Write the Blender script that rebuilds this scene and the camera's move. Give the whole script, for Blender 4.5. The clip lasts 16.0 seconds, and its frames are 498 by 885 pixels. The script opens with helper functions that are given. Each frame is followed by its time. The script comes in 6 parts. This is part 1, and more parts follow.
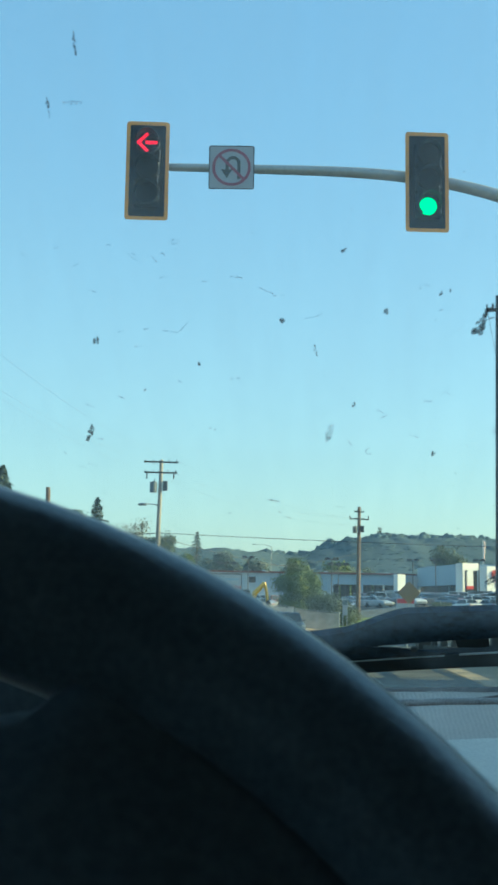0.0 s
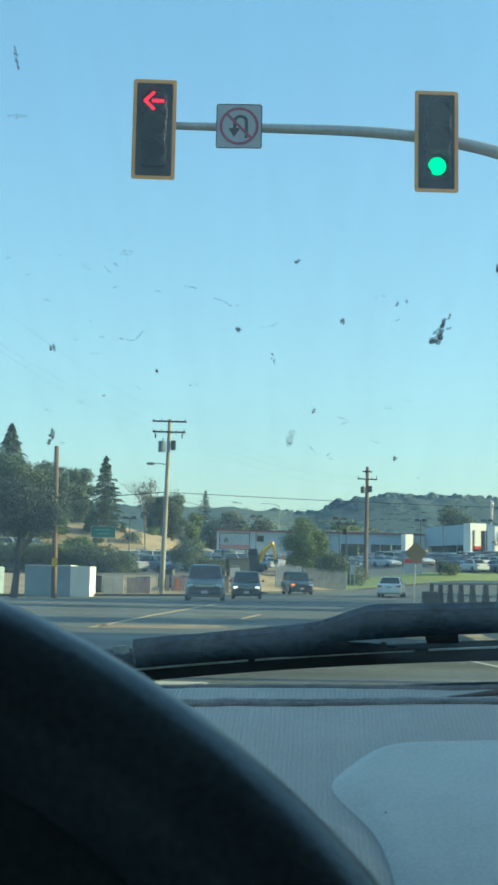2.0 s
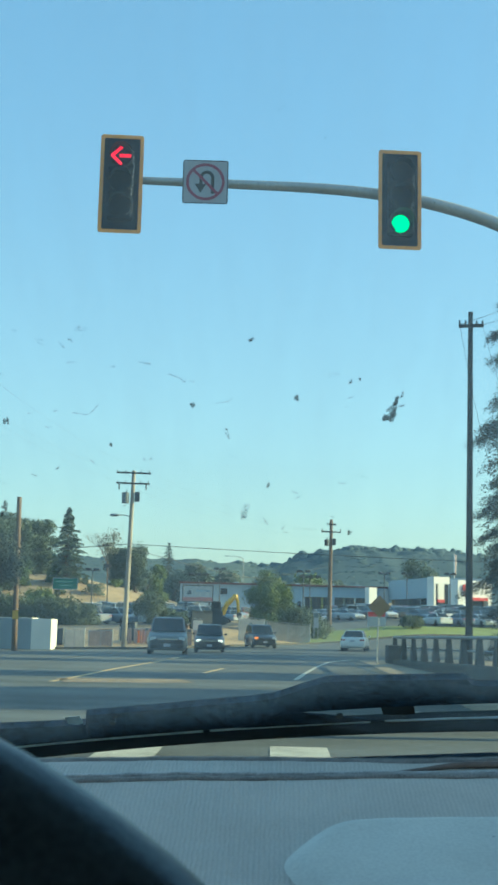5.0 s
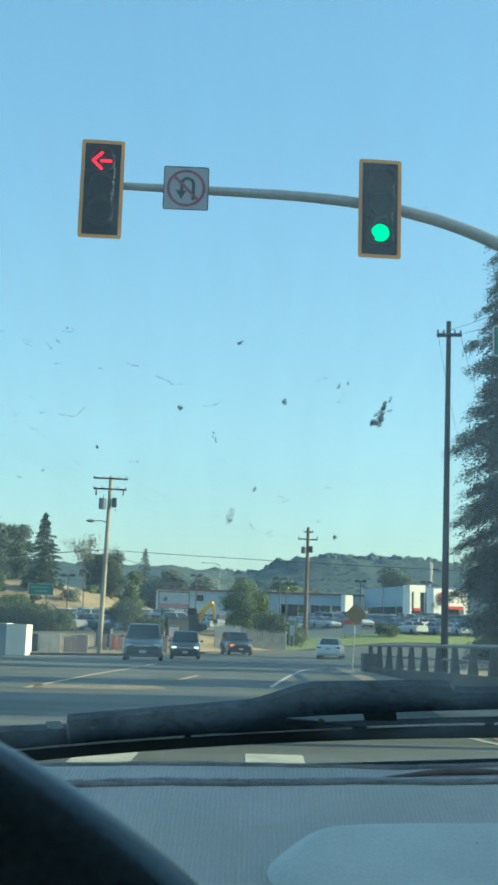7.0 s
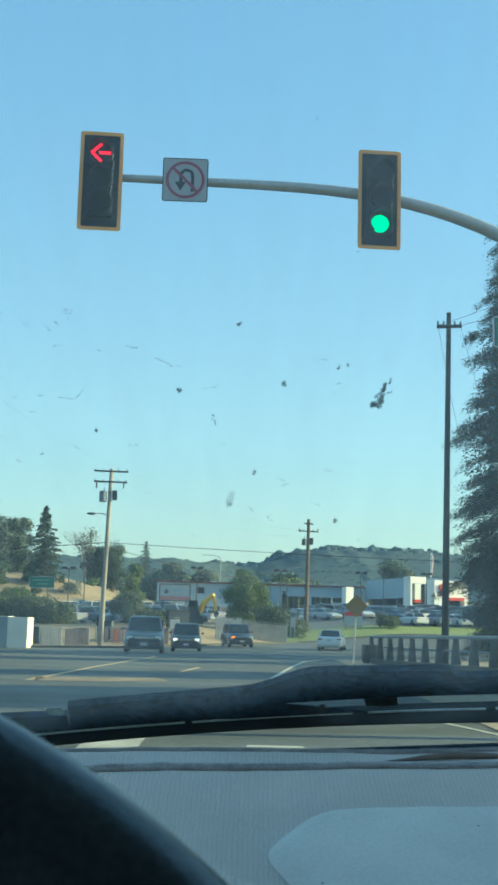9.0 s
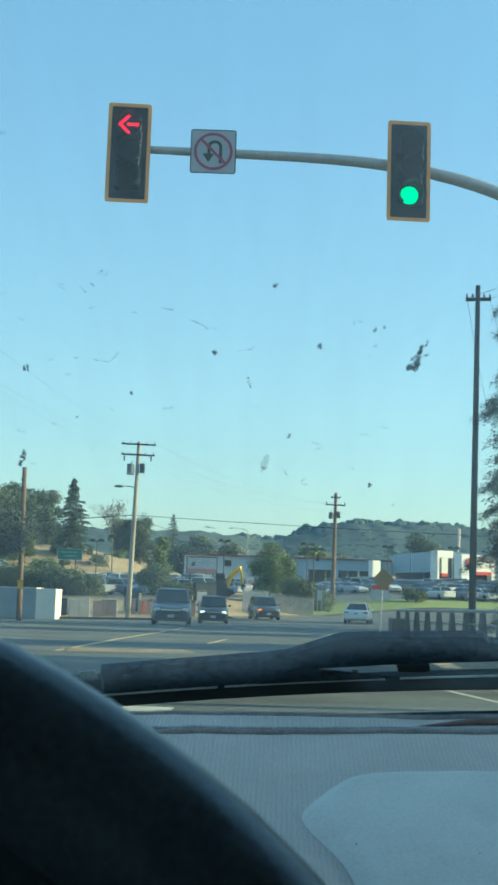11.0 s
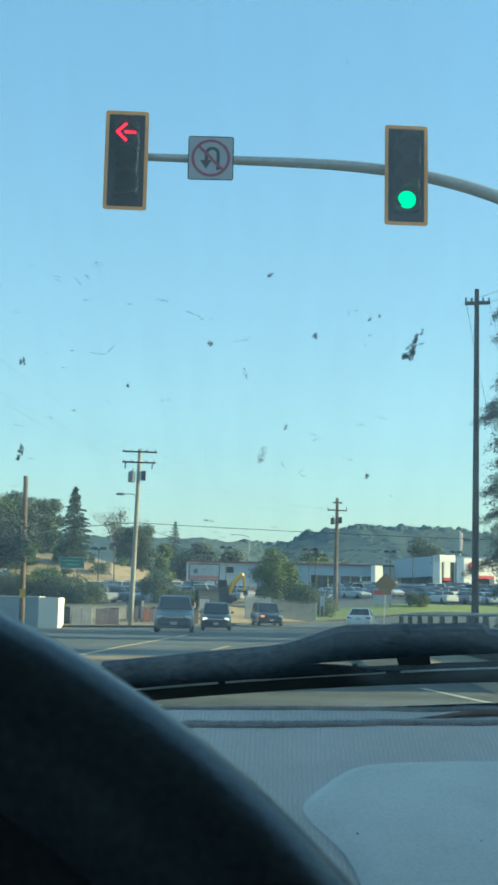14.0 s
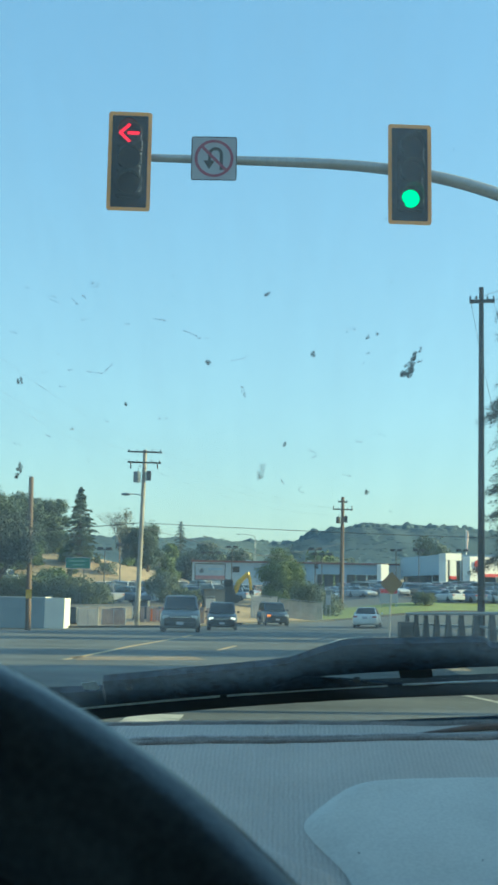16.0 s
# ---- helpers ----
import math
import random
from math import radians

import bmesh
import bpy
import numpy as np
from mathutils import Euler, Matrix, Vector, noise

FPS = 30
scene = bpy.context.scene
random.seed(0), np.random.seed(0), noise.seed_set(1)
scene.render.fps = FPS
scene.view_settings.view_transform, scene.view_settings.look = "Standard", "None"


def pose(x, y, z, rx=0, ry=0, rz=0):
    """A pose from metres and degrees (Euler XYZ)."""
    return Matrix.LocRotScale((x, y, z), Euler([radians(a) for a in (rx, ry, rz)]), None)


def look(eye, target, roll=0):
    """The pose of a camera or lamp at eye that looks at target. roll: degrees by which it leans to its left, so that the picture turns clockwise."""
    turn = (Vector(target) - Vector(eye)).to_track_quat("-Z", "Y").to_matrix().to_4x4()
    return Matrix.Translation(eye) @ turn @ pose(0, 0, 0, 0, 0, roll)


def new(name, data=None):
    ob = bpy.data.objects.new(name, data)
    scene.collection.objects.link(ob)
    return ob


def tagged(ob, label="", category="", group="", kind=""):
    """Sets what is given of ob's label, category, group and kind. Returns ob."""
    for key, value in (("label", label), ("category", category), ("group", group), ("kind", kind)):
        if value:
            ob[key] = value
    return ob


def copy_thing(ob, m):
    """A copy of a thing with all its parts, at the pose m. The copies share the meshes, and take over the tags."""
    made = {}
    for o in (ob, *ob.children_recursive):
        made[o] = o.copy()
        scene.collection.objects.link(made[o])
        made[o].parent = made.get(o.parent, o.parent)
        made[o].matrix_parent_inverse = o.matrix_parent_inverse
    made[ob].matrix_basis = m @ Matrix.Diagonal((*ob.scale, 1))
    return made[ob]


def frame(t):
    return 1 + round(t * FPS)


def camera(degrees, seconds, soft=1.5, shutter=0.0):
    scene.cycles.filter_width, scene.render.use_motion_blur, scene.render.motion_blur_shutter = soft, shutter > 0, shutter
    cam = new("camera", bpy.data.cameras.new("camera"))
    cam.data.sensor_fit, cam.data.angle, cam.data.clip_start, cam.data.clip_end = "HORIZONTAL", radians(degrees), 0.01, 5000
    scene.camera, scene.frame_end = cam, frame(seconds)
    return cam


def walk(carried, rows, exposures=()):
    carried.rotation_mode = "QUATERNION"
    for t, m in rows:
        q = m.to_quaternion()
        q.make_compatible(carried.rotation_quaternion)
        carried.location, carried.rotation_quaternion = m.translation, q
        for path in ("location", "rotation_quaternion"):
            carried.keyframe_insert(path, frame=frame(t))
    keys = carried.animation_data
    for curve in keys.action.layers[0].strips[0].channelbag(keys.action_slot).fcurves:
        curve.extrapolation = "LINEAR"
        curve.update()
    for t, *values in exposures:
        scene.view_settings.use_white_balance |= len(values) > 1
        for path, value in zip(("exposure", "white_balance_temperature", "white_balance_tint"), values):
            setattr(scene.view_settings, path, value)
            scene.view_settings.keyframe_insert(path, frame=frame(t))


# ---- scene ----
# ---- camera ----
cam = camera(24.1, 16.0, soft=2.5)
# seconds, x, y, z, rx, ry, rz
PATH = [
    (0, -0.0314, -0.0012, 1.4072, 98.1462, -0.8511, 2.5549),
    (0.5, -0.0350, -0.0040, 1.4216, 98.2089, -0.8227, 2.6000),
    (1, -0.0303, -0.0086, 1.4360, 97.7840, -0.6259, 3.5998),
    (1.5, -0.0157, 0.0008, 1.4360, 96.8241, -0.4059, 4.0608),
    (2, -0.0004, -0.0009, 1.4377, 96.1428, -1.1308, 2.9536),
    (2.5, 0.0111, 0.0038, 1.4474, 96.4303, -2.0412, 2.7383),
    (3, 0.0133, 0.0023, 1.4523, 96.6231, -2.6314, 3.2750),
    (3.5, 0.0073, 0.0065, 1.4519, 95.4287, -2.8860, 3.0307),
    (4, 0.0077, -0.0026, 1.4524, 96.9147, -1.8011, 2.0043),
    (6.5, 0.0005, -0.0004, 1.4503, 99.2366, -1.6452, 0.2793),
    (7, 0.0000, 0.0000, 1.4500, 99.1000, -1.7000, 0.0000),
    (7.5, 0.0000, 0.0016, 1.4484, 99.0702, -1.6474, -0.2074),
    (8, 0.0009, 0.0033, 1.4451, 99.0915, -1.4976, -0.2354),
    (8.5, 0.0008, 0.0035, 1.4443, 98.9601, -1.3892, -0.0979),
    (9, 0.0005, 0.0038, 1.4446, 98.7213, -1.4932, 0.0452),
    (9.5, -0.0015, 0.0049, 1.4435, 98.4042, -1.6980, 0.3020),
    (10, -0.0030, 0.0045, 1.4409, 97.9207, -1.8126, 0.6882),
    (12.5, -0.0044, 0.0080, 1.4323, 97.2270, -1.6118, 1.8833),
    (13, -0.0028, 0.0069, 1.4276, 97.4196, -1.4283, 1.8193),
    (13.5, -0.0025, 0.0073, 1.4263, 97.5713, -1.2889, 1.6420),
    (14, -0.0014, 0.0058, 1.4291, 97.6903, -1.1966, 1.4725),
    (14.5, -0.0016, 0.0067, 1.4297, 97.8057, -1.1598, 1.3984),
    (15, -0.0005, 0.0054, 1.4305, 97.8537, -1.1102, 1.4067),
    (15.5, 0.0001, 0.0050, 1.4326, 97.8382, -1.1037, 1.4847),
    (16, 0.0024, 0.0067, 1.4407, 97.6553, -0.9073, 1.7676),
]
walk(cam, [(t, pose(*p)) for t, *p in PATH], [(0, 0.84, 6000, -5), (16, 0.84, 6000, -5)])
cam.data.dof.use_dof = True
cam.data.dof.focus_distance = 1.7
cam.data.dof.aperture_fstop = 53.0

# ---- light ----
SUN_EL, SUN_AZ = radians(17), radians(85)  # azimuth clockwise from straight ahead
world = bpy.data.worlds.new("evening_sky")
scene.world = world
world.use_nodes = True
wn = world.node_tree.nodes
wl = world.node_tree.links
sky = wn.new("ShaderNodeTexSky")
sky.sky_type = "NISHITA"
sky.sun_disc = False
sky.sun_elevation = SUN_EL
sky.sun_rotation = SUN_AZ
sky.altitude = 0
sky.air_density = 1.15
sky.dust_density = 1.1
sky.ozone_density = 2.0
wn["Background"].inputs["Strength"].default_value = 0.15
# evening haze evens the sky out
haze = wn.new("ShaderNodeMix")
haze.data_type = "RGBA"
haze.inputs["Factor"].default_value = 0.42
sky_tc = wn.new("ShaderNodeTexCoord")
sky_sep = wn.new("ShaderNodeSeparateXYZ")
wl.new(sky_tc.outputs["Generated"], sky_sep.inputs[0])
lift = wn.new("ShaderNodeMapRange")  # paler towards the horizon, bluer above
lift.interpolation_type = "SMOOTHSTEP"
lift.inputs["From Min"].default_value = -0.02
lift.inputs["From Max"].default_value = 0.50
wl.new(sky_sep.outputs["Z"], lift.inputs["Value"])
veil = wn.new("ShaderNodeMix")
veil.data_type = "RGBA"
veil.inputs["A"].default_value = (2.25, 2.90, 3.24, 1)
veil.inputs["B"].default_value = (1.32, 2.38, 3.85, 1)
wl.new(lift.outputs["Result"], veil.inputs["Factor"])
wl.new(veil.outputs["Result"], haze.inputs["B"])
wl.new(sky.outputs["Color"], haze.inputs["A"])
wl.new(haze.outputs["Result"], wn["Background"].inputs["Color"])

sun = new("sun", bpy.data.lights.new("sun", "SUN"))
sun.data.energy = 6.3
sun.data.angle = radians(0.6)
sun.data.color = (1.0, 0.75, 0.40)
sun_from = Vector((math.sin(SUN_AZ) * math.cos(SUN_EL), math.cos(SUN_AZ) * math.cos(SUN_EL), math.sin(SUN_EL)))
sun.matrix_world = look(sun_from * 100, (0, 0, 0))


# ---- materials ----
def mat(name, col, rough=0.7, metal=0.0, var=0.25, fine=40.0, coarse=3.0, bump=0.0, spec=0.5, coat=0.0):
    """A surface with fine grain and coarse stains, both at real size."""
    m = bpy.data.materials.new(name)
    m.use_nodes = True
    n, l = m.node_tree.nodes, m.node_tree.links
    b = n["Principled BSDF"]
    b.inputs["Roughness"].default_value = rough
    b.inputs["Metallic"].default_value = metal
    b.inputs["Specular IOR Level"].default_value = spec
    b.inputs["Coat Weight"].default_value = coat
    tc = n.new("ShaderNodeTexCoord")
    fn = n.new("ShaderNodeTexNoise")
    fn.inputs["Scale"].default_value = fine
    fn.inputs["Detail"].default_value = 3
    cn = n.new("ShaderNodeTexNoise")
    cn.inputs["Scale"].default_value = coarse
    cn.inputs["Detail"].default_value = 4
    l.new(tc.outputs["Object"], fn.inputs["Vector"])
    l.new(tc.outputs["Object"], cn.inputs["Vector"])
    mx = n.new("ShaderNodeMath")
    mx.operation = "ADD"
    l.new(fn.outputs["Fac"], mx.inputs[0])
    l.new(cn.outputs["Fac"], mx.inputs[1])
    rp = n.new("ShaderNodeMapRange")
    rp.inputs["From Min"].default_value = 0.7
    rp.inputs["From Max"].default_value = 1.3
    l.new(mx.outputs[0], rp.inputs["Value"])
    mixc = n.new("ShaderNodeMix")
    mixc.data_type = "RGBA"
    mixc.inputs["A"].default_value = (*[max(0, c * (1 - var)) for c in col], 1)
    mixc.inputs["B"].default_value = (*[min(1, c * (1 + var)) for c in col], 1)
    l.new(rp.outputs["Result"], mixc.inputs["Factor"])
    l.new(mixc.outputs["Result"], b.inputs["Base Color"])
    if bump:
        bp = n.new("ShaderNodeBump")
        bp.inputs["Strength"].default_value = bump
        bp.inputs["Distance"].default_value = 0.3 / fine
        l.new(fn.outputs["Fac"], bp.inputs["Height"])
        l.new(bp.outputs["Normal"], b.inputs["Normal"])
    return m


def glow(name, col, strength):
    """The lit lens of a lamp."""
    m = bpy.data.materials.new(name)
    m.use_nodes = True
    b = m.node_tree.nodes["Principled BSDF"]
    b.inputs["Base Color"].default_value = (*[0.5 * c for c in col], 1)
    b.inputs["Emission Color"].default_value = (*col, 1)
    b.inputs["Emission Strength"].default_value = strength
    return m


def varied(name, cols, rough=0.3, coat=0.0, metal=0.0):
    """Paint whose colour differs from object to object."""
    m = bpy.data.materials.new(name)
    m.use_nodes = True
    n, l = m.node_tree.nodes, m.node_tree.links
    b = n["Principled BSDF"]
    b.inputs["Roughness"].default_value = rough
    b.inputs["Coat Weight"].default_value = coat
    b.inputs["Metallic"].default_value = metal
    info = n.new("ShaderNodeObjectInfo")
    ramp = n.new("ShaderNodeValToRGB")
    ramp.color_ramp.interpolation = "CONSTANT"
    e = ramp.color_ramp.elements
    while len(e) < len(cols):
        e.new(0.5)
    for i, c in enumerate(cols):
        e[i].position = i / len(cols)
        e[i].color = (*c, 1)
    l.new(info.outputs["Random"], ramp.inputs["Fac"])
    l.new(ramp.outputs["Color"], b.inputs["Base Color"])
    return m


def leafy(name, dark, light, rough=0.6, trans=0.25, patch=0.6):
    """Foliage whose tone differs from leaf to leaf."""
    m = bpy.data.materials.new(name)
    m.use_nodes = True
    n, l = m.node_tree.nodes, m.node_tree.links
    b = n["Principled BSDF"]
    b.inputs["Roughness"].default_value = rough
    b.inputs["Specular IOR Level"].default_value = 0.25
    geo = n.new("ShaderNodeNewGeometry")
    tc = n.new("ShaderNodeTexCoord")
    cn = n.new("ShaderNodeTexNoise")
    cn.inputs["Scale"].default_value = patch
    l.new(tc.outputs["Object"], cn.inputs["Vector"])
    mx = n.new("ShaderNodeMath")
    mx.operation = "MULTIPLY_ADD"
    mx.inputs[1].default_value = 0.5
    l.new(geo.outputs["Random Per Island"], mx.inputs[0])
    sub = n.new("ShaderNodeMapRange")
    sub.inputs["From Min"].default_value = 0.3
    sub.inputs["From Max"].default_value = 0.7
    sub.inputs["To Max"].default_value = 0.5
    l.new(cn.outputs["Fac"], sub.inputs["Value"])
    l.new(sub.outputs["Result"], mx.inputs[2])
    mixc = n.new("ShaderNodeMix")
    mixc.data_type = "RGBA"
    mixc.inputs["A"].default_value = (*dark, 1)
    mixc.inputs["B"].default_value = (*light, 1)
    l.new(mx.outputs[0], mixc.inputs["Factor"])
    l.new(mixc.outputs["Result"], b.inputs["Base Color"])
    tr = n.new("ShaderNodeBsdfTranslucent")
    l.new(mixc.outputs["Result"], tr.inputs["Color"])
    ms = n.new("ShaderNodeMixShader")
    ms.inputs["Fac"].default_value = trans
    l.new(b.outputs[0], ms.inputs[1])
    l.new(tr.outputs[0], ms.inputs[2])
    l.new(ms.outputs[0], n["Material Output"].inputs["Surface"])
    return m


M_ASPHALT = mat("asphalt", (0.080, 0.086, 0.078), 0.85, var=0.35, fine=30, coarse=0.35, bump=0.3)


def wear_and_shade_bands(m):
    """Wear, tar patches and painted bands of tree shade, drawn out across the lanes."""
    n, l = m.node_tree.nodes, m.node_tree.links
    tc = n.new("ShaderNodeTexCoord")
    mp = n.new("ShaderNodeMapping")
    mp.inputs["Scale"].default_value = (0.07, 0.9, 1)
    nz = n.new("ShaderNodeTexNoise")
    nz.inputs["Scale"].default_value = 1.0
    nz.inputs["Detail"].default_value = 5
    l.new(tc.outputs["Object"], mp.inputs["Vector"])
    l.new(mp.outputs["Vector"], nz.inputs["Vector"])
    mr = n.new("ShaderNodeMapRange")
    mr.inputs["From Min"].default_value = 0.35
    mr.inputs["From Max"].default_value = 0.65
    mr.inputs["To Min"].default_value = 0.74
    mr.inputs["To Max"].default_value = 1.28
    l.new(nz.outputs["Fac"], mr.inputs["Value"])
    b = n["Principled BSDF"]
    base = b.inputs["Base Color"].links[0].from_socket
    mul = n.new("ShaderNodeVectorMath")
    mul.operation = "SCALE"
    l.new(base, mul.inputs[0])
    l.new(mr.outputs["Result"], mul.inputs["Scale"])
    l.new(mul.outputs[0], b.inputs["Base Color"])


wear_and_shade_bands(M_ASPHALT)
M_PAINT_W = mat("road_paint_white", (0.46, 0.435, 0.35), 0.7, var=0.25, fine=18, coarse=2)
# tan colour paints a sunlit stretch onto the asphalt
M_PATCH = mat("sunlit_road_patch", (0.26, 0.18, 0.10), 0.85, var=0.5, fine=12, coarse=1.2)
M_PAINT_Y = mat("road_paint_yellow", (0.55, 0.38, 0.17), 0.7, var=0.3, fine=14, coarse=1.5)
M_DRY = mat("dry_grass", (0.315, 0.228, 0.128), 0.95, var=0.6, fine=3.5, coarse=0.22, bump=0.4)
M_DIRT = mat("roadside_dirt", (0.30, 0.24, 0.165), 0.95, var=0.35, fine=8, coarse=0.5, bump=0.4)
M_LAWN = mat("lawn_grass", (0.17, 0.21, 0.045), 0.95, var=0.3, fine=6, coarse=0.4, bump=0.5)
# weathered concrete, its base darkened to carry the shade on the railing
M_CONC = mat("weathered_shaded_concrete", (0.055, 0.058, 0.056), 0.9, var=0.2, fine=25, coarse=1.5, bump=0.2)
M_RAIL = mat("dull_rail_steel", (0.22, 0.23, 0.23), 0.6, 0.3, var=0.2, fine=20, coarse=2)
M_GALV = mat("galvanised_steel", (0.36, 0.37, 0.37), 0.45, 0.6, var=0.15, fine=20, coarse=2)
M_SIGBLACK = mat("signal_black_paint", (0.004, 0.010, 0.020), 0.6, var=0.7, fine=22, coarse=5, spec=0.2)
M_SIGYEL = mat("retroreflective_yellow", (0.80, 0.34, 0.075), 0.55, var=0.12, fine=40, coarse=4)
M_LENS = mat("unlit_signal_lens", (0.007, 0.009, 0.014), 0.4, var=0.6, fine=60, coarse=8, spec=0.15)
M_RED = glow("lit_red_arrow", (1.0, 0.0, 0.03), 1.15)
M_GREEN = glow("lit_green_lens", (0.0, 0.85, 0.24), 1.1)
M_SIGNW = mat("sign_white_sheeting", (0.35, 0.36, 0.40), 0.5, var=0.08, fine=30, coarse=3)
M_SIGNR = mat("sign_red_sheeting", (0.25, 0.045, 0.085), 0.5, var=0.1, fine=30, coarse=3)
M_SIGNK = mat("sign_black_sheeting", (0.03, 0.03, 0.03), 0.5, var=0.1, fine=30, coarse=3)
M_SIGNYD = mat("faded_black_print", (0.27, 0.14, 0.025), 0.6, var=0.2)
M_SIGNG = mat("sign_green_sheeting", (0.007, 0.125, 0.088), 0.5, var=0.1, fine=20, coarse=2)
M_SIGNY = mat("sign_yellow_sheeting", (0.27, 0.145, 0.032), 0.6, var=0.12, fine=20, coarse=2)
M_WOOD = mat("weathered_pole_wood", (0.13, 0.09, 0.065), 0.9, var=0.3, fine=12, coarse=1, bump=0.3)
M_WOODG = mat("grey_pole_wood", (0.27, 0.25, 0.215), 0.9, var=0.25, fine=12, coarse=1, bump=0.3)
# darkened in place of the tree shade on the tall pole
M_WOODK = mat("dark_pole_wood", (0.026, 0.027, 0.027), 0.9, var=0.3, fine=12, coarse=1, bump=0.3)
M_IRON = mat("dark_iron", (0.06, 0.065, 0.07), 0.6, 0.3, var=0.2, fine=20, coarse=2)
M_TANK = mat("transformer_grey", (0.11, 0.145, 0.175), 0.5, var=0.15, fine=20, coarse=3)
M_CABLE = mat("cable_black", (0.05, 0.05, 0.05), 0.7, var=0.1)
# bluish base carries the sky light on the shaded front wall
M_WALL = mat("shade_blue_wall_paint", (0.335, 0.425, 0.50), 0.7, var=0.08, fine=3, coarse=0.3)
M_WALLW = mat("portal_white_paint", (0.80, 0.78, 0.74), 0.6, var=0.05, fine=3, coarse=0.3)
M_FASCIA = mat("dark_red_fascia", (0.13, 0.05, 0.05), 0.6, var=0.2, fine=3, coarse=0.5)
M_FLAG = mat("faded_flag_cloth", (0.55, 0.42, 0.41), 0.9)
M_REDP = mat("red_sign_panel", (0.55, 0.03, 0.03), 0.5, var=0.1)
M_ROOF = mat("roof_membrane", (0.40, 0.40, 0.40), 0.9, var=0.15, fine=2, coarse=0.2)
M_SHOPGL = mat("dark_shop_glass", (0.022, 0.027, 0.030), 0.2, var=0.3, fine=1, coarse=0.3, spec=0.3)
M_BARK = mat("tree_bark", (0.10, 0.07, 0.05), 0.95, var=0.3, fine=15, coarse=2, bump=0.5)
# darker copy of the bark, with the trunk's shade put into its colour
M_BARK_SHADE = mat("shade_dark_bark", (0.036, 0.034, 0.032), 0.95, var=0.3, fine=15, coarse=2, bump=0.5)
M_LEAF_C = leafy("conifer_needles", (0.010, 0.018, 0.016), (0.062, 0.070, 0.040), trans=0.08)
M_LEAF_D = leafy("oak_leaves", (0.050, 0.080, 0.064), (0.110, 0.145, 0.094))
# oak leaf colour lifted towards the hills' tint to stand for haze
M_LEAF_B = leafy("haze_tinted_leaves", (0.075, 0.115, 0.105), (0.135, 0.170, 0.135))
# leaf colour holds the tree's shade and the bluish veil of the glass
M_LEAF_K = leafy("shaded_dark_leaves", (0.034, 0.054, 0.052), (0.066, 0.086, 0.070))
M_LEAF_L = leafy("bright_leaves", (0.052, 0.092, 0.034), (0.160, 0.208, 0.062))
M_LEAF_H = leafy("hedge_leaves", (0.050, 0.072, 0.046), (0.125, 0.150, 0.074))
# distance haze is mixed into this pale bluish leaf colour
M_LEAF_F = leafy("haze_tinted_forest", (0.190, 0.282, 0.318), (0.226, 0.315, 0.338), rough=0.95, trans=0.62, patch=0.14)
M_WISP = leafy("sparse_wispy_leaves", (0.12, 0.135, 0.11), (0.19, 0.19, 0.14))
M_TWIG = mat("bare_twigs", (0.14, 0.11, 0.085), 0.9)
M_GLASS_CAR = mat("tinted_car_glass", (0.014, 0.020, 0.022), 0.12, var=0.1, spec=0.55)
M_TYRE = mat("tyre_rubber", (0.02, 0.02, 0.02), 0.8, var=0.2)
M_RIM = mat("alloy_rim", (0.45, 0.45, 0.46), 0.35, 0.8, var=0.1)
M_CHROME = mat("chrome_trim", (0.6, 0.6, 0.6), 0.2, 1.0, var=0.05)
M_LOTPAINT = varied("car_paint", [(0.50, 0.52, 0.54), (0.22, 0.24, 0.27), (0.03, 0.035, 0.045), (0.08, 0.13, 0.22), (0.60, 0.60, 0.58), (0.12, 0.15, 0.18), (0.16, 0.02, 0.02), (0.05, 0.09, 0.15), (0.30, 0.34, 0.38), (0.04, 0.05, 0.06)], 0.3, 0.6)
M_WHITECAR = mat("white_car_paint", (0.64, 0.66, 0.66), 0.3, var=0.04, coat=0.6)
# silver paint darkened to stand for tree shade on the car
M_GREYCAR = mat("shade_dark_silver_paint", (0.125, 0.138, 0.142), 0.35, 0.0, var=0.06, coat=0.4)
M_NAVYCAR = mat("dark_blue_car_paint", (0.035, 0.05, 0.075), 0.3, 0.2, var=0.1, coat=0.6)
M_DARKCAR = mat("dark_grey_car_paint", (0.045, 0.048, 0.05), 0.3, 0.2, var=0.1, coat=0.6)
M_TAIL = mat("tail_light_red", (0.25, 0.012, 0.012), 0.2, var=0.1)
M_HEAD = mat("headlight_glass", (0.7, 0.7, 0.68), 0.1, var=0.05)
M_HEADON = glow("lit_headlight", (1.0, 0.93, 0.78), 0.9)
M_AMBER = glow("lit_turn_signal", (1.0, 0.25, 0.02), 0.9)
M_BLACKPL = mat("black_plastic", (0.022, 0.023, 0.025), 0.6, var=0.3, fine=60, coarse=6)
M_TRAILW = mat("white_trailer_skin", (0.68, 0.66, 0.60), 0.5, var=0.08, fine=6, coarse=1)
# grey-blue paints in the shade on the containers' front faces
M_TRAILG = mat("shade_blue_container_paint", (0.22, 0.28, 0.32), 0.6, var=0.12, fine=6, coarse=1)
M_EXC = mat("excavator_yellow", (0.74, 0.43, 0.035), 0.5, var=0.15, fine=8, coarse=1.5)
M_ORANGE = mat("orange_plastic", (0.75, 0.18, 0.03), 0.5, var=0.1)
M_REDBOX = mat("red_painted_steel", (0.40, 0.03, 0.04), 0.5, var=0.15)
M_FENCEW = mat("grey_board_fence", (0.58, 0.53, 0.45), 0.85, var=0.18, fine=8, coarse=1.2)
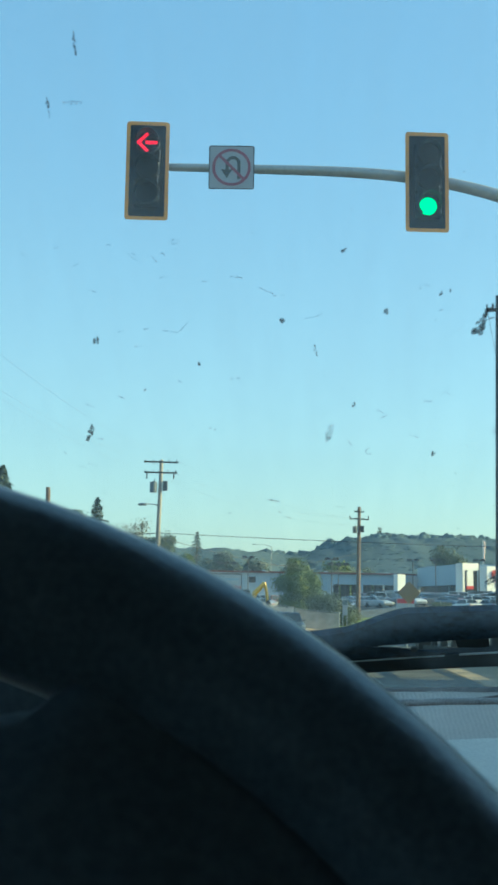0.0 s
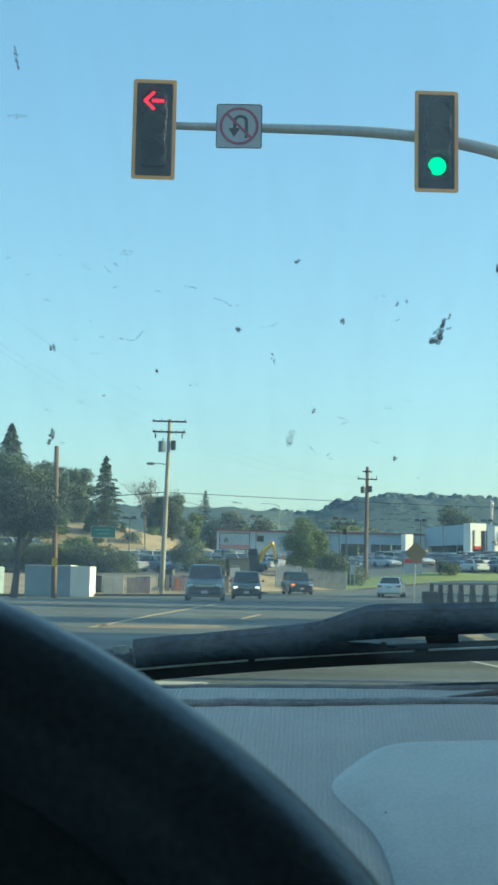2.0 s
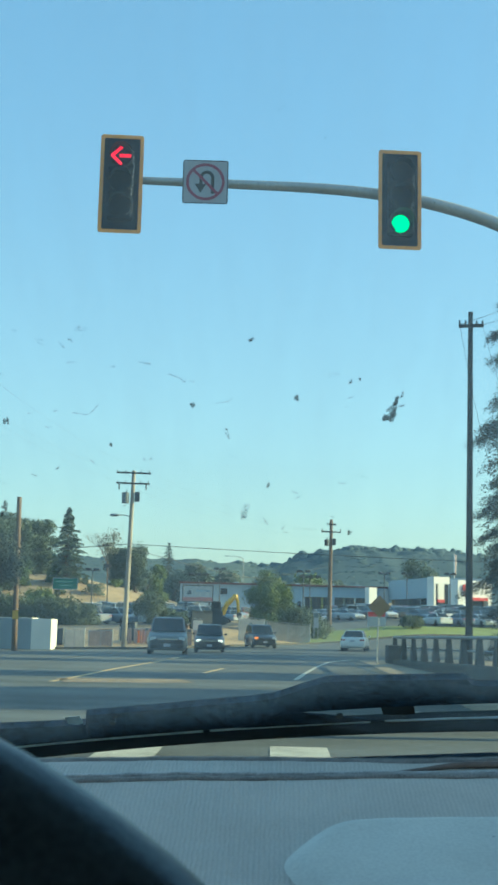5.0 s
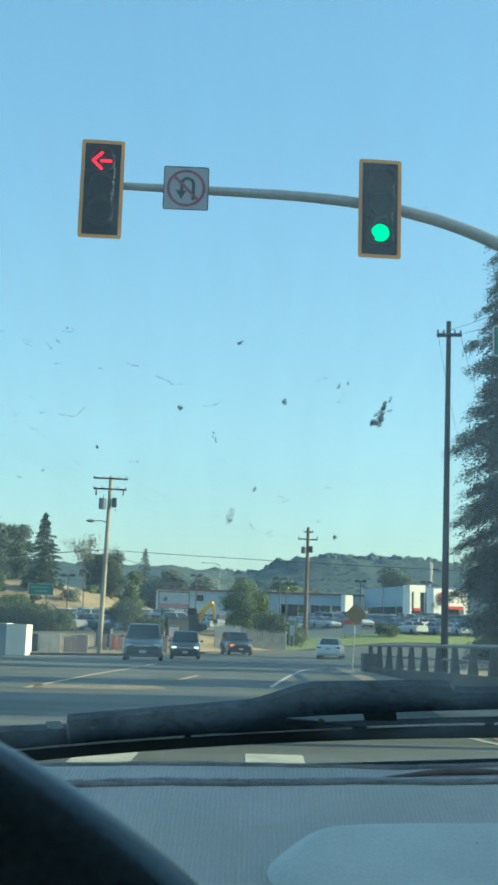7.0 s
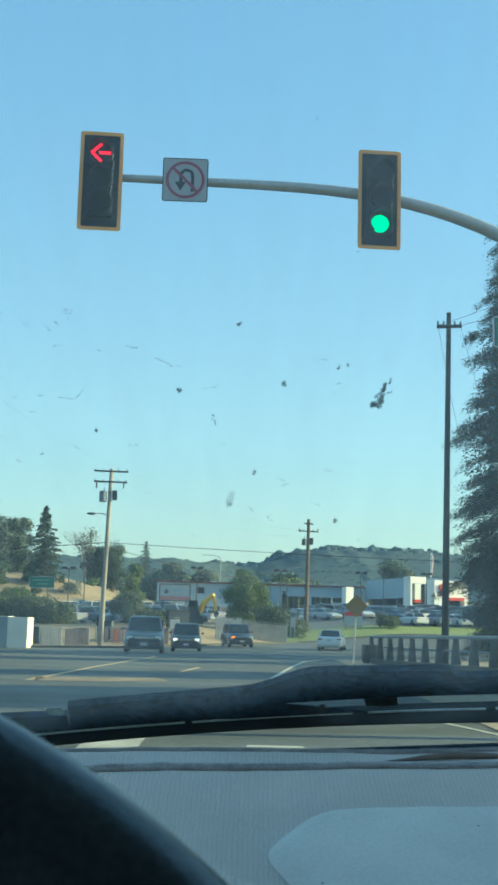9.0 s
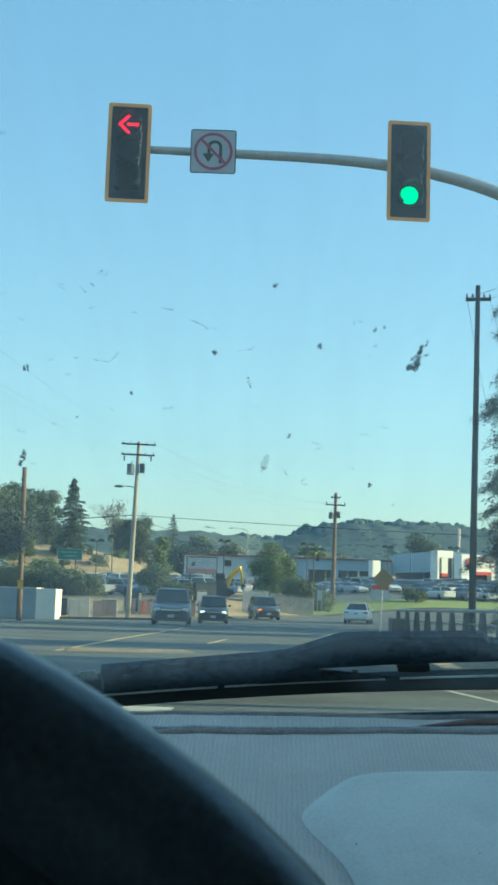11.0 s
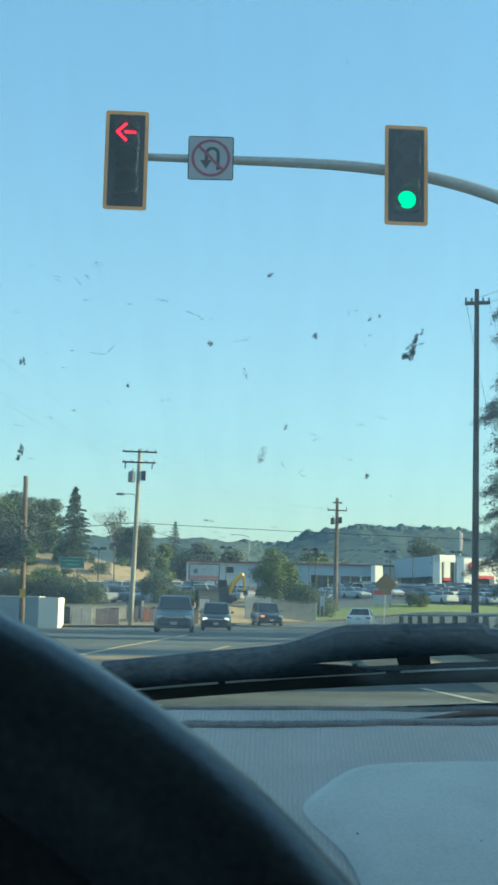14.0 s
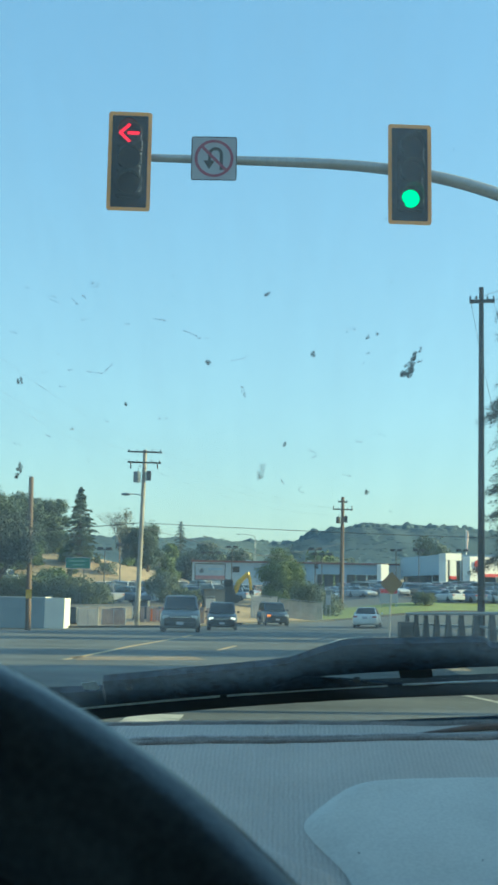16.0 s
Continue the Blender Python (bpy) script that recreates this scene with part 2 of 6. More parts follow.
M_FENCEG = mat("grey_wire_fence_slats", (0.40, 0.36, 0.30), 0.9, var=0.25, fine=8, coarse=1.2)
M_FENCEB = mat("brown_slat_fence", (0.38, 0.27, 0.225), 0.9, var=0.25, fine=8, coarse=1.2)
M_SIGNTXT = mat("dull_sign_lettering", (0.10, 0.26, 0.20), 0.5)
M_PRINT = mat("dark_print", (0.16, 0.16, 0.17), 0.6)
M_CRATE = mat("weathered_crate_wood", (0.22, 0.14, 0.09), 0.9, var=0.25, fine=10, coarse=2)
M_TARP = mat("dusty_tarpaulin", (0.06, 0.07, 0.075), 0.8, var=0.25, fine=6, coarse=1)
M_BILL = mat("billboard_print", (0.44, 0.44, 0.43), 0.6, var=0.1, fine=4, coarse=1)
M_BILLR = mat("billboard_red_print", (0.50, 0.23, 0.21), 0.6, var=0.1, fine=4, coarse=1)


# ---- mesh helpers ----
def thing(name, loc=(0, 0, 0), label="", category="", group="", kind="", rz=0.0):
    ob = new(name)
    ob.empty_display_size = 0.1
    ob.matrix_basis = pose(*loc, 0, 0, rz)
    return tagged(ob, label, category, group, kind)


def part(name, bm, material, parent=None, label="", smooth=False, kind=""):
    me = bpy.data.meshes.new(name)
    bm.to_mesh(me)
    bm.free()
    me.materials.append(material)
    if smooth:
        me.shade_smooth()
    ob = new(name, me)
    ob.parent = parent
    return tagged(ob, label, kind=kind)


def from_lists(name, verts, faces, material, parent=None, label="", smooth=False, kind=""):
    me = bpy.data.meshes.new(name)
    me.from_pydata(verts, [], faces)
    me.materials.append(material)
    if smooth:
        me.shade_smooth()
    ob = new(name, me)
    ob.parent = parent
    return tagged(ob, label, kind=kind)


def box(bm, c, s, bevel=0.0, m=None):
    r = bmesh.ops.create_cube(bm, size=1.0)
    bmesh.ops.transform(bm, matrix=Matrix.Translation(c) @ Matrix.Diagonal((*s, 1)), verts=r["verts"])
    vs = r["verts"]
    if bevel:
        es = list({e for v in vs for e in v.link_edges})
        b = bmesh.ops.bevel(bm, geom=es, offset=bevel, segments=2, affect="EDGES", clamp_overlap=True)
        vs = list({v for f in b["faces"] for v in f.verts} | {v for v in vs if v.is_valid})
    if m is not None:
        bmesh.ops.transform(bm, matrix=m, verts=[v for v in vs if v.is_valid])
    return bm


def boxed(c, s, bevel=0.0, m=None):
    return box(bmesh.new(), c, s, bevel, m)


def rod(bm, p0, p1, r0, r1=None, n=10, caps=True):
    p0, p1 = Vector(p0), Vector(p1)
    r1 = r0 if r1 is None else r1
    q = (p1 - p0).to_track_quat("Z", "Y").to_matrix().to_4x4()
    c = bmesh.ops.create_cone(bm, cap_ends=caps, segments=n, radius1=r0, radius2=r1, depth=(p1 - p0).length)
    bmesh.ops.transform(bm, matrix=Matrix.Translation((p0 + p1) / 2) @ q, verts=c["verts"])
    return bm


def rodded(*a, **k):
    return rod(bmesh.new(), *a, **k)


def tube(bm, pts, radii, n=8):
    """A tube along points, with a radius at each."""
    pts = [Vector(p) for p in pts]
    rings = []
    for i, p in enumerate(pts):
        d = (pts[min(i + 1, len(pts) - 1)] - pts[max(i - 1, 0)]).normalized()
        a = d.cross(Vector((0, 0, 1)))
        a = Vector((1, 0, 0)) if a.length < 1e-4 else a.normalized()
        b = d.cross(a)
        r = radii[i] if isinstance(radii, (list, tuple)) else radii
        rings.append([bm.verts.new(p + r * (math.cos(2 * math.pi * k / n) * a + math.sin(2 * math.pi * k / n) * b)) for k in range(n)])
    for u, v in zip(rings, rings[1:]):
        for k in range(n):
            bm.faces.new((u[k], u[(k + 1) % n], v[(k + 1) % n], v[k]))
    bm.faces.new(rings[0][::-1])
    bm.faces.new(rings[-1])
    return bm


def tubed(pts, radii, n=8):
    return tube(bmesh.new(), pts, radii, n)


def prism(bm, outline, y0, y1):
    """An outline in x, z drawn out from y0 to y1."""
    a = [bm.verts.new((x, y0, z)) for x, z in outline]
    b = [bm.verts.new((x, y1, z)) for x, z in outline]
    n = len(a)
    bm.faces.new(a)
    bm.faces.new(b[::-1])
    for i in range(n):
        bm.faces.new((a[i], b[i], b[(i + 1) % n], a[(i + 1) % n]))
    bmesh.ops.recalc_face_normals(bm, faces=bm.faces)
    return bm


def prismed(outline, y0, y1):
    return prism(bmesh.new(), outline, y0, y1)


def smooth01(v):
    v = min(1.0, max(0.0, v))
    return v * v * (3 - 2 * v)


# ---- ground ----
def road_edge(x):
    """The far kerb of the road."""
    return min(84.0 + max(0.0, x + 8.0) * 2.0, 108.0 + max(0.0, x - 4.0) * 0.6)


def gz(x, y):
    """Height of the ground: the road dips beyond the crossing and climbs again to the right."""
    z = -(0.5 + 0.02 * min(30.0, max(0.0, -x))) * smooth01((y - 42) / 40)
    z += 1.0 * smooth01((x - 2) / 14) * smooth01((y - 75) / 40)
    z += 1.6 * smooth01((y - road_edge(x) - 2) / 34)
    z += 8.5 * smooth01((-x - 4) / 36) * smooth01((y - 160) / 50)
    z += 1.0 * smooth01((y - 138) / 60) * smooth01((x - 2) / 8)
    z += 1.2 * smooth01((y - 122) / 40) * smooth01((-x - 2) / 6) * (1 - smooth01((y - 160) / 28))
    z += 30 * smooth01((y - 420) / 450)
    return z


def sheet(name, xs, ys, zfun, material, label, parent=None, kind="structure", smooth=True):
    verts = [(x, y, zfun(x, y)) for y in ys for x in xs]
    w = len(xs)
    faces = [(j * w + i, j * w + i + 1, (j + 1) * w + i + 1, (j + 1) * w + i) for j in range(len(ys) - 1) for i in range(w - 1)]
    return from_lists(name, verts, faces, material, parent, label, smooth, kind)


def spread(a, b, n, power=1.0):
    return [a + (b - a) * (i / n) ** power for i in range(n + 1)]


gx = sorted({round(v, 2) for v in spread(-70, 70, 56)} | {-2500, -900, -400, -200, -110, 110, 200, 400, 900, 2500})
gy = sorted({round(v, 2) for v in spread(-40, 260, 120)} | {-1500, -500, -150, 290, 330, 380, 440, 520, 650, 820, 1200, 2000, 4500})
ground = sheet("ground", gx, gy, gz, M_DRY, "dry golden grass and bare earth running to the hills")


def strip(name, xs, y0, y1, lift, material, label, parent=None, n=24):
    """A sheet laid on the ground between two lines."""
    verts, faces = [], []
    for x in xs:
        for k in range(n + 1):
            y = y0(x) + (y1(x) - y0(x)) * k / n
            verts.append((x, y, gz(x, y) + lift))
    for i in range(len(xs) - 1):
        for k in range(n):
            a = i * (n + 1) + k
            faces.append((a, a + n + 1, a + n + 2, a + 1))
    return from_lists(name, verts, faces, material, parent, label, True, "structure")


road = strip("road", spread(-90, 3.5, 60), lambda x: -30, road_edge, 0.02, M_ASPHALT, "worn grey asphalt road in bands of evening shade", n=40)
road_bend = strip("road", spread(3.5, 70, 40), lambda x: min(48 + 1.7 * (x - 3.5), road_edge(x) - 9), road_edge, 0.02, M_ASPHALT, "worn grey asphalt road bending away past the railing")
verge = strip("pavement", spread(3.5, 70, 40), lambda x: -20, lambda x: min(48 + 1.7 * (x - 3.5), road_edge(x) - 9), 0.03, M_DIRT, "bare roadside dirt with dry grass")
far_verge = strip("pavement", spread(-90, 3, 40), road_edge, lambda x: road_edge(x) + 2.2, 0.03, M_DIRT, "pale dirt verge along the far kerb", n=4)
lawn = strip("lawn", spread(3.0, 70, 34), lambda x: road_edge(x) + 0.35, lambda x: road_edge(x) + 20, 0.035, M_LAWN, "mown green lawn sloping up to the car lot", n=10)
lot = strip("car_lot_pavement", spread(-70, 80, 50), lambda x: max(road_edge(x) + 20.0, 118.0), lambda x: 250 if x > -14 else 178, 0.05, M_ASPHALT, "asphalt of the dealership car lot", n=12)


def kerb_line():
    pts = [(x, road_edge(x) - 0.08, gz(x, road_edge(x)) + 0.02) for x in spread(-90, 19, 60)]
    bm = bmesh.new()
    rows = []
    for x, y, z in pts:
        rows.append([bm.verts.new((x, y + dy, z + dz)) for dy, dz in ((0, 0), (0, 0.15), (0.2, 0.16), (0.2, 0))])
    for u, v in zip(rows, rows[1:]):
        for k in range(3):
            bm.faces.new((u[k], v[k], v[k + 1], u[k + 1]))
    return part("kerb", bm, M_CONC, None, "low concrete kerb along the far road edge", kind="structure")


kerb_line()


def road_line(pts, width, label, paint=None):
    """A painted line on the road through a few points."""
    bm = bmesh.new()
    rows = []
    pts = [Vector((x, y, 0)) for x, y in pts]
    for i, p in enumerate(pts):
        d = (pts[min(i + 1, len(pts) - 1)] - pts[max(i - 1, 0)]).normalized()
        s = Vector((d.y, -d.x, 0)) * width / 2
        rows.append([bm.verts.new((q.x, q.y, gz(q.x, q.y) + 0.026)) for q in (p - s, p + s)])
    for u, v in zip(rows, rows[1:]):
        bm.faces.new((u[0], u[1], v[1], v[0]))
    return tagged(part("road_marking", bm, paint or M_PAINT_W, None, label, kind="structure"), category="road marking")


for bx, far in ((-3.75, 14.9), (-1.88, 14.6), (0.0, 13.95)):
    wide = 0.56 if bx < -3 else 0.66
    road_line([(bx + wide / 2, 11.0), (bx + wide / 2, far)], wide, "worn white crosswalk bar on the asphalt")
road_line([(2.4, 20.0), (3.39, 16.1), (4.0, 13.5)], 0.12, "thin white edge line beside the verge")
road_line([(0.6, 30), (0.95, 34), (1.45, 39), (2.05, 44), (3.2, 49), (5.5, 54)], 0.13, "white edge line curving away to the bend")
road_line([(-4.95, 26.6), (-4.87, 27.6), (-4.52, 34.2), (-4.08, 39.3), (-3.65, 46.7)], 0.15, "worn yellow centre line on the asphalt", M_PAINT_Y)
road_line([(-1.86, 32.8), (-1.5, 36.2)], 0.14, "short yellow lane dash", M_PAINT_Y)
# a strip of sunlight laid down as colour
road_line([(-4.9, 27.3), (-3.6, 27.7), (-2.0, 28.2)], 1.5, "tan patch across the lane, painted as sunlit asphalt", M_PATCH)
road_line([(-5.9, 17), (-5.6, 21)], 0.14, "short white lane dash")


# ---- traffic signals ----
def disc(bm, c, r, n=28, depth=0.02):
    return rod(bm, (c[0], c[1], c[2]), (c[0], c[1] - depth, c[2]), r, r, n)


def frame_bm(w, h, t, y0, y1):
    """A flat rectangular border of width t with cut corners."""
    bm = bmesh.new()

    def loop(hw, hh, c, y):
        return [bm.verts.new((x, y, z)) for x, z in ((-hw + c, -hh), (hw - c, -hh), (hw, -hh + c), (hw, hh - c), (hw - c, hh), (-hw + c, hh), (-hw, hh - c), (-hw, -hh + c))]
    o0, i0 = loop(w / 2, h / 2, 0.03, y0), loop(w / 2 - t, h / 2 - t, 0.012, y0)
    o1, i1 = loop(w / 2, h / 2, 0.03, y1), loop(w / 2 - t, h / 2 - t, 0.012, y1)
    for k in range(8):
        j = (k + 1) % 8
        bm.faces.new((o0[k], o0[j], i0[j], i0[k]))
        bm.faces.new((o1[j], o1[k], i1[k], i1[j]))
        bm.faces.new((o0[j], o0[k], o1[k], o1[j]))
        bm.faces.new((i0[k], i0[j], i1[j], i1[k]))
    bmesh.ops.recalc_face_normals(bm, faces=bm.faces)
    return bm


def visor_bm(z, r=0.165, length=0.22, n=20):
    """A tunnel visor, open below, longer above."""
    bm = bmesh.new()
    rows = []
    for k in range(n + 1):
        a = radians(-52 + 284 * k / n)
        ln = length * (0.55 + 0.45 * max(0, math.sin(a)))
        c, s = math.cos(a), math.sin(a)
        rows.append([bm.verts.new(p) for p in ((r * c, -0.1, z + r * s), (r * c, -0.1 - ln, z + r * s - 0.02), ((r - 0.008) * c, -0.1 - ln, z + (r - 0.008) * s - 0.02), ((r - 0.008) * c, -0.1, z + (r - 0.008) * s))])
    for u, v in zip(rows, rows[1:]):
        for k in range(3):
            bm.faces.new((u[k], u[k + 1], v[k + 1], v[k]))
    bmesh.ops.recalc_face_normals(bm, faces=bm.faces)
    return bm


def traffic_signal(loc, rz, lit, label):
    t = thing("traffic_signal", loc, label, "traffic light", "signals on the mast arm", rz=rz)
    w, h = 0.60, 1.43
    part("backplate", boxed((0, 0.012, 0), (w - 0.02, 0.008, h - 0.02)), M_SIGBLACK, t)
    part("border", frame_bm(w, h, 0.050, 0.004, -0.002), M_SIGYEL, t, "faded yellow reflective border")
    part("mounting_bracket", boxed((0, 0.12, 0.0), (0.10, 0.2, 0.5), 0.01), M_IRON, t)
    for i, z in enumerate((0.36, 0.0, -0.36)):
        hs = part("lamp_housing", boxed((0, -0.035, z), (0.345, 0.13, 0.352), 0.02), M_SIGBLACK, t)
        part("visor", visor_bm(z), M_SIGBLACK, hs)
        on = lit[i]
        if on == "green":
            part("lens", disc(bmesh.new(), (-0.012, -0.1, z - 0.028), 0.122), M_GREEN, hs, "glowing green round lens")
        else:
            part("lens", disc(bmesh.new(), (0, -0.1, z), 0.15), M_LENS, hs, "dark unlit lens")
        if on == "red_arrow":
            bm = bmesh.new()
            y = -0.126
            prism(bm, [(-0.03, z - 0.022), (0.135, z - 0.022), (0.135, z + 0.022), (-0.03, z + 0.022)], y, y - 0.006)
            for s in (1, -1):
                prism(bm, [(-0.145, z), (-0.095, z), (0.02, z + s * 0.115), (-0.012, z + s * 0.14), (-0.145, z + s * 0.012)], y - 0.001 * s, y - 0.006)
            part("arrow", bm, M_RED, hs, "glowing red left arrow")
    # dusty cobwebs hanging along one side of the lamps
    g = random.Random(int(loc[0] * 100))
    for z0, z1 in ((0.44, 0.02), (0.12, -0.12), (-0.08, -0.5)):
        pts = [(0.165 + g.gauss(0, 0.014), -0.06 - 0.1 * g.random(), z0 + (z1 - z0) * k / 12 + g.gauss(0, 0.01)) for k in range(13)]
        part("cobweb", tubed(pts, [0.002 + 0.005 * g.random() ** 2 for _ in pts], 5), M_SIGNW, t, "pale dusty cobweb")
    return t


traffic_signal((-2.235, 15.5, 7.452), 5, ("red_arrow", "", ""), "black traffic signal with yellow border showing a red turn arrow")
traffic_signal((1.648, 15.5, 7.277), 5, ("", "", "green"), "black traffic signal with yellow border showing a green light")


def arm_height(x):
    return 7.60 - 0.028 * (x + 2) - 0.0085 * max(0.0, x + 0.5) ** 3.1


def mast_arm():
    t = thing("signal_mast", (0, 15.75, 0), "galvanised steel signal mast with a long curved arm", "signal mast")
    xs = spread(-2.35, 6.0, 40)
    part("arm", tubed([(x, 0, arm_height(x)) for x in xs], [0.052 + 0.0075 * (x + 2.35) for x in xs], 14), M_GALV, t, smooth=True)
    part("pole", tubed([(6.0, 0, arm_height(6.0) + 0.15), (6.2, 0, 3.5), (6.25, 0, 0.12)], [0.11, 0.14, 0.16], 16), M_GALV, t, smooth=True)
    part("base_plate", boxed((6.25, 0, 0.08), (0.5, 0.5, 0.08), 0.01), M_GALV, t)
    part("arm_cap", rodded((-2.36, 0, arm_height(-2.35)), (-2.4, 0, arm_height(-2.35)), 0.056, 0.05, 14), M_GALV, t)


mast_arm()


def u_turn_sign():
    t = thing("no_u_turn_sign", (-1.065, 15.62, 7.54), "square white sign, black U-turn arrow crossed in red", "traffic sign", rz=2)
    s = 0.315
    bm = boxed((0, 0, 0), (2 * s, 0.006, 2 * s))
    part("panel", bm, M_SIGNW, t)
    part("edge", frame_bm(2 * s + 0.008, 2 * s + 0.008, 0.014, -0.0035, -0.006), M_SIGNK, t, "thin dark rim")
    bm = bmesh.new()
    n = 40
    r0, r1 = 0.232, 0.272
    vs = [[bm.verts.new((r * math.cos(2 * math.pi * k / n), -0.011, r * math.sin(2 * math.pi * k / n))) for r in (r0, r1)] for k in range(n)]
    for k in range(n):
        a, b = vs[k], vs[(k + 1) % n]
        bm.faces.new((a[0], b[0], b[1], a[1]))
    part("ring", bm, M_SIGNR, t, "red prohibition ring")
    c = 0.02 * math.sqrt(0.5)
    d = 0.235 * math.sqrt(0.5)
    part("slash", prismed([(-d - c, d - c), (-d + c, d + c), (d + c, -d + c), (d - c, -d - c)], -0.014, -0.012), M_SIGNR, t, "red diagonal slash")
    bm = bmesh.new()
    k = 16
    inner, outer = 0.06, 0.105
    arc = [(math.cos(math.pi * i / k), math.sin(math.pi * i / k)) for i in range(k + 1)]
    strip_pts = [((0.02 + outer * cx, 0.06 + outer * sz), (0.02 + inner * cx, 0.06 + inner * sz)) for cx, sz in arc]
    strip_pts = [((0.02 + outer, -0.17), (0.02 + inner, -0.17))] + strip_pts + [((0.02 - outer, -0.03), (0.02 - inner, -0.03))]
    rows = [[bm.verts.new((x, -0.008, z)) for x, z in pr] for pr in strip_pts]
    for u, v in zip(rows, rows[1:]):
        bm.faces.new((u[0], u[1], v[1], v[0]))
    hx = 0.02 - (inner + outer) / 2
    bm.faces.new([bm.verts.new((x, -0.008, z)) for x, z in ((hx - 0.085, -0.03), (hx + 0.075, -0.03), (hx - 0.005, -0.16))])
    part("arrow", bm, M_SIGNK, t, "black U-turn arrow")
    part("clamp", boxed((0, 0.05, 0.02), (0.06, 0.09, 0.2), 0.01), M_IRON, t)


u_turn_sign()


def street_sign():
    """Only the end of the name blade reaches into view."""
    t = thing("street_name_sign", (4.13, 15.6, 5.46), "green street name blade with white border under the arm", "street sign")
    part("panel", boxed((0, 0, 0), (1.8, 0.006, 0.44)), M_SIGNG, t)
    part("border", frame_bm(1.8, 0.44, 0.022, -0.004, -0.007), M_SIGNW, t, "white border")
    for x in (-0.5, 0.5):
        part("hanger", rodded((x, 0.0, 0.2), (x, 0.1, 1.25), 0.015, n=8), M_IRON, t)


street_sign()


# ---- utility poles and cables ----
def utility_pole(base, top, r0, r1, material, label, arms=(), tank=None, lamp=False, girth=0.33):
    """arms: (drop from the top, half length, tilt) of each crossarm."""
    base, top = Vector(base), Vector(top)
    t = thing("utility_pole", base, label, "utility pole", "poles along the road")
    ax = top - base
    bend = Vector((0, 0, 0))
    pts = [ax * k / 6 + bend for k in range(7)]
    part("shaft", tubed([(0, 0, -0.3)] + pts[1:], [r0 + (r1 - r0) * k / 6 for k in range(7)], 12), material, t, smooth=True)
    for drop, half, tilt in arms:
        p = ax * (1 - drop / ax.length)
        a = part("crossarm", boxed((0, -r1 - 0.05, 0), (2 * half, 0.10, 0.12), 0.01, Matrix.Translation(p) @ Matrix.Rotation(tilt, 4, "Y")), M_WOODK, t, "dark timber crossarm")
        for s in (-0.92, -0.45, 0.45, 0.92):
            part("insulator", rodded(p + Vector((s * half, -r1 - 0.05, 0.05)), p + Vector((s * half, -r1 - 0.05, 0.2)), 0.045, 0.03, 8), M_TANK, a)
    if tank:
        p = ax * (1 - tank / ax.length) + Vector((-0.22 - girth, -0.1, 0))
        can = part("transformer", rodded(p - Vector((0, 0, 1.45 * girth)), p + Vector((0, 0, 1.45 * girth)), girth, girth, 14), M_TANK if girth > 0.25 else M_IRON, t, "grey transformer can")
        part("bushing", rodded(p + Vector((0.05, 0, 1.45 * girth)), p + Vector((0.08, 0, 1.45 * girth + 0.25)), 0.04, 0.03, 8), M_TANK, can)
        q = ax * (1 - (tank - 0.1) / ax.length) + Vector((0.36, -0.05, 0))
        part("switch_box", boxed(q, (0.34, 0.26, 0.7), 0.02), M_IRON, t)
        for s in (-0.9, 0.9):
            part("fuse_cutout", rodded(ax * (1 - 1.1 / ax.length) + Vector((s * 1.1, -0.25, 0.1)), ax * (1 - 1.1 / ax.length) + Vector((s * 1.1, -0.3, -0.35)), 0.05, 0.05, 8), M_IRON, t)
    if lamp:
        p = ax * (1 - 3.45 / ax.length)
        arm = part("lamp_arm", tubed([p, p + Vector((-0.4, -0.1, 0.14)), p + Vector((-0.95, -0.3, 0.14))], 0.04, 8), M_GALV, t)
        bm = bmesh.new()
        bmesh.ops.create_uvsphere(bm, u_segments=12, v_segments=8, radius=1, matrix=Matrix.Translation(p + Vector((-1.2, -0.4, 0.1))) @ Matrix.Diagonal((0.36, 0.18, 0.11, 1)))
        part("lamp_head", bm, M_TANK, arm, "grey cobra-head street lamp", smooth=True)
    return t


utility_pole((-10.72, 85, -0.7), (-10.44, 85, 12.25), 0.20, 0.14, M_WOODG, "leaning weathered grey pole with crossarms, transformer and lamp",
             ((0.2, 1.26, 0.02), (0.98, 1.22, 0.02)), 2.05, True, 0.27)
utility_pole((5.98, 126, 0.75), (6.09, 126, 12.55), 0.25, 0.17, M_WOOD, "brown timber pole with a crossarm and two cans", ((1.35, 1.06, 0.03), (0.55, 0.5, 0.03)), 2.5, False, 0.24)
pole_c = utility_pole((6.85, 41.5, 0.0), (6.99, 41.5, 12.8), 0.135, 0.085, M_WOODK, "tall dark timber pole standing behind the railing", ((0.55, 0.45, -0.05),))
utility_pole((-16.42, 75, -0.8), (-16.59, 75, 9.1), 0.19, 0.15, M_WOOD, "plain brown timber pole beside the white trailer")


def cable(p0, p1, sag, r=0.012, label="thin black overhead cable"):
    p0, p1 = Vector(p0), Vector(p1)
    n = 14
    pts = [p0.lerp(p1, k / n) - Vector((0, 0, sag * 4 * (k / n) * (1 - k / n))) for k in range(n + 1)]
    ob = part("overhead_cable", tubed(pts, r, 5), M_CABLE, None, label)
    return tagged(ob, category="cable", group="overhead cables")


for dx, z in ((-1.15, 12.15), (1.15, 12.15), (-1.1, 11.4)):
    cable((-10.45 + dx, 84.8, z), (-16 + dx, 20, 14.0), 1.6, 0.0032)
    cable((-10.45 + dx, 84.8, z), (6.1 + dx * 0.6, 125.8, 11.3 if z > 12 else 10.6), 1.0, 0.0046)
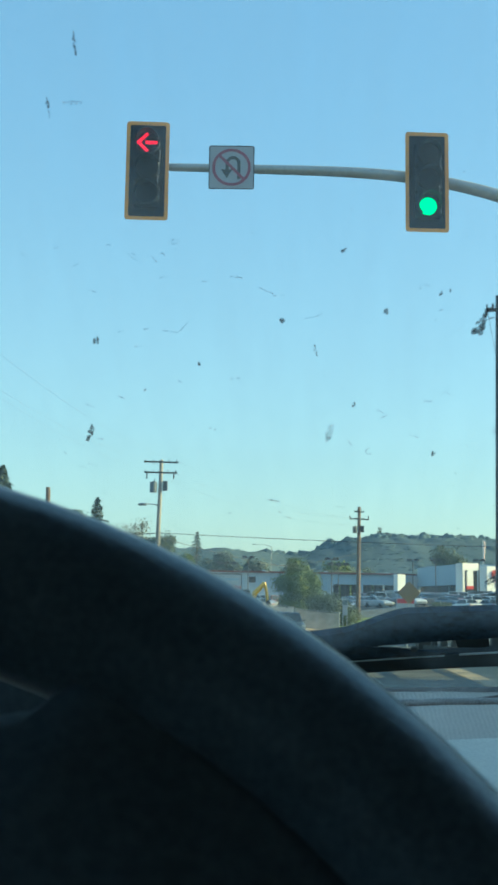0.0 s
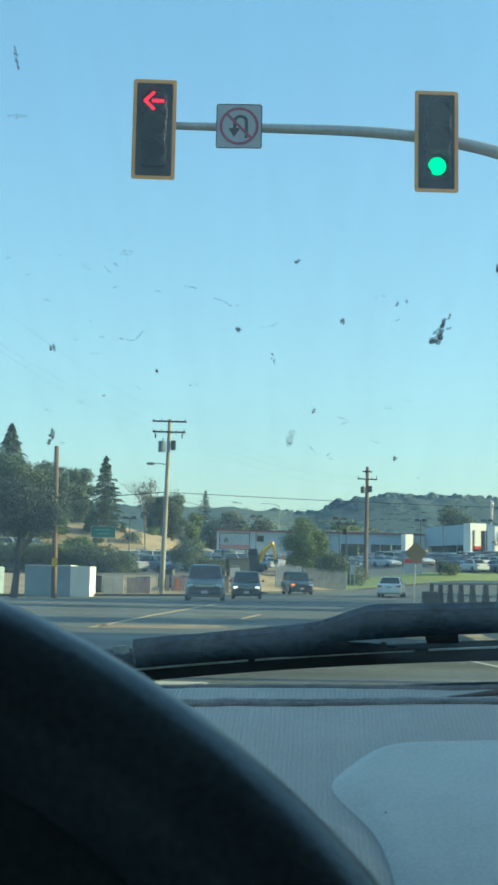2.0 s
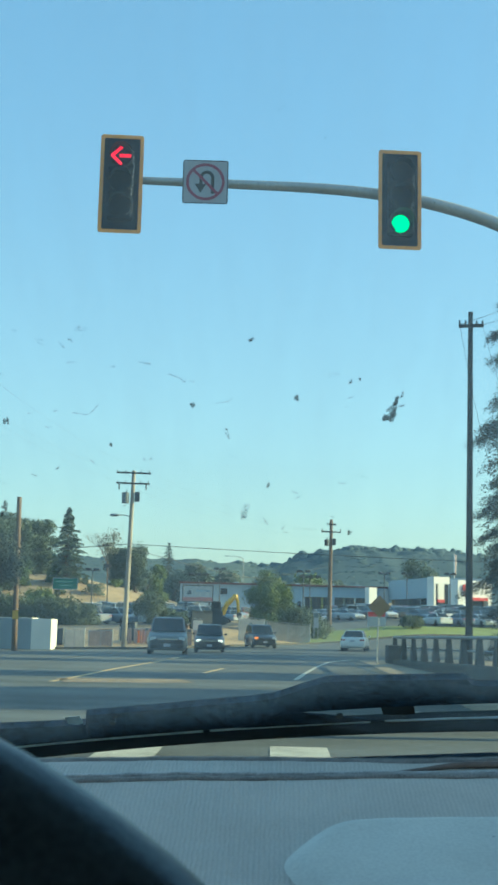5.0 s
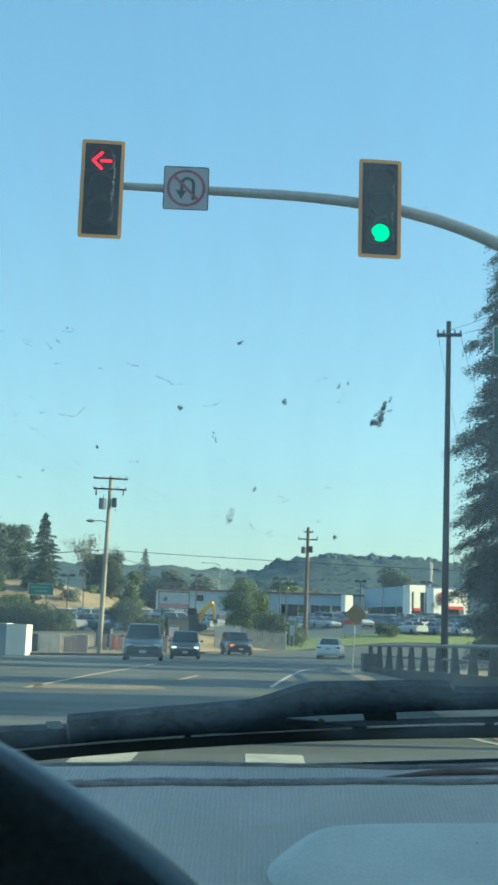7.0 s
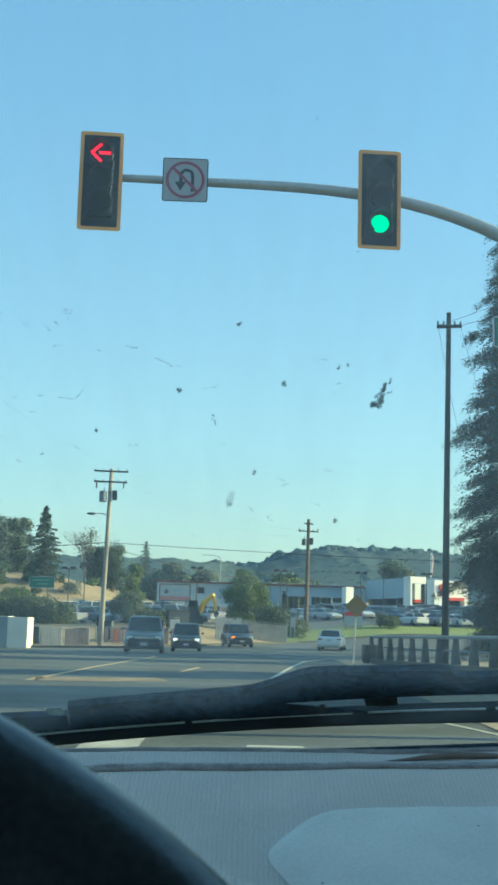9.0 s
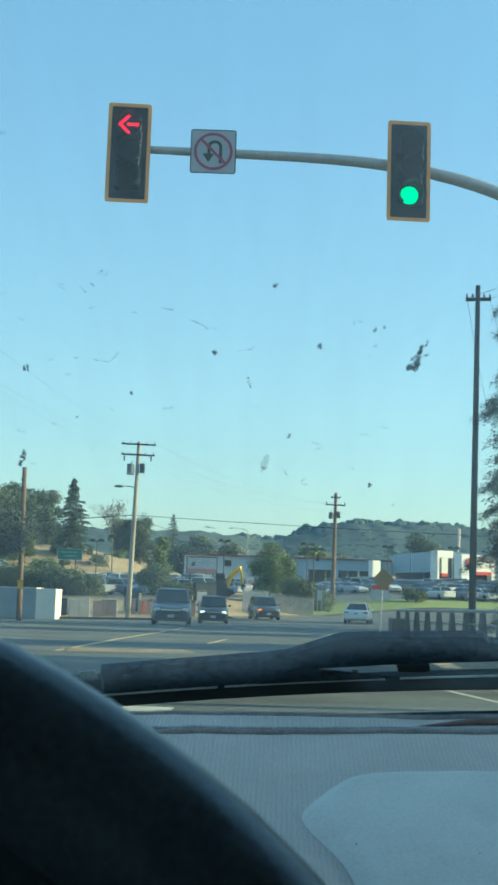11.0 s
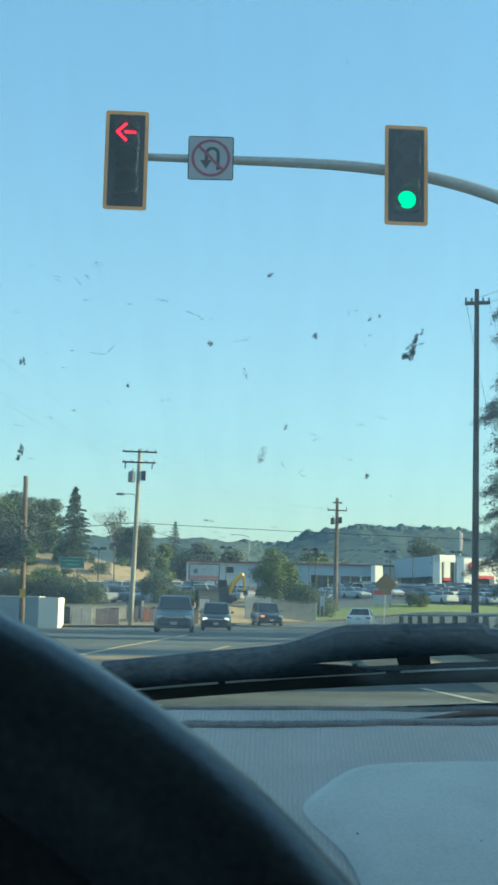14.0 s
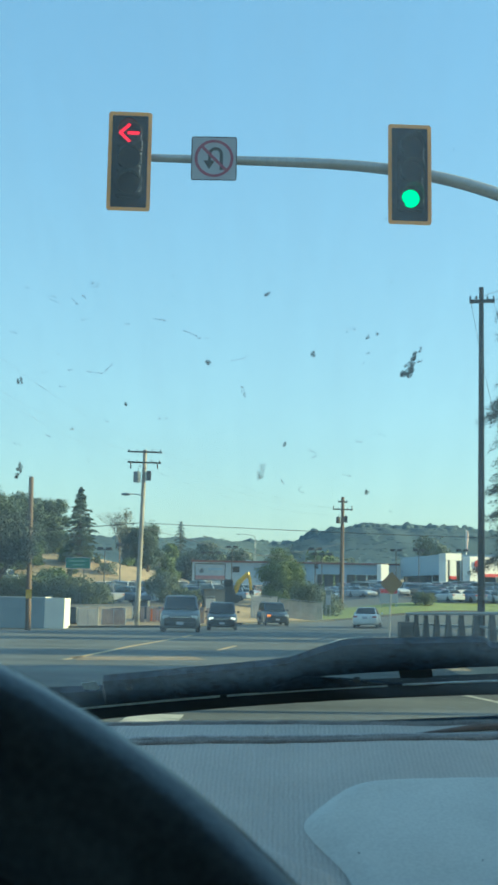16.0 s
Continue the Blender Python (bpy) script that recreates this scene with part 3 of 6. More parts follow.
cable((-56, 92, 6.2), (-10.6, 85, 6.85), 0.8, 0.030)
cable((-10.6, 85, 6.85), (84, 87, 7.1), 1.0, 0.022)
cable((-10.6, 85, 6.6), (6.05, 126, 5.6), 0.7, 0.022)
cable((-5.0, 106, 5.3), (6.05, 126, 7.6), 0.4, 0.018)
for dx in (-0.4, 0.42):
    cable((6.98 + dx, 41.4, 12.3), (17 + 3 * dx, 20, 14.5), 0.9, 0.008)
    cable((6.98 + dx, 41.4, 12.3), (9.5 + 2 * dx, 46.0, 7.0), 0.5, 0.007)
cable((6.6, 41.4, 12.25), (-6.0, 95, 14.9), 1.0, 0.0014)


# ---- roadside: railing, warning sign ----
def railing():
    """A concrete bridge parapet with tapered balusters and two pipe rails, running away along the verge."""
    a, b = Vector((4.62, 45.0, 0)), Vector((6.0, 24.0, 0))
    t = thing("bridge_railing", (0, 0, 0), "weathered concrete bridge railing with tapered balusters, shade in its colour", "railing")
    d = (b - a).normalized()
    side = Vector((d.y, -d.x, 0))
    ln = (b - a).length
    turn = Matrix.Translation(a) @ Matrix(((d.x, side.x, 0, 0), (d.y, side.y, 0, 0), (0, 0, 1, 0), (0, 0, 0, 1)))

    def base_top(s):
        return 0.17 + 0.0205 * s

    def top(s):
        return 0.99 + 0.0130 * s
    bm = bmesh.new()
    rows = []
    for k in range(12):
        s = ln * k / 11
        rows.append([bm.verts.new((s, y, z)) for y, z in ((-0.2, -0.1), (-0.2, base_top(s)), (0.2, base_top(s)), (0.2, -0.1))])
    for u, v in zip(rows, rows[1:]):
        for k in range(3):
            bm.faces.new((u[k], v[k], v[k + 1], u[k + 1]))
    bm.faces.new(rows[0])
    bm.faces.new(rows[-1][::-1])
    bmesh.ops.transform(bm, matrix=turn, verts=bm.verts)
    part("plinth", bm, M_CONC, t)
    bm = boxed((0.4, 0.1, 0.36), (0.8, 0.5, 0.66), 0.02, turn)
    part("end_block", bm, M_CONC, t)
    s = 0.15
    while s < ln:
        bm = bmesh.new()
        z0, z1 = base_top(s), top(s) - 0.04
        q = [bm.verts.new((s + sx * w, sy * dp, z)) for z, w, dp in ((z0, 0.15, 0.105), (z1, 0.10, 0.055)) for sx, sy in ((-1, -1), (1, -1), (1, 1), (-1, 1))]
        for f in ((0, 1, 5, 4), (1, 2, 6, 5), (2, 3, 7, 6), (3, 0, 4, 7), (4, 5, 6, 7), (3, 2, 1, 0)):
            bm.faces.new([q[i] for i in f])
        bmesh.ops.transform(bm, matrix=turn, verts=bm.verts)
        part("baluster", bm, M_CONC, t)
        s += 1.9
    for off, r in ((0.0, 0.05), (-0.37, 0.035)):
        part("rail", tubed([turn @ Vector((ln * k / 8 - 0.1, -0.2 if off else 0, top(ln * k / 8) + off)) for k in range(9)], r, 10), M_RAIL, t, "dull steel pipe rail")


railing()


def warning_sign():
    t = thing("warning_sign", (3.9, 44.0, 0.0), "faded yellow diamond warning sign on a thin post", "traffic sign")
    part("post", rodded((-0.03, 0.03, -0.1), (0.06, 0.03, 2.5), 0.03, n=8), M_GALV, t)
    s = 0.43
    bm = prismed([(-s + 0.03, -0.03), (-0.03, -s + 0.03), (0.03, -s + 0.03), (s - 0.03, -0.03), (s - 0.03, 0.03), (0.03, s - 0.03), (-0.03, s - 0.03), (-s + 0.03, 0.03)], 0, -0.006)
    bmesh.ops.transform(bm, matrix=Matrix.Translation((0.06, 0, 2.11)), verts=bm.verts)
    part("panel", bm, M_SIGNY, t)
    bm = boxed((0.06, -0.012, 2.08), (0.06, 0.004, 0.30))
    box(bm, (0.06, -0.012, 2.20), (0.26, 0.004, 0.06))
    part("symbol", bm, M_SIGNYD, t, "faded black symbol bars")


warning_sign()


# ---- trees and shrubs ----
rng = random.Random(7)


def leaf_cloud(name, blobs, count, size, material, parent, label="", fill=0.55, droop=0.0):
    """Many small leaf quads spread through and over a group of rounded masses."""
    vol = [rx * ry * rz for _, _, _, rx, ry, rz in blobs]
    tot = sum(v ** 0.7 for v in vol)
    verts, faces = [], []
    for (cx, cy, cz, rx, ry, rz), v in zip(blobs, vol):
        for _ in range(int(count * v ** 0.7 / tot)):
            d = Vector((rng.gauss(0, 1), rng.gauss(0, 1), rng.gauss(0, 1))).normalized()
            rad = (fill + (1 - fill) * rng.random()) * (1 + 0.16 * rng.gauss(0, 1))
            p = Vector((cx + rx * d.x * rad, cy + ry * d.y * rad, cz + rz * d.z * rad - droop * rad))
            n = (d + 0.55 * Vector((rng.gauss(0, 1), rng.gauss(0, 1), rng.gauss(0, 1)))).normalized()
            a = n.orthogonal().normalized()
            b = n.cross(a)
            s = size * (0.6 + 0.8 * rng.random())
            r = rng.random() * 6.28
            a, b = (math.cos(r) * a + math.sin(r) * b) * s, (math.cos(r) * b - math.sin(r) * a) * s * 0.7
            i = len(verts)
            verts += [p - a, p + b, p + a, p - b]
            faces.append((i, i + 1, i + 2, i + 3))
    return from_lists(name, verts, faces, material, parent, label)


def broad_tree(loc, height, width, label, material, count=3500, leaf=0.16, lumps=9, low=0.28, category="tree", seed=0, name="tree", depth=None, bark=None):
    global rng
    rng = random.Random(seed + 100)
    t = thing(name, loc, label, category)
    depth = depth or width
    h, w = height, width / 2
    bm = tubed([(0, 0, -0.2), (0.03 * h * rng.uniform(-1, 1), 0, h * 0.3), (0.05 * h * rng.uniform(-1, 1), 0, h * 0.75)], [0.035 * h, 0.026 * h, 0.01 * h], 8)
    part("trunk", bm, bark or M_BARK, t)
    blobs = []
    for k in range(lumps):
        a = 2 * math.pi * k / lumps + rng.uniform(-0.4, 0.4)
        f = rng.uniform(0.35, 0.72)
        z = h * (low + (0.92 - low) * rng.random())
        narrow = 1 - 0.55 * max(0, (z / h - 0.55) / 0.45)
        r = w * rng.uniform(0.36, 0.52)
        blobs.append((w * f * math.cos(a) * narrow, depth / 2 * f * math.sin(a) * narrow, min(z, h - 0.8 * r), r, r, r * 0.85))
    blobs.append((0, 0, h * (low + 1) / 2, w * 0.6, depth * 0.3, h * (1 - low) * 0.47))
    for k, bl in enumerate(blobs[:5]):
        part("limb", tubed([(0, 0, h * 0.3), (bl[0] * 0.6, bl[1] * 0.6, bl[2] * 0.75), (bl[0], bl[1], bl[2])], [0.016 * h, 0.01 * h, 0.004 * h], 6), bark or M_BARK, t)
    leaf_cloud("crown", blobs, count, leaf, material, t)
    return t


def conifer(loc, height, radius, label, count=60, material=None, seed=0, leaf=0.22, per=26, low=0.08, rough=0.25, taper=0.8, core=0):
    global rng
    rng = random.Random(seed + 300)
    t = thing("conifer", loc, label, "tree")
    part("trunk", tubed([(0, 0, -0.2), (0, 0, height * 0.5), (0, 0, height)], [height * 0.022, height * 0.013, 0.03], 10), M_BARK, t)
    verts, faces = [], []
    bm = bmesh.new()
    for k in range(count):
        u = (k + rng.random()) / count
        z = height * (low + (1 - low) * u)
        ln = radius * (1 - u) ** taper * min(1.0, 0.72 + 1.4 * u) * (1 + rough * max(-1.5, min(1.5, rng.gauss(0, 1)))) + 0.12
        a = k * 2.39996 + rng.uniform(-0.3, 0.3)
        d = Vector((math.cos(a), math.sin(a), 0))
        p0, p1 = Vector((0, 0, z)), d * ln + Vector((0, 0, z - 0.18 * ln))
        if ln > 0.5:
            tube(bm, [p0, p0.lerp(p1, 0.5) + Vector((0, 0, 0.04 * ln)), p1], [0.012 * height * (1 - u) + 0.015, 0.03, 0.01], 4)
        m = max(6, int(per * (ln / radius + 0.15)))
        twigs = max(3, int(9 * ln / radius) + 2)
        for j in range(m):
            f = (rng.randrange(twigs) + 0.8) / (twigs + 0.3)
            side = rng.choice((-1, 1, 1, -1, 0))
            g = rng.random() ** 0.8
            sway = Vector((d.x * 0.75 - side * d.y * 0.7, d.y * 0.75 + side * d.x * 0.7, -0.28))
            tl = (0.12 + 0.34 * (1 - 0.55 * f)) * ln if side else 0.12 * ln
            q = p0.lerp(p1, f) + sway * (g * tl) + Vector((0, 0, -0.16 * g * g * tl)) + Vector((rng.gauss(0, 0.035), rng.gauss(0, 0.035), rng.gauss(0, 0.045)))
            s = leaf * (0.55 + 0.9 * rng.random())
            e1 = (sway + Vector((rng.gauss(0, 0.35), rng.gauss(0, 0.35), rng.gauss(-0.1, 0.3)))).normalized()
            e2 = e1.cross(Vector((rng.gauss(0, 0.6), rng.gauss(0, 0.6), 1))).normalized()
            i = len(verts)
            verts += [q - e1 * s, q + e2 * s * 0.36, q + e1 * s, q - e2 * s * 0.36]
            faces.append((i, i + 1, i + 2, i + 3))
    # dense inner boughs
    for _ in range(core):
        u = rng.random() ** 1.3
        z = height * (low + (1 - low) * u)
        a = rng.uniform(0, 6.283)
        rr = radius * (1 - u) ** taper * min(1.0, 0.72 + 1.4 * u) * (0.35 + 0.68 * rng.random() ** 0.7)
        q = Vector((rr * math.cos(a), rr * math.sin(a), z - 0.15 * rr))
        e1 = Vector((math.cos(a) + rng.gauss(0, 0.5), math.sin(a) + rng.gauss(0, 0.5), -0.4 + rng.gauss(0, 0.3))).normalized()
        e2 = e1.cross(Vector((rng.gauss(0, 0.7), rng.gauss(0, 0.7), 1))).normalized()
        s = leaf * rng.uniform(1.6, 3.0)
        i = len(verts)
        verts += [q - e1 * s, q + e2 * s * 0.5, q + e1 * s, q - e2 * s * 0.5]
        faces.append((i, i + 1, i + 2, i + 3))
    part("branches", bm, M_BARK, t)
    from_lists("crown", verts, faces, material or M_LEAF_C, t)
    return t


def redwood(loc, height, radius, boughs, seed):
    """Drooping flat sprays of short needles, crowded into tiers of uneven reach."""
    g = random.Random(seed)
    t = thing("conifer", loc, "tall dark redwood with ragged drooping boughs behind the railing", "tree")
    part("trunk", tubed([(0, 0, -0.2), (0, 0, height * 0.5), (0, 0, height)], [height * 0.022, height * 0.013, 0.03], 10), M_BARK, t)
    bm = bmesh.new()
    verts, faces = [], []

    def leaf(q, e1, s, slim):
        e2 = e1.cross(Vector((g.gauss(0, 0.5), g.gauss(0, 0.5), 1))).normalized()
        i = len(verts)
        verts.extend((q - e1 * s, q + e2 * s * slim, q + e1 * s, q - e2 * s * slim))
        faces.append((i, i + 1, i + 2, i + 3))

    def reach(z, a):
        u = z / height
        n = noise.noise(Vector((2.2 * math.cos(a), 2.2 * math.sin(a), z * 0.55)))
        return radius * (1 - u) ** 0.37 * min(1.0, 0.74 + 1.4 * u) * (1 + 0.22 * min(n, 0.3) + 0.16 * noise.noise(Vector((5 * math.cos(a), 5 * math.sin(a), z * 1.5))))
    for k in range(boughs):
        u = (k + g.random()) / boughs
        z = height * (0.03 + 0.96 * u)
        a = k * 2.39996 + g.uniform(-0.4, 0.4)
        ln = reach(z, a) * g.uniform(0.88, 1.05) + 0.2
        d, side = Vector((math.cos(a), math.sin(a), 0)), Vector((-math.sin(a), math.cos(a), 0))
        droop = g.uniform(0.16, 0.34)
        tube(bm, [(0, 0, z), d * ln * 0.5 + Vector((0, 0, z - 0.05 * ln)), d * ln + Vector((0, 0, z - droop * ln))], [0.008 * height * (1 - u) + 0.015, 0.03, 0.01], 4)
        twigs = [(g.uniform(0.35, 0.98), g.choice((-1, 1)), g.uniform(0.5, 1.0)) for _ in range(int(9 + 6.5 * ln))] + [(0.97, 0, 1.0)]
        for f0, sd, gl in twigs:
            tl = gl * (0.16 + 0.42 * (1.05 - f0)) * ln if sd else 0.10 * ln
            way = (d * 0.85 + side * sd * 0.62 + Vector((0, 0, -0.30))).normalized()
            o = d * ln * f0 + Vector((0, 0, z - droop * ln * f0 * f0))
            for _ in range(int(14 + 40 * tl)):
                w = g.random()
                q = o + way * tl * w + side * g.gauss(0, 0.15) + Vector((0, 0, -0.25 * tl * w * w + g.gauss(0, 0.12)))
                leaf(q, (way + Vector((g.gauss(0, 0.55), g.gauss(0, 0.55), g.gauss(-0.1, 0.4)))).normalized(), g.uniform(0.04, 0.075), 0.42)
    for _ in range(200000):
        z = height * (0.02 + 0.95 * g.random() ** 1.1)
        a = g.uniform(0, 6.283)
        rr = reach(z, a) * (0.2 + 0.73 * g.random() ** 0.7)
        q = Vector((rr * math.cos(a), rr * math.sin(a), z - 0.2 * rr))
        leaf(q, Vector((math.cos(a) + g.gauss(0, 0.5), math.sin(a) + g.gauss(0, 0.5), -0.4 + g.gauss(0, 0.3))).normalized(), g.uniform(0.06, 0.125), 0.42)
    part("branches", bm, M_BARK, t)
    from_lists("crown", verts, faces, M_LEAF_C, t)


redwood((15.9, 58, 0.0), 28.5, 6.2, 290, 1)
# unseen trees beyond the verge, added to throw shade bands and shade the car
for k, (x, y, h, w) in enumerate(((22, 1.0, 14, 14), (27, -3, 14, 14), (28, 5, 14, 9), (22, 24.6, 13, 8.0), (22, 33.4, 13, 4.2), (27, 66, 13, 5), (24.5, 75.8, 19, 6), (36, 88, 14, 6), (21.5, 43.1, 18.5, 3.6))):
    broad_tree((x, y, gz(x, y)), h, w, "unseen leafy roadside tree shading the road", M_LEAF_D, 4200, 0.42, 16, 0.03, seed=20 + k)

broad_tree((23, 50.5, gz(23, 50.5)), 12.5, 7, "unseen leafy roadside tree shading the road", M_LEAF_D, 4200, 0.42, 14, 0.52, seed=41)
broad_tree((-0.2, 129, gz(-0.2, 129)), 6.3, 5.5, "rounded bright green tree beside the lot fence", M_LEAF_L, 26000, 0.10, 20, 0.08, seed=3)
broad_tree((2.9, 120.5, gz(2.9, 120.5)), 3.3, 6.6, "low dark shrub under the tree", M_LEAF_H, 8000, 0.10, 12, 0.02, "shrub", 4, "shrub", 3.4)
broad_tree((-11.7, 115, gz(-11.7, 115)), 3.2, 4.3, "dense green shrub behind the fence", M_LEAF_H, 8000, 0.10, 12, 0.03, "shrub", 5, "shrub")
for k, (x, w, h) in enumerate(((-19.6, 4.6, 2.1), (-22.6, 6.5, 2.9), (-27, 7.5, 3.1), (-32, 8.5, 3.4))):
    broad_tree((x, 119 + k, gz(x, 119 + k)), h, w, "dark evergreen shrub in the hedge row", M_LEAF_H, 9000, 0.11, 10, 0.03, "shrub", 6 + k, "shrub", 4.0)
broad_tree((15.4, 131, gz(15.4, 131)), 1.5, 3.4, "small green shrub on the lawn edge", M_LEAF_H, 1800, 0.10, 6, 0.02, "shrub", 12, "shrub")
broad_tree((43.7, 350, 2.0), 19.5, 15, "broad olive-green tree behind the dealership", M_LEAF_D, 9000, 0.32, 14, 0.25, seed=13)
broad_tree((10.5, 320, 2.0), 12.5, 13, "olive-green tree behind the dealership roof", M_LEAF_L, 3600, 0.4, 9, 0.2, seed=14)
# paler oak leaves on this fir stand for the haze over it
conifer((-34.6, 195, gz(-34.6, 195)), 13.0, 3.1, "dark pointed fir on the golden slope", 80, seed=2, leaf=0.22, per=150, core=350, material=M_LEAF_D)
for k, (x, y, h, w) in enumerate(((-43.3, 216, 10.4, 7.5), (-47.5, 212, 11.2, 9), (-55.6, 203, 14.5, 10), (-62, 200, 17.5, 10), (-50.5, 200, 11.5, 11))):
    broad_tree((x, y, gz(x, y)), h, w, "dense dark oak on the golden slope", M_LEAF_D, 15000, 0.17, 17, 0.02, seed=30 + k)
for k, (x, y, h, w) in enumerate(((-41.5, 192, 4.2, 4.5), (-46.5, 186, 4.6, 8), (-36.8, 196, 3.0, 3.4))):
    broad_tree((x, y, gz(x, y)), h, w, "light green bush on the golden slope", M_LEAF_L, 5000, 0.15, 8, 0.02, "shrub", 45 + k, "shrub")
broad_tree((-26.6, 226, gz(-26.6, 226)), 10.0, 6.5, "dark oak beyond the slope", M_LEAF_D, 13000, 0.16, 12, 0.02, seed=38)
broad_tree((-30.6, 228, gz(-30.6, 228)), 7.6, 6.0, "grey-green oak beyond the slope", M_LEAF_D, 11000, 0.16, 11, 0.02, seed=39)
broad_tree((-23.2, 232, gz(-23.2, 232)), 7.4, 5.0, "green oak beyond the slope", M_LEAF_L, 5000, 0.22, 10, 0.02, seed=40)
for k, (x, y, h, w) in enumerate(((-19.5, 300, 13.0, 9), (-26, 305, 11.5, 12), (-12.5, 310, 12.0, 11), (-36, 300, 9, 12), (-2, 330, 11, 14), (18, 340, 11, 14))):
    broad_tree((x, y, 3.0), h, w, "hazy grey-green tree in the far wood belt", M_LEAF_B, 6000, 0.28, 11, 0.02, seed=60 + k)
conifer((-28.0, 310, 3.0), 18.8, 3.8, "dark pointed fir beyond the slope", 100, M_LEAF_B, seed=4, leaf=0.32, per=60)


def bare_tree(loc, h, seed):
    r = random.Random(seed)
    t = thing("bare_tree", loc, "thin wispy half-bare tree against the sky", "tree")
    bm = bmesh.new()

    def grow(p, d, ln, rad, lvl):
        q = p + d * ln
        tube(bm, [p, q], [rad, rad * 0.65], 4)
        if lvl:
            for _ in range(3):
                e = (d + Vector((r.gauss(0, 0.5), r.gauss(0, 0.5), r.gauss(0.15, 0.3)))).normalized()
                grow(p.lerp(q, r.uniform(0.5, 1)), e, ln * r.uniform(0.55, 0.75), rad * 0.55, lvl - 1)
    grow(Vector((0, 0, -0.2)), Vector((0, 0, 1)), h * 0.4, h * 0.014, 5)
    part("branches", bm, M_TWIG, t)
    leaf_cloud("crown", [(0.0, 0.0, h * 0.62, h * 0.24, h * 0.24, h * 0.30), (h * 0.1, 0, h * 0.78, h * 0.16, h * 0.16, h * 0.18)], 900, 0.15, M_WISP, t, "sparse wispy leaves", 0.2)


conifer((-54.4, 208, gz(-54.4, 208)), 17.6, 5.2, "tall feathery grey-green conifer above the oaks", 110, M_LEAF_D, seed=8, leaf=0.26, per=160, core=900)
# crown and trunk take the materials with shade painted in
broad_tree((-18.6, 73.2, gz(-18.6, 73.2)), 7.6, 6.4, "dark shaded tree with a stout trunk before the container", M_LEAF_K, 24000, 0.080, 22, 0.64, seed=78, depth=5.0, bark=M_BARK_SHADE)
bare_tree((-31.6, 222, gz(-31.6, 222)), 11.5, 5)


# ---- far hills ----
def ridge(x):
    """Height of the far skyline over the plain, 900 m away."""
    return (42 + 13 * smooth01((x + 15) / 75) - 4 * smooth01((x - 105) / 60) - 3 * math.exp(-((x + 8) / 22) ** 2)
            + 2.2 * noise.noise(Vector((x / 15, 3, 0))) + 6 * smooth01((-x - 120) / 100))


def hill_z(x, y):
    v = smooth01((y - 560) / 340) if y < 900 else 1 - 0.5 * smooth01((y - 900) / 400)
    canopy = (noise.noise(Vector((x / 4, y / 10, 0))) + 1) * 0.5 + (noise.noise(Vector((x / 9, y / 30, 2))) + 1) * 0.9 + (noise.noise(Vector((x / 26, y / 60, 5))) + 1) * 1.6
    return gz(x, y) * (1 - v) + v * (ridge(x) - 2.5) + canopy * v


hx = sorted({round(v, 2) for v in spread(-170, 300, 380)} | {-500, -400, -300, -230, 360, 450, 600, 700})
hy = sorted({round(v, 2) for v in spread(560, 920, 72)} | {500, 530, 960, 1040, 1150, 1300})
# the hills' haze lies in their leaf colour
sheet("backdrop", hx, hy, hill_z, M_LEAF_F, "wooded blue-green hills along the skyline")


def crown_shape(seed):
    """A lumpy dome, one unit wide and high, as vertices and faces."""
    bm = bmesh.new()
    bmesh.ops.create_icosphere(bm, subdivisions=2, radius=1.0)
    for v in bm.verts:
        n = v.co.normalized()
        v.co = n * (1 + 0.26 * noise.noise(n * 1.9 + Vector((seed * 7, 0, 0))) + 0.15 * noise.noise(n * 4.6 + Vector((0, seed * 5, 0))))
    bmesh.ops.delete(bm, geom=[v for v in bm.verts if v.co.z < -0.25 or v.co.y > 0.55], context="VERTS")
    bm.verts.index_update()
    out = [v.co.copy() for v in bm.verts], [[v.index for v in f.verts] for f in bm.faces]
    bm.free()
    return out


CROWNS = [crown_shape(k) for k in range(6)]


def forest(n, x0, x1, label, seed, deep=40, power=1.5, big=1.0, rise=0.7):
    """Soft tree crowns crowded over the face and crest of the hills."""
    r = random.Random(seed)
    verts, faces = [], []
    for _ in range(n):
        y = 906 - deep * r.random() ** power
        x = r.uniform(x0, x1) * (y + 60) / 966
        z = hill_z(x, y)
        clump = 0.5 + 0.5 * noise.noise(Vector((x / 13, y / 40, 7)))
        w = (r.uniform(1.4, 2.6) + 2.2 * clump * clump) * big
        h = w * r.uniform(0.7, 1.2) * rise * (0.55 + 0.9 * clump)
        if rise > 1.2 and r.random() < 0.4:
            w, h = w * 0.55, w * r.uniform(0.9, 1.5)
        vs, fs = r.choice(CROWNS)
        turn = r.choice((-1, 1))
        i = len(verts)
        verts += [(x + turn * w * v.x, y + w * v.y, z + h * v.z - 0.4) for v in vs]
        faces += [[i + k for k in (f if turn > 0 else f[::-1])] for f in fs]
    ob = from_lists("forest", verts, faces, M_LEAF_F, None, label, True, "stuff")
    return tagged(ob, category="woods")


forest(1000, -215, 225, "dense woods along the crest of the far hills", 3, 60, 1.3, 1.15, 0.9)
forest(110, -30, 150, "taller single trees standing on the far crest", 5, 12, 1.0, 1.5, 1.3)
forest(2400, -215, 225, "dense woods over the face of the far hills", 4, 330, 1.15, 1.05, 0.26)


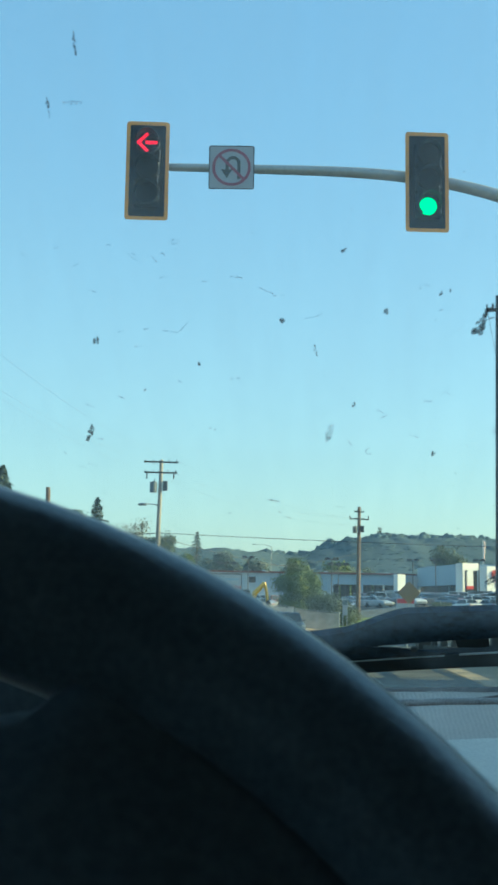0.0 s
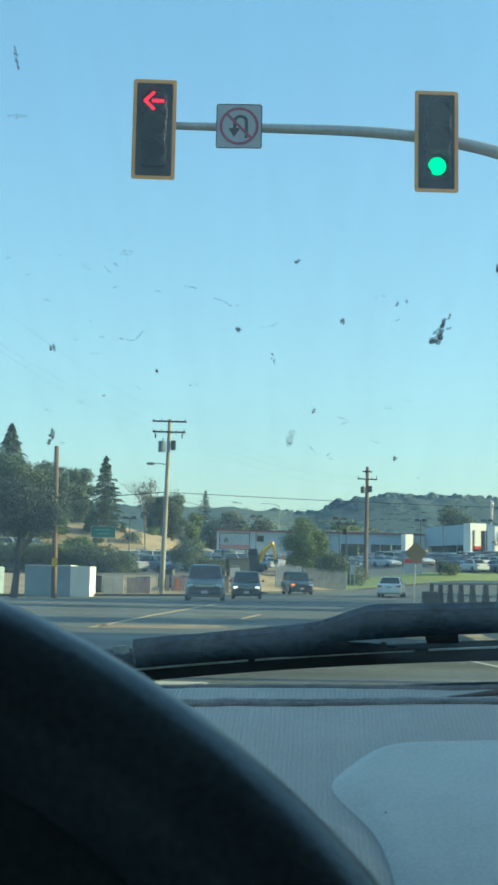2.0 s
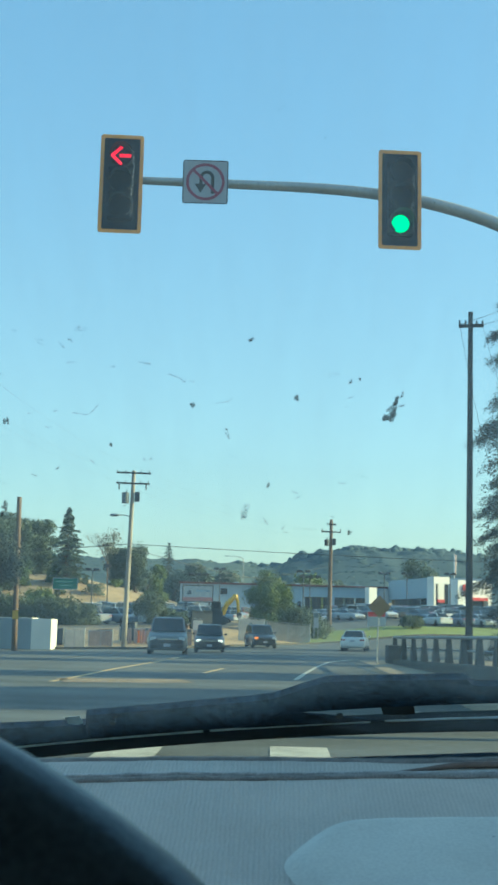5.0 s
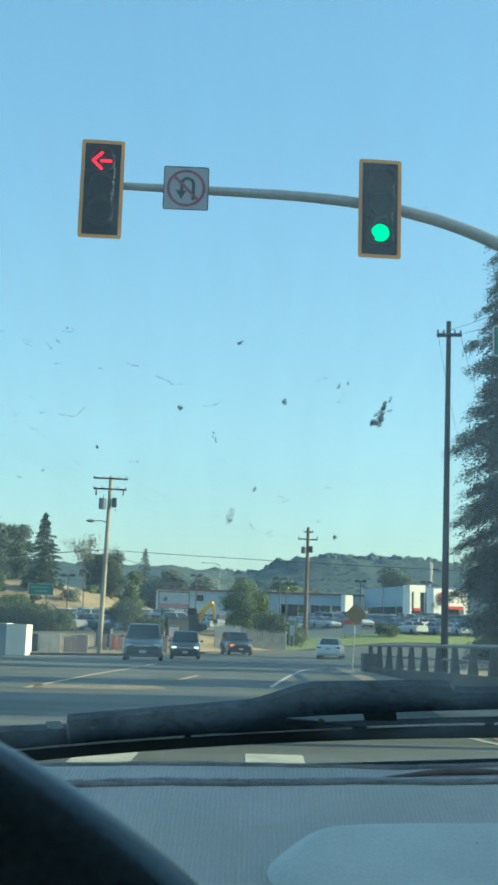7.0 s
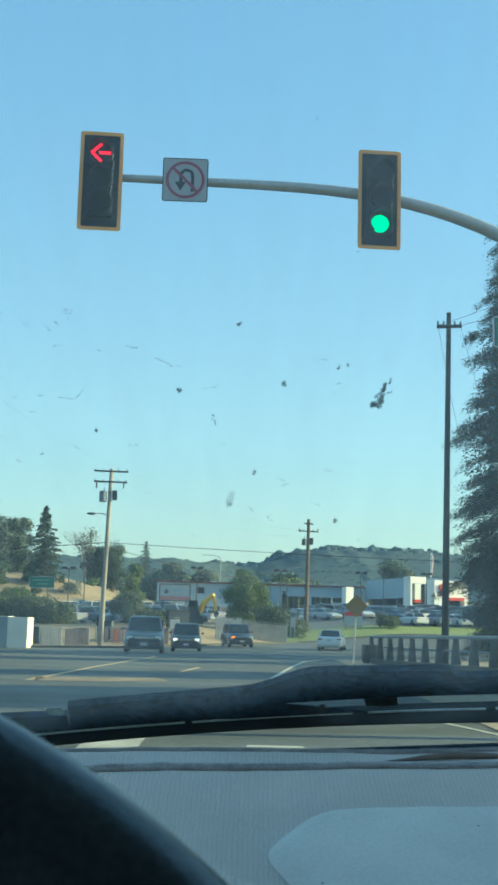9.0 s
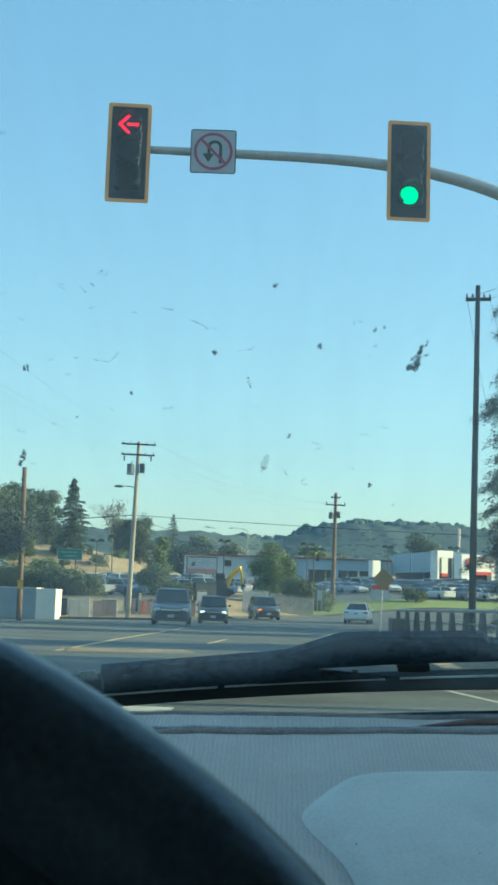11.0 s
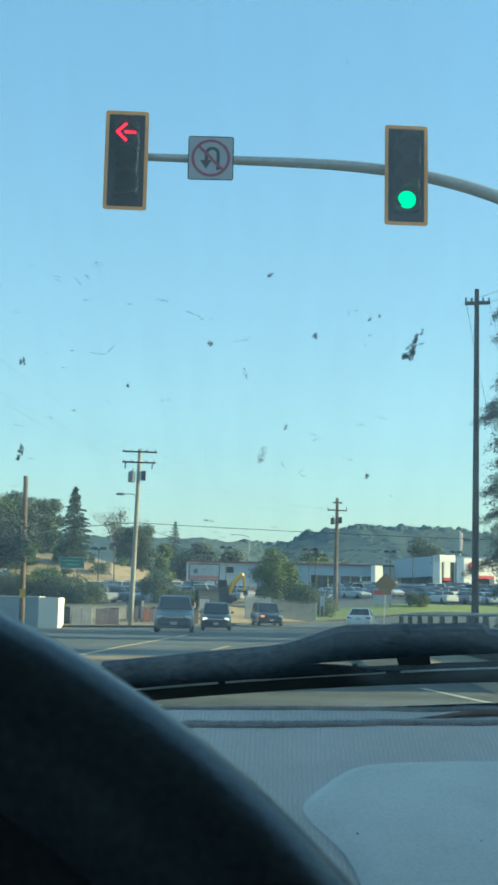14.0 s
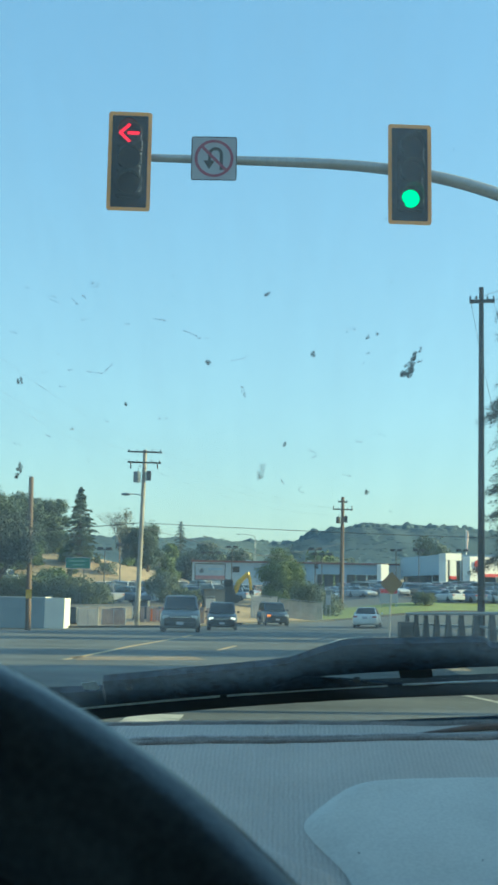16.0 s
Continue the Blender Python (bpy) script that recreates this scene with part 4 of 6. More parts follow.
def far_hill():
    ys = spread(2400, 3000, 8)
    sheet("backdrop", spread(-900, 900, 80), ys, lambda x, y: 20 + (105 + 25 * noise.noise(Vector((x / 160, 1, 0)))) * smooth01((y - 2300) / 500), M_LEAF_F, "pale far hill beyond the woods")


far_hill()


# ---- dealership ----
def showroom():
    t = thing("dealership_building", (0, 0, 0), "long low grey dealership building with dark roof edge", "building")
    # front wall along a line running slightly away to the right
    a, b = Vector((-20.4, 256, 0)), Vector((25.1, 262, 0))
    d = (b - a)
    ln = d.length
    d.normalize()
    m = Matrix.Translation(a) @ Matrix(((d.x, 0, 0, 0), (d.y, 1, 0, 0), (0, 0, 1, 0), (0, 0, 0, 1)))
    z0, z1 = 0.6, 9.4
    ox0, ox1, oz = 26.5, ln - 4.6, 7.2
    part("wall", boxed((ox0 / 2, 0.2, (z0 + z1) / 2), (ox0, 0.4, z1 - z0), 0, m), M_WALL, t)
    part("wall", boxed(((ox0 + ln) / 2, 0.2, (oz + z1) / 2), (ln - ox0, 0.4, z1 - oz), 0, m), M_WALL, t)
    part("wall", boxed((ln - 2.3, 0.2, (z0 + oz) / 2), (4.6, 0.4, oz - z0), 0, m), M_WALL, t)
    part("wall", boxed((0.2, 12, (z0 + z1) / 2), (0.4, 23, z1 - z0), 0, m), M_WALL, t)
    part("roof", boxed((ln / 2, 12, z1 - 0.15), (ln - 1.0, 23, 0.3), 0, m), M_ROOF, t)
    part("fascia", boxed((ln / 2, -0.1, z1 + 0.2), (ln + 0.6, 0.7, 0.4), 0.02, m), M_FASCIA, t, "dark red roof edge")
    n = 6
    for k in range(n):
        w = (ox1 - ox0) / n
        x = ox0 + w * (k + 0.5)
        win = part("window", boxed((x, 0.9, (z0 + oz) / 2), (w - 0.4, 0.06, oz - z0 - 0.1), 0, m), M_SHOPGL, t)
        part("mullion", boxed((x, 0.84, (z0 + oz) / 2), (0.16, 0.06, oz - z0 - 0.1), 0, m), M_IRON, win)
    for x in (ox0 + 0.5, ox0 + 7.2):
        part("column", boxed((x, 0.1, (z0 + oz) / 2), (1.0, 0.7, oz - z0), 0, m), M_WALL, t)
    part("portal", boxed((18.55, 225, 5.2), (1.7, 1.6, 6.5), 0.04, Matrix.Translation((18.75, 225, 0)) @ Matrix.Rotation(radians(24), 4, "Z") @ Matrix.Translation((-18.75, -225, 0))), M_WALLW, t, "bright white entrance pylon")
    part("sign_panel", boxed((ln - 0.7, -0.4, 7.5), (2.3, 0.3, 3.4), 0.03, m), M_BILL, t, "pale sign panel")
    part("wall_sign", boxed((9.6, -0.06, 7.9), (1.5, 0.12, 1.3), 0.02, m), M_SIGNK, t, "small dark wall sign")
    for x in (12, 26, 34, 40):
        part("roof_unit", boxed((x, 7, z1 + 0.45), (1.1, 1.2, 0.8), 0.05, m), M_WALL, t, "pale rooftop unit")


showroom()


def showroom_east():
    t = thing("showroom", (0, 0, 0), "taller white showroom with bright portals and red panels", "building")
    # long flank running from the near portal back to the low building
    a, b = Vector((31.3, 240, 0)), Vector((25.6, 262, 0))
    flank = part("wall", prismed([(0, 0.6), (12, 0.6), (12, 11.2), (0, 11.2)], 0, 20), M_WALL, t)
    flank.data.transform(Matrix.Translation((31.4, 241, 0)))
    bm = bmesh.new()
    q = [(b.x, b.y), (a.x, a.y), (a.x + 0.4, a.y + 0.5), (b.x + 0.4, b.y + 0.5)]
    lo, mid, hi = [[bm.verts.new((x, y, z)) for x, y in q] for z in (7.0, 8.6, 11.1)]
    for u, v in ((lo, mid), (mid, hi)):
        for i in range(4):
            bm.faces.new((u[i], u[(i + 1) % 4], v[(i + 1) % 4], v[i]))
    bm.faces.new(hi)
    bm.faces.new(lo[::-1])
    part("flank_wall", bm, M_WALL, t)
    for k in range(4):
        p, q2 = b.lerp(a, (k + 0.06) / 4), b.lerp(a, (k + 0.94) / 4)
        bm = bmesh.new()
        vs = [bm.verts.new(v) for v in ((p.x + 0.6, p.y, 0.6), (q2.x + 0.6, q2.y, 0.6), (q2.x + 0.6, q2.y, 7.0), (p.x + 0.6, p.y, 7.0), (p.x + 0.7, p.y, 0.6), (q2.x + 0.7, q2.y, 0.6), (q2.x + 0.7, q2.y, 7.0), (p.x + 0.7, p.y, 7.0))]
        for f in ((0, 1, 2, 3), (7, 6, 5, 4), (0, 4, 5, 1), (1, 5, 6, 2), (2, 6, 7, 3), (3, 7, 4, 0)):
            bm.faces.new([vs[i] for i in f])
        part("window", bm, M_SHOPGL, t)
    # the portals turn towards the road
    turn_a, turn_b = [Matrix.Translation(c) @ Matrix.Rotation(radians(24), 4, "Z") @ Matrix.Translation([-v for v in c]) for c in ((33.2, 238, 0), (39.0, 232, 0))]
    # near portal: leg, lintel and a hanging white panel between dark glass
    part("portal_leg", boxed((31.6, 238, 5.9), (0.5, 2.6, 10.6), 0.04, turn_a), M_WALLW, t)
    part("lintel", boxed((33.3, 238, 10.55), (3.9, 2.56, 1.4), 0.04, turn_a), M_WALLW, t)
    part("portal_panel", boxed((33.2, 237.0, 8.3), (1.4, 0.4, 3.2), 0.02, turn_a), M_WALLW, t)
    part("red_panel", boxed((33.2, 237.0, 6.4), (1.5, 0.5, 0.6), 0.02, turn_a), M_REDP, t, "red panel")
    for x, w in ((32.2, 0.66), (34.55, 1.3)):
        part("window", boxed((x, 237.5, 5.2), (w, 0.08, 9.2), 0, turn_a), M_SHOPGL, t)
    part("window", boxed((33.2, 237.6, 3.4), (1.3, 0.08, 5.4), 0, turn_a), M_SHOPGL, t)
    # far portal: solid white block with emblem, band and shop glass
    part("portal_leg", boxed((36.4, 232, 5.5), (3.0, 2.6, 9.8), 0.04, turn_b), M_WALLW, t)
    part("lintel", boxed((39.9, 232, 8.7), (4.0, 2.56, 3.3), 0.04, turn_b), M_WALLW, t)
    part("portal_leg", boxed((42.3, 232, 5.5), (0.8, 2.6, 9.8), 0.04, turn_b), M_WALLW, t)
    part("red_panel", boxed((39.4, 230.6, 6.8), (4.6, 0.3, 0.6), 0.02, turn_b), M_REDP, t, "red band")
    part("window", boxed((39.9, 232.4, 3.6), (4.0, 0.08, 5.9), 0, turn_b), M_SHOPGL, t)
    bm = bmesh.new()
    rod(bm, (36.7, 230.65, 8.85), (36.7, 230.45, 8.85), 0.85, 0.85, 24)
    bmesh.ops.transform(bm, matrix=turn_b, verts=bm.verts)
    part("emblem", bm, M_REDP, t, "plain round red emblem")
    part("text_bar", boxed((36.9, 230.62, 7.55), (1.6, 0.12, 0.28), 0, turn_b), M_REDP, t, "small red line of lettering")


showroom_east()


def flagpole():
    t = thing("flagpole", (40.6, 265, 0.9), "white flagpole with a furled striped flag", "flagpole")
    part("pole", rodded((0, 0, -0.3), (0, 0, 16.8), 0.16, 0.09, 8), M_WALLW, t)
    bm = bmesh.new()
    rows = [[bm.verts.new((0.12 + 0.34 * u + 0.06 * math.sin(6 * v), 0.2 * math.sin(9 * u), 16.5 - 4.6 * v)) for u in (0, 0.5, 1)] for v in spread(0, 1, 8)]
    for u, v in zip(rows, rows[1:]):
        for k in range(2):
            bm.faces.new((u[k], v[k], v[k + 1], u[k + 1]))
    part("flag", bm, M_FLAG, t, "limp red and white flag")


flagpole()


def lot_lamp(loc, h, heads):
    t = thing("lot_lamp", loc, "slim dark parking lot lamp with box heads", "lamp post", "parking lot lamps")
    part("pole", rodded((0, 0, -0.2), (0, 0, h), 0.10, 0.07, 8), M_IRON, t)
    part("crossbar", boxed((0, 0, h), (heads * 1.1, 0.14, 0.14)), M_IRON, t)
    for k in range(heads):
        part("lamp_head", boxed(((k - (heads - 1) / 2) * 1.2, -0.1, h + 0.16), (0.8, 0.8, 0.32), 0.03), M_IRON, t)
    return t


for x, y, top, hd in ((4.4, 175, 9.1, 2), (5.6, 182, 8.6, 3), (19.7, 210, 10.6, 2), (23.4, 207, 10.5, 2), (31.7, 212, 10.8, 2), (-9.2, 200, 10.3, 2), (-12.2, 190, 8.9, 3), (-25.6, 165, 8.25, 2), (-23.8, 168, 9.0, 1)):
    lot_lamp((x, y, gz(x, y) + 0.04), top - gz(x, y) - 0.2, hd)


def street_lamp(loc, h, reach):
    t = thing("street_lamp", loc, "tall grey street lamp with a long curved arm", "lamp post")
    part("pole", rodded((0, 0, -0.2), (0, 0, h), 0.14, 0.09, 8), M_GALV, t)
    arm = part("arm", tubed([(0, 0, h - 0.3), (-0.5, 0, h + 0.25), (-0.55 * reach, 0, h + 0.55), (-reach, 0, h + 0.6)], [0.08, 0.08, 0.07, 0.06], 8), M_GALV, t)
    part("lamp_head", boxed((-reach - 0.35, 0, h + 0.56), (0.9, 0.36, 0.18), 0.05), M_TANK, arm)


street_lamp((-7.9, 300, gz(-7.9, 300)), 17.4 - gz(-7.9, 300), 4.0)


# ---- vehicles ----
def face_panel(bm, q, inset, out, thick=0.012):
    """A thin panel set on the face with corners q."""
    q = [Vector(p) for p in q]
    c = sum(q, Vector()) / 4
    n = (q[1] - q[0]).cross(q[3] - q[0]).normalized()
    f = [c + (p - c) * inset + n * out for p in q]
    a = [bm.verts.new(p) for p in f]
    b = [bm.verts.new(p - n * thick) for p in f]
    bm.faces.new(a)
    bm.faces.new(b[::-1])
    for i in range(4):
        bm.faces.new((a[i], b[i], b[(i + 1) % 4], a[(i + 1) % 4]))
    return bm


CARS = {  # length, width, height, belt, (cabin rear base, rear top, front top, front base) as y from the nose, bonnet and boot heights
    "sedan": (4.6, 1.78, 1.45, 0.95, (3.95, 3.45, 2.25, 1.35), 0.80, 0.98),
    "suv": (4.7, 1.85, 1.75, 1.08, (4.55, 4.30, 2.0, 1.25), 0.98, 1.08),
    "van": (4.2, 1.76, 1.72, 1.02, (4.10, 4.00, 1.55, 0.95), 0.95, 1.02),
    "pickup": (5.5, 1.95, 1.85, 1.10, (3.45, 3.20, 2.1, 1.35), 1.05, 1.10),
}


def vehicle(kind, paint, loc, rz, label, category="car", group="", front_light=None, detail=True):
    """Nose towards -y before turning."""
    ln, wd, ht, belt, cab, bonnet, boot = CARS[kind]
    t = thing(kind if kind != "suv" else "sport_utility_car", loc, label, category, group, rz=rz)
    h = wd / 2
    bm = bmesh.new()
    rows = []
    st = [(0.0, 0.78, 0.32, bonnet - 0.28), (0.12, 0.93, 0.22, bonnet - 0.12), (0.5, 1.0, 0.2, bonnet - 0.03), (cab[3], 1.0, 0.2, belt - 0.04), (cab[3] + 0.2, 1.0, 0.2, belt),
          (cab[0], 1.0, 0.2, belt), (ln - 0.4, 1.0, 0.22, boot), (ln - 0.06, 0.95, 0.26, boot - 0.04), (ln, 0.86, 0.36, boot - 0.15)]
    for y, w, zl, zh in st:
        hw = h * w
        rows.append([bm.verts.new((x, y - ln / 2, z)) for x, z in ((-hw * 0.92, zl), (-hw, zl + 0.18), (-hw, zh - 0.16), (-hw * 0.9, zh), (hw * 0.9, zh), (hw, zh - 0.16), (hw, zl + 0.18), (hw * 0.92, zl))])
    for u, v in zip(rows, rows[1:]):
        for k in range(8):
            bm.faces.new((u[k], u[(k + 1) % 8], v[(k + 1) % 8], v[k]))
    bm.faces.new(rows[0][::-1])
    bm.faces.new(rows[-1])
    # cabin
    lo = [(-h * 0.9, cab[3]), (h * 0.9, cab[3]), (h * 0.9, cab[0]), (-h * 0.9, cab[0])]
    tw = h * (0.70 if kind == "sedan" else 0.79)
    hi = [(-tw, cab[2]), (tw, cab[2]), (tw, cab[1]), (-tw, cab[1])]
    L = [Vector((x, y - ln / 2, belt - 0.02)) for x, y in lo]
    U = [Vector((x, y - ln / 2, ht - (0.05 if k < 2 else 0.03))) for k, (x, y) in enumerate(hi)]
    C = [Vector((x * 0.8, y - ln / 2 + (0.2 if k < 2 else -0.2), ht)) for k, (x, y) in enumerate(hi)]
    vl, vu, vc = [[bm.verts.new(p) for p in g] for g in (L, U, C)]
    for i in range(4):
        j = (i + 1) % 4
        bm.faces.new((vl[i], vl[j], vu[j], vu[i]))
        bm.faces.new((vu[i], vu[j], vc[j], vc[i]))
    bm.faces.new(vc)
    bmesh.ops.recalc_face_normals(bm, faces=bm.faces)
    if detail:
        bmesh.ops.bevel(bm, geom=bm.edges[:], offset=0.045, segments=2, affect="EDGES", clamp_overlap=True)
    part("body", bm, paint, t, smooth=detail)
    for i, nm in enumerate(("windscreen", "side_window", "rear_window", "side_window")):
        j = (i + 1) % 4
        part(nm, face_panel(bmesh.new(), (L[i], L[j], U[j], U[i]), 0.92, 0.012), M_GLASS_CAR, t)
    r = 0.33 if kind in ("sedan", "van") else 0.38
    for sx in (-1, 1):
        for y in (0.85, ln - 0.95):
            x = sx * (h - 0.10)
            tyre = part("wheel", rodded((x - 0.1, y - ln / 2, r), (x + 0.1, y - ln / 2, r), r, r, 18), M_TYRE, t)
            if detail:
                part("wheel_arch", rodded((x + sx * 0.04, y - ln / 2, r + 0.02), (x + sx * 0.096, y - ln / 2, r + 0.02), r + 0.09, r + 0.08, 20), M_BLACKPL, t)
                part("rim", rodded((x + sx * 0.085, y - ln / 2, r), (x + sx * 0.108, y - ln / 2, r), r * 0.62, r * 0.55, 14), M_RIM, tyre)
        hl = front_light if front_light and (front_light is not M_AMBER or sx < 0) else M_HEAD
        part("headlight", boxed((sx * h * 0.72, 0.06 - ln / 2, bonnet - 0.24), (0.30, 0.14, 0.16), 0.03), hl, t)
        part("tail_light", boxed((sx * h * 0.74, ln / 2 - 0.05, boot - 0.2), (0.34, 0.12, 0.16), 0.03), M_TAIL, t)
        if detail:
            part("mirror", boxed((sx * (h + 0.09), cab[3] + 0.35 - ln / 2, belt + 0.06), (0.18, 0.10, 0.13), 0.03), paint, t)
    if detail:
        part("grille", boxed((0, 0.02 - ln / 2, bonnet - 0.36), (wd * (0.5 if kind == "sedan" else 0.78), 0.06, 0.16 if kind == "sedan" else 0.26), 0.02), M_BLACKPL, t)
        part("bumper", boxed((0, 0.02 - ln / 2, 0.42), (wd * 0.8, 0.10, 0.2), 0.04), M_BLACKPL if kind != "sedan" else paint, t)
        part("headlight_trim", boxed((0, 0.0 - ln / 2, bonnet - 0.25), (wd * 0.50, 0.08, 0.05), 0.015), M_CHROME, t, "chrome grille bar")
        part("number_plate", boxed((0, -ln / 2 - 0.04, 0.46), (0.32, 0.02, 0.14)), M_SIGNW, t)
        for sx in (-1, 1):
            part("sill", boxed((sx * (h - 0.03), 0.0, 0.26), (0.10, ln * 0.52, 0.16), 0.03), M_BLACKPL, t, "black lower sill")
            part("door_pillar", boxed((0, 0, 0), (0.02, 0.10, (ht - belt) * 0.86), 0.005, Matrix.Translation((sx * ((h * 0.9 + tw) / 2 + 0.012), (cab[2] + cab[1]) / 2 - ln / 2 - 0.1, (ht + belt) / 2 - 0.03)) @ Matrix.Rotation(-sx * math.atan2(h * 0.9 - tw, ht - belt), 4, "Y")), M_BLACKPL, t)
            if kind == "suv":
                part("roof_rail", tubed([(sx * tw * 0.86, cab[2] + 0.35 - ln / 2, ht), (sx * tw * 0.86, cab[2] + 0.5 - ln / 2, ht + 0.06), (sx * tw * 0.86, cab[1] - 0.5 - ln / 2, ht + 0.06), (sx * tw * 0.86, cab[1] - 0.35 - ln / 2, ht)], 0.022, 6), M_BLACKPL, t)
        part("rear_bumper", boxed((0, ln / 2 - 0.01, 0.45), (wd * 0.84, 0.12, 0.22), 0.04), paint, t)
        part("number_plate", boxed((0, ln / 2 + 0.03, 0.72 if kind == "sedan" else 0.6), (0.32, 0.02, 0.16)), M_SIGNW, t)
    return t


def on_road(x, y):
    return x, y, gz(x, y) + 0.02


vehicle("suv", M_GREYCAR, on_road(-5.04, 57.0), 4, "silver sport utility car driving towards the crossing", group="traffic on the road")
vehicle("suv", M_DARKCAR, on_road(-4.0, 75.0), 3, "dark sport utility car with lit headlights", group="traffic on the road", front_light=M_HEADON)
vehicle("suv", M_NAVYCAR, on_road(-0.95, 91.0), 10, "dark blue sport utility car with amber turn light", group="traffic on the road", front_light=M_AMBER)
vehicle("sedan", M_WHITECAR, on_road(6.0, 86.0), 180 - 9, "white sedan driving away with red tail lights", group="traffic on the road")

# parked rows on the lot
lot_rng = random.Random(11)
kinds = {k: vehicle(k, M_LOTPAINT, (90 + 5 * i, 190, gz(90 + 5 * i, 190) + 0.06), 0, "parked car on the dealership lot", "car", "cars parked on the lot", detail=False) for i, k in enumerate(("sedan", "suv", "pickup"))}


def park(x, y, rz, k):
    return copy_thing(kinds[k], pose(x, y, gz(x, y) + 0.06, 0, 0, rz))


for row, (y0, x0, x1) in enumerate(((134, 19.0, 46), (140, 18.0, 46), (147, 14, 46), (154, 10, 47), (162, 6, 48), (170, 5, 50), (179, 5, 50), (190, 4.5, 50), (203, 4.5, 50))):
    x = x0
    while x < x1:
        if lot_rng.random() < 0.93:
            park(x, max(y0, road_edge(x) + 21 + 7 * row) + lot_rng.uniform(-0.5, 0.5), lot_rng.choice((22, 26, 30, 204)) + lot_rng.uniform(-3, 3), lot_rng.choice(("sedan", "sedan", "sedan", "suv", "sedan")))
        x += 2.9
for y0, x0, x1 in ((128, -26, -8), (138, -30, -3), (150, -33, -3), (163, -36, -3)):
    x = x0
    while x < x1:
        if lot_rng.random() < 0.88:
            park(x, y0 + lot_rng.uniform(-0.5, 0.5), lot_rng.choice((40, 220)) + lot_rng.uniform(-6, 6), lot_rng.choice(("sedan", "suv", "suv", "pickup")))
        x += 3.1


# ---- fence, yard and signs by the far kerb ----
def chain_fence(x0, x1, y, label, slat, h=1.35, skip=0):
    t = thing("fence", (0, y, 0), label, "fence")
    n = max(2, round((x1 - x0) / 2.4))
    for k in range(n + 1):
        x = x0 + (x1 - x0) * k / n
        part("post", rodded((x, 0, gz(x, y) - 0.1), (x, 0, gz(x, y) + h + 0.08), 0.04, n=8), M_GALV, t)
    part("top_rail", tubed([(x0, 0, gz(x0, y) + h), (x1, 0, gz(x1, y) + h)], 0.025, 6), M_GALV, t)
    m = round((x1 - x0) / 0.16)
    for k in range(m):
        x = x0 + (x1 - x0) * (k + 0.5) / m
        if skip and k % skip == 0:
            continue
        hh = h * rng.uniform(0.93, 0.99)
        part("slat", boxed((x, -0.02, gz(x, y) + hh / 2), (0.14 if slat else 0.035, 0.02, hh)), slat or M_GALV, t)
    return t


chain_fence(-3.05, -0.75, 106, "pale weathered board fence panel", M_FENCEW, 2.1)
chain_fence(-0.6, 3.5, 111.5, "weathered grey slat fence with thin posts", M_FENCEG, 1.7)
chain_fence(-12.2, -4.2, 94, "brown slatted wire fence along the yard", M_FENCEB, 1.25, 3)
chain_fence(-15.7, -14.2, 89, "pale board fence by the container", M_FENCEW, 1.4)
chain_fence(-14.1, -12.3, 90.5, "brown slatted fence along the yard", M_FENCEB, 1.2)


def container(x, y, w, d, h, face, side, label, end=1.4):
    t = thing("storage_container", (x, y, gz(x, y) + 0.05), label, "container")
    part("body", boxed((0, 0, h / 2), (w, d, h), 0.02), face, t)
    # the end is set off in white for the sun on that side
    part("end_panel", boxed((w / 2 + end / 2, 0, h / 2), (end, d - 0.02, h - 0.02), 0.02), side, t, "white end section, painted as the sunlit side")
    n = int(w / 0.3)
    for k in range(n):
        part("rib", boxed((-w / 2 + 0.3 * (k + 0.5), -d / 2 - 0.012, h / 2), (0.12, 0.024, h - 0.16)), face, t)
    part("top_edge", boxed((0, 0, h + 0.02), (w + 0.06, d + 0.06, 0.05)), side, t)


container(-18.5, 83.4, 3.25, 2.4, 2.15, M_TRAILG, M_TRAILW, "storage container with its shaded face painted grey-blue and sunlit end white")
container(-24.9, 84.5, 4.6, 2.4, 2.1, M_TRAILG, M_TRAILG, "grey-blue storage container beside the road", 0.1)


def billboard():
    t = thing("billboard", (-9.15, 142, gz(-9.15, 142)), "pale billboard with a red lower band on posts", "billboard")
    for x in (-1.4, 1.4):
        part("post", boxed((x, 0.12, 1.5), (0.16, 0.16, 3.4)), M_IRON, t)
    zc = 4.65 - gz(-9.15, 142)
    part("panel", boxed((0, 0, zc), (3.65, 0.16, 1.95), 0.02), M_BILL, t)
    part("red_band", boxed((0.0, -0.085, zc - 0.66), (3.6, 0.02, 0.46)), M_BILLR, t, "red printed band")
    part("picture", prismed([(-1.35, zc - 0.1), (-0.75, zc - 0.1), (-0.8, zc + 0.25), (-0.95, zc + 0.45), (-1.2, zc + 0.3)], -0.096, -0.08), M_PRINT, t, "dark printed shape")
    part("text_bar", boxed((0.6, -0.085, zc + 0.35), (1.7, 0.02, 0.22)), M_WALL, t, "pale unreadable line")
    part("frame", frame_bm(3.75, 2.05, 0.09, -0.09, -0.12), M_IRON, t).location.z = zc


billboard()


